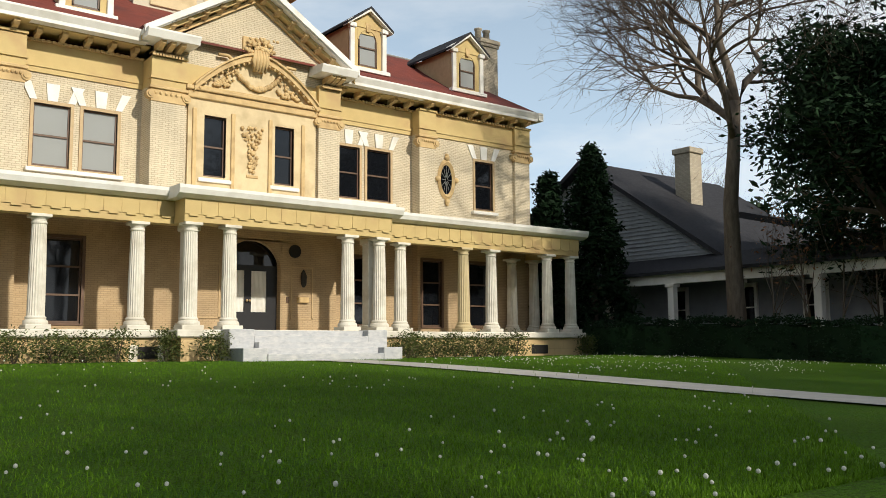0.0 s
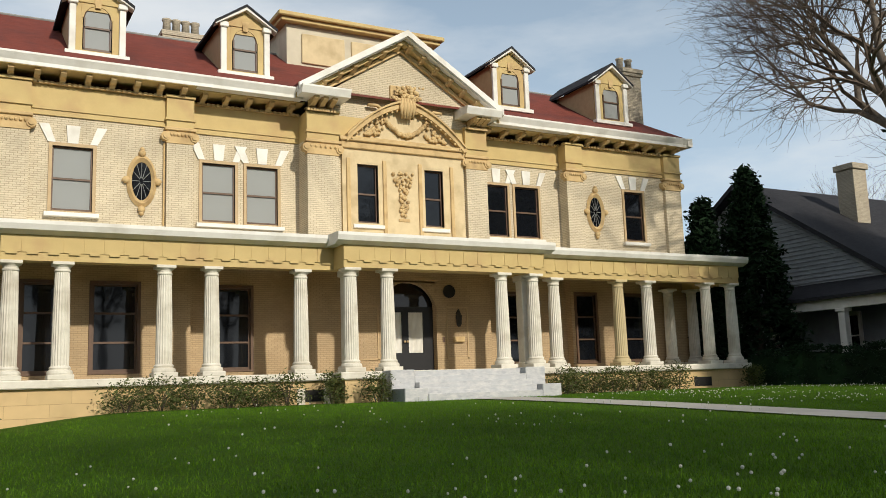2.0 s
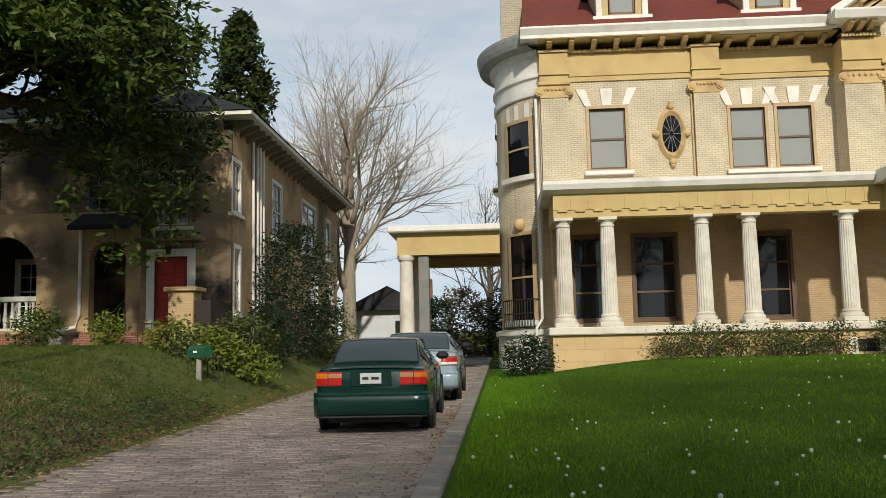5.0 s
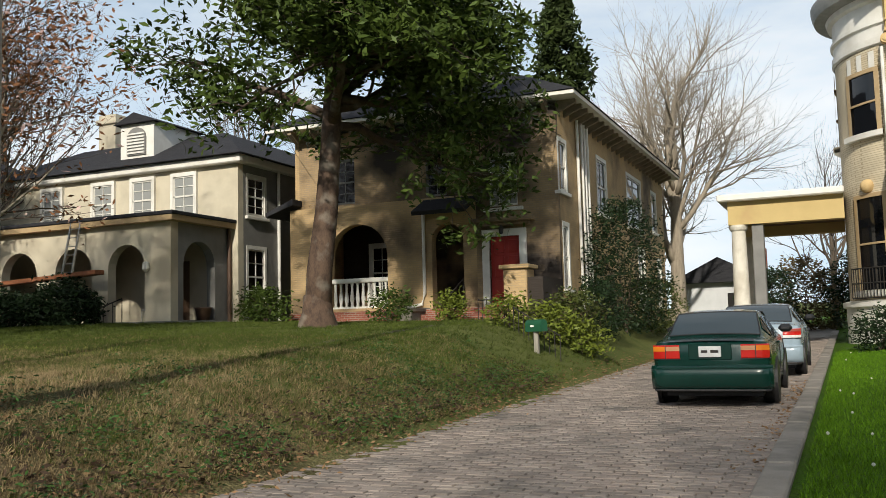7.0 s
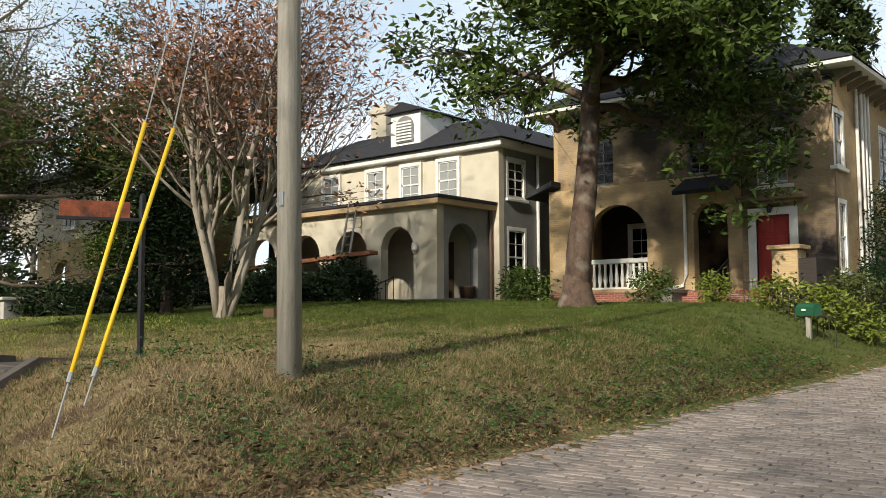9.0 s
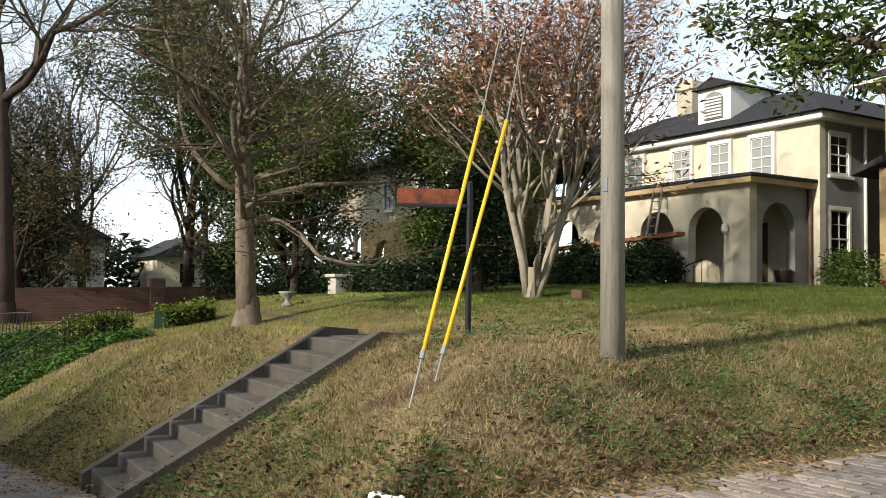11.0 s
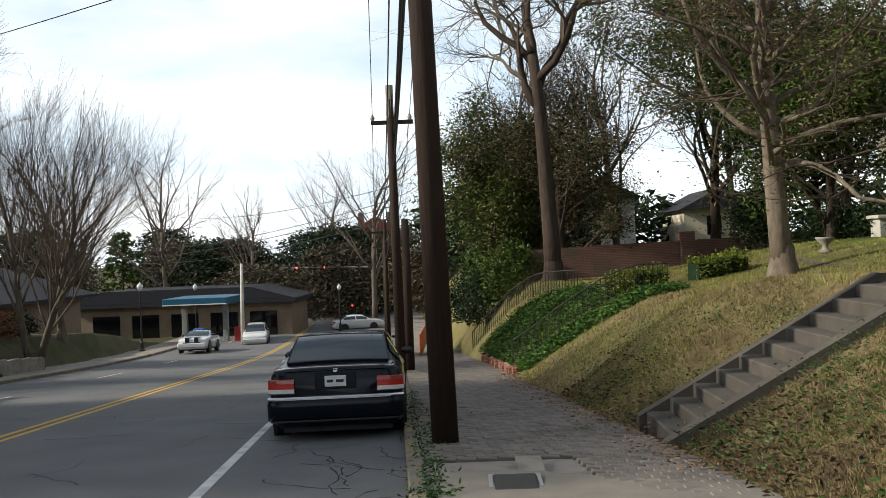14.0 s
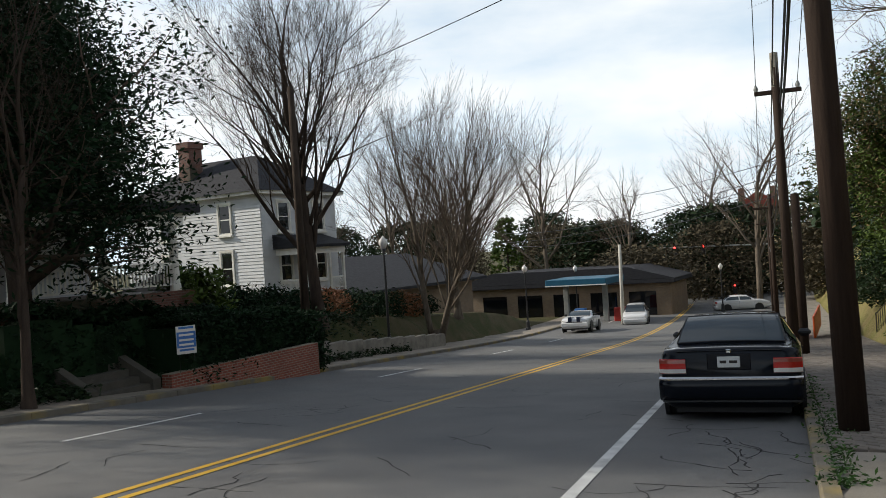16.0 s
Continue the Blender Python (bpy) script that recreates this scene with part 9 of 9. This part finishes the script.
tufts("straw_tufts", "matted pale straw tufts lying down the bank", 15000, 21, bank_spot, M_strawlight, 0.085, 0.005, 9, lambda x, y: noise.noise(Vector((x * 0.9, y * 0.9, 7))) > -0.22 and y < 13)
tufts("brown_tufts", "brown dead grass tufts on the bank", 6000, 22, bank_spot, M_grassdry, 0.10, 0.005, 9, lambda x, y: noise.noise(Vector((x * 1.1, y * 1.1, 11))) > 0.05 and y < 13)
tufts("green_tufts", "fresh green grass tufts among the straw", 7000, 23, bank_spot, M_bankgreen, 0.10, 0.005, 10, lambda x, y: noise.noise(Vector((x * 0.6, y * 0.6, 3))) > 0.2 or y > 8.5)
blades("bank_green", "green tufts among the straw on the bank", 90000, 3, bank_spot, M_bankgreen, 0.04, 0.006, lambda x, y: noise.noise(Vector((x * 0.7, y * 0.7, 3))) > 0.12 or y > 8)
tufts("house_lawn_grass", "green lawn grass before the houses", 14000, 24, lambda r: (-6.0 - 19 * r.random(), 10 + 12 * r.random()), M_bankgreen, 0.09, 0.006, 8, lambda x, y: x < ALLEY_L - 0.1)
blades("far_bank_grass", "rough grass on the further bank", 70000, 6, lambda r: (-13.2 - 24 * r.random(), -0.6 + 12 * r.random() ** 1.4), M_grassdry, 0.06, 0.009, lambda x, y: y > kerb_y(x) + 3.05)
M_fargreen = leaf_mat("yellow_green_blade", (0.30, 0.33, 0.07), (0.20, 0.22, 0.05), rough=0.7, rand=0.4)
blades("far_bank_green", "green grass on the further bank", 70000, 7, lambda r: (-13.2 - 24 * r.random(), -0.6 + 14 * r.random() ** 1.3), M_fargreen, 0.06, 0.009, lambda x, y: y > kerb_y(x) + 3.05 and noise.noise(Vector((x * 0.5, y * 0.5, 9))) > -0.1)
rngw = random.Random(14)
wd = MB()
for _ in range(5200):
    x, y = bank_spot(rngw)
    foot = min(ALLEY_L - x, y - kerb_y(x) - 3.0)
    if noise.noise(Vector((x * 0.8, y * 0.8, 5))) > -0.3 + 0.2 * foot:
        leaf_cloud(wd, rngw, Vector((x, y, ground_z(x, y) + 0.04)), 16, 0.13, 0.026, 0.3)
lone("weeds", wd, M_ivy, "clumps of green weeds and clover on the bank", "weeds", kind="stuff", turn=False)
fl = MB()
stalk = MB()
for _ in range(480):
    x, y = lawn_spot(rngw)
    if noise.noise(Vector((x * 0.25, y * 0.25, 1))) < -0.15:
        continue
    z = ground_z(x, y)
    h = rngw.uniform(0.06, 0.16)
    fl.ball((x, y, z + h), rngw.uniform(0.011, 0.02), 6, 4)
    stalk.tube([(x, y, z), (x + 0.01, y, z + h)], 0.003, 3)
M_clock = mat("dandelion_clock", (0.62, 0.62, 0.56), (0.5, 0.5, 0.45), rough=0.9)
lone("dandelion_clocks", fl, M_clock, "white dandelion seed heads over the lawn", "flowers", kind="stuff", turn=False)
lone("dandelion_stalks", stalk, M_grass, "thin stalks of the dandelions", "flowers", kind="stuff", turn=False)
fl = MB()
for _ in range(900):
    x, y = 17 + 11 * rngw.random(), 12 + 12 * rngw.random()
    if noise.noise(Vector((x * 0.4, y * 0.4, 2))) > 0.0:
        fl.ball((x, y, ground_z(x, y) + 0.05), 0.016, 5, 3)
lone("clover_flowers", fl, M_clock, "patches of white clover beyond the path", "flowers", kind="stuff", turn=False)
lv = MB()
for _ in range(5200):
    r = rngw.random()
    if r < 0.45:
        y = 2 + 24 * rngw.random() ** 1.4
        x = ALLEY_L + rngw.gauss(-0.15, 0.28)
    elif r < 0.85:
        x = -9 - 16 * rngw.random()
        y = kerb_y(x) + 3.0 + rngw.gauss(0, 0.3)
    elif r < 0.96:
        x, y = bank_spot(rngw)
    else:
        y = 8 + 10 * rngw.random()
        x = ALLEY_R - abs(rngw.gauss(0, 0.15)) - 0.05
    z = ground_z(x, y) + (0.1 if y < kerb_y(x) + 3.0 and x < -6 else 0.015)
    leaf_cloud(lv, rngw, Vector((x, y, z + 0.02)), 1, 0.01, 0.032, 0.25)
lone("fallen_leaves", lv, M_dry, "dry brown leaves along the foot of the bank", "leaves", kind="stuff", turn=False)
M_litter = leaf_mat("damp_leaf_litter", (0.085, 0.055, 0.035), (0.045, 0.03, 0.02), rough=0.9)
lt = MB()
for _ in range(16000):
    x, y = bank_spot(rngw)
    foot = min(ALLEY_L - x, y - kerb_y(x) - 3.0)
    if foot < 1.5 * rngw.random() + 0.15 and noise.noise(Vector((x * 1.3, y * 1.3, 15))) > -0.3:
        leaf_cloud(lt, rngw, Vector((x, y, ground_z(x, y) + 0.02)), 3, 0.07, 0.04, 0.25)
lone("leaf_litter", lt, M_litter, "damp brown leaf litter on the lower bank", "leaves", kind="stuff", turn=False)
kg = MB()
for _ in range(600):
    x = -8.5 - 12 * rngw.random() ** 1.6
    leaf_cloud(kg, rngw, Vector((x, kerb_y(x) + rngw.gauss(0.22, 0.12), road_z(x) + 0.14)), 2, 0.03, 0.03, 0.5)
lone("kerb_weeds", kg, M_ivy, "weeds and litter growing along the kerb", "weeds", kind="stuff", turn=False)

# tar-dark cracks and patches in the asphalt
rngc = random.Random(31)
ck = MB()
for _ in range(70):
    x, y = -4 - 22 * rngc.random(), -3.5 - 9 * rngc.random()
    if rngc.random() < 0.35:
        x, y = -8.3 - 5 * rngc.random(), kerb_y(-10) - 0.15 - 1.6 * rngc.random()
    a = rngc.choice((rngc.gauss(0.1, 0.2), rngc.gauss(1.6, 0.5)))
    pts = []
    for k in range(9):
        pts.append((x, y))
        a += rngc.gauss(0, 0.35)
        x, y = x + 0.17 * math.cos(a), y + 0.17 * math.sin(a)
    for p, q in zip(pts, pts[1:]):
        d = Vector((q[0] - p[0], q[1] - p[1], 0)).normalized()
        w = rngc.uniform(0.004, 0.012)
        n2 = Vector((-d.y, d.x, 0)) * w
        ck.add([(p[0] - n2.x, p[1] - n2.y, road_z(p[0]) + 0.004), (q[0] - n2.x, q[1] - n2.y, road_z(q[0]) + 0.004), (q[0] + n2.x, q[1] + n2.y, road_z(q[0]) + 0.004), (p[0] + n2.x, p[1] + n2.y, road_z(p[0]) + 0.004)], [(0, 1, 2, 3)])
lone("road_cracks", ck, M_tyre, "dark cracks running through the asphalt", "cracks", kind="stuff", turn=False)


# ---- bricks of the alley and of the pavement ----
M_paver = mat("paver_brick", (0.30, 0.255, 0.215), (0.205, 0.165, 0.14), rough=0.85, scale=3, fine=60, bump=0.4, rand=0.22, dirt=(0.13, 0.115, 0.10), dscale=1.2)
M_paver_i = mat("paver_brick_field", (0.30, 0.255, 0.215), (0.205, 0.165, 0.14), rough=0.85, scale=3, fine=60, bump=0.4, rand=0.22, island=True, dirt=(0.13, 0.115, 0.10), dscale=1.2)
M_walkb = mat("pavement_brick", (0.20, 0.175, 0.15), (0.135, 0.115, 0.10), rough=0.85, scale=3, fine=60, bump=0.4, rand=0.2, dirt=(0.11, 0.10, 0.09), dscale=1.2)
M_walkb_i = mat("pavement_brick_field", (0.20, 0.175, 0.15), (0.135, 0.115, 0.10), rough=0.85, scale=3, fine=60, bump=0.4, rand=0.2, island=True, dirt=(0.11, 0.10, 0.09), dscale=1.2)


def brick_block(mb, m, L, W, H, b=0.008):
    vs = []
    for z, i in ((0, 0), (H - b, 0), (H, b)):
        vs += [(-L / 2 + i, -W / 2 + i, z), (L / 2 - i, -W / 2 + i, z), (L / 2 - i, W / 2 - i, z), (-L / 2 + i, W / 2 - i, z)]
    fs = [(r * 4 + k, r * 4 + (k + 1) % 4, r * 4 + 4 + (k + 1) % 4, r * 4 + 4 + k) for r in range(2) for k in range(4)] + [(8, 9, 10, 11)]
    return mb.add([tuple(m @ Vector(p)) for p in vs], fs)


def paving(parent, spots, L, W, H, mat_piece, mat_field, near, label):
    """spots: (x, y, z, turn) in order of nearness; the first ones are objects of their own."""
    proto = brick_block(MB(), Matrix.Identity(4), L, W, H).mesh("brick", mat_piece)
    field = MB()
    rng = random.Random(6)
    for k, (x, y, z, a, pitch, roll) in enumerate(spots):
        m = pose(x, y, z + rng.uniform(-0.006, 0.006), pitch + rng.gauss(0, 0.5), roll + rng.gauss(0, 0.5), a + rng.gauss(0, 0.6))
        if k < near:
            o = new("brick", proto)
            o.parent = parent
            o.matrix_basis = m
        else:
            brick_block(field, m, L, W, H)
    part("brick_field", field, mat_field, parent, label, turn=False)["kind"] = "stuff"


alley_bed = bpy.data.objects["alley"]
spots = []
rngp = random.Random(3)
y = 2.6
row = 0
while y < 40:
    x = ALLEY_L - 0.1 + (0.1 if row % 2 else 0.0)
    while x < ALLEY_R - 0.12:
        if not (x < ALLEY_L + 0.15 and rngp.random() < 0.35):
            spots.append((x + 0.1, y, ground_z(x + 0.1, y) - 0.045, 0, 1.5, 0))
        x += 0.212
    y += 0.109
    row += 1
paving(alley_bed, spots, 0.2, 0.098, 0.05, M_paver, M_paver_i, 290, "worn grey-brown paving bricks")
walk_bed = [o for o in bpy.data.objects if o.name.startswith("sidewalk") and "bed" in o.get("label", "")][0]
spots = []
x = -8.2
row = 0
while x > -46:
    yy = kerb_y(x) + 0.22 + (0.12 if row % 2 else 0)
    while yy < kerb_y(x) + 2.95:
        covered = x > -10.65 and yy < kerb_y(x) + 1.75 + 1.6 * sstep(-9.5, -6.5, x)
        if not covered and rngp.random() > 0.01:
            spots.append((x, yy + 0.1, road_z(x) + 0.075, 90, 0, 4.4))
        yy += 0.232
    x -= 0.118 if x > -28 else 0.118
    row += 1
paving(walk_bed, spots, 0.222, 0.108, 0.05, M_walkb, M_walkb_i, 290, "dark worn pavement bricks")
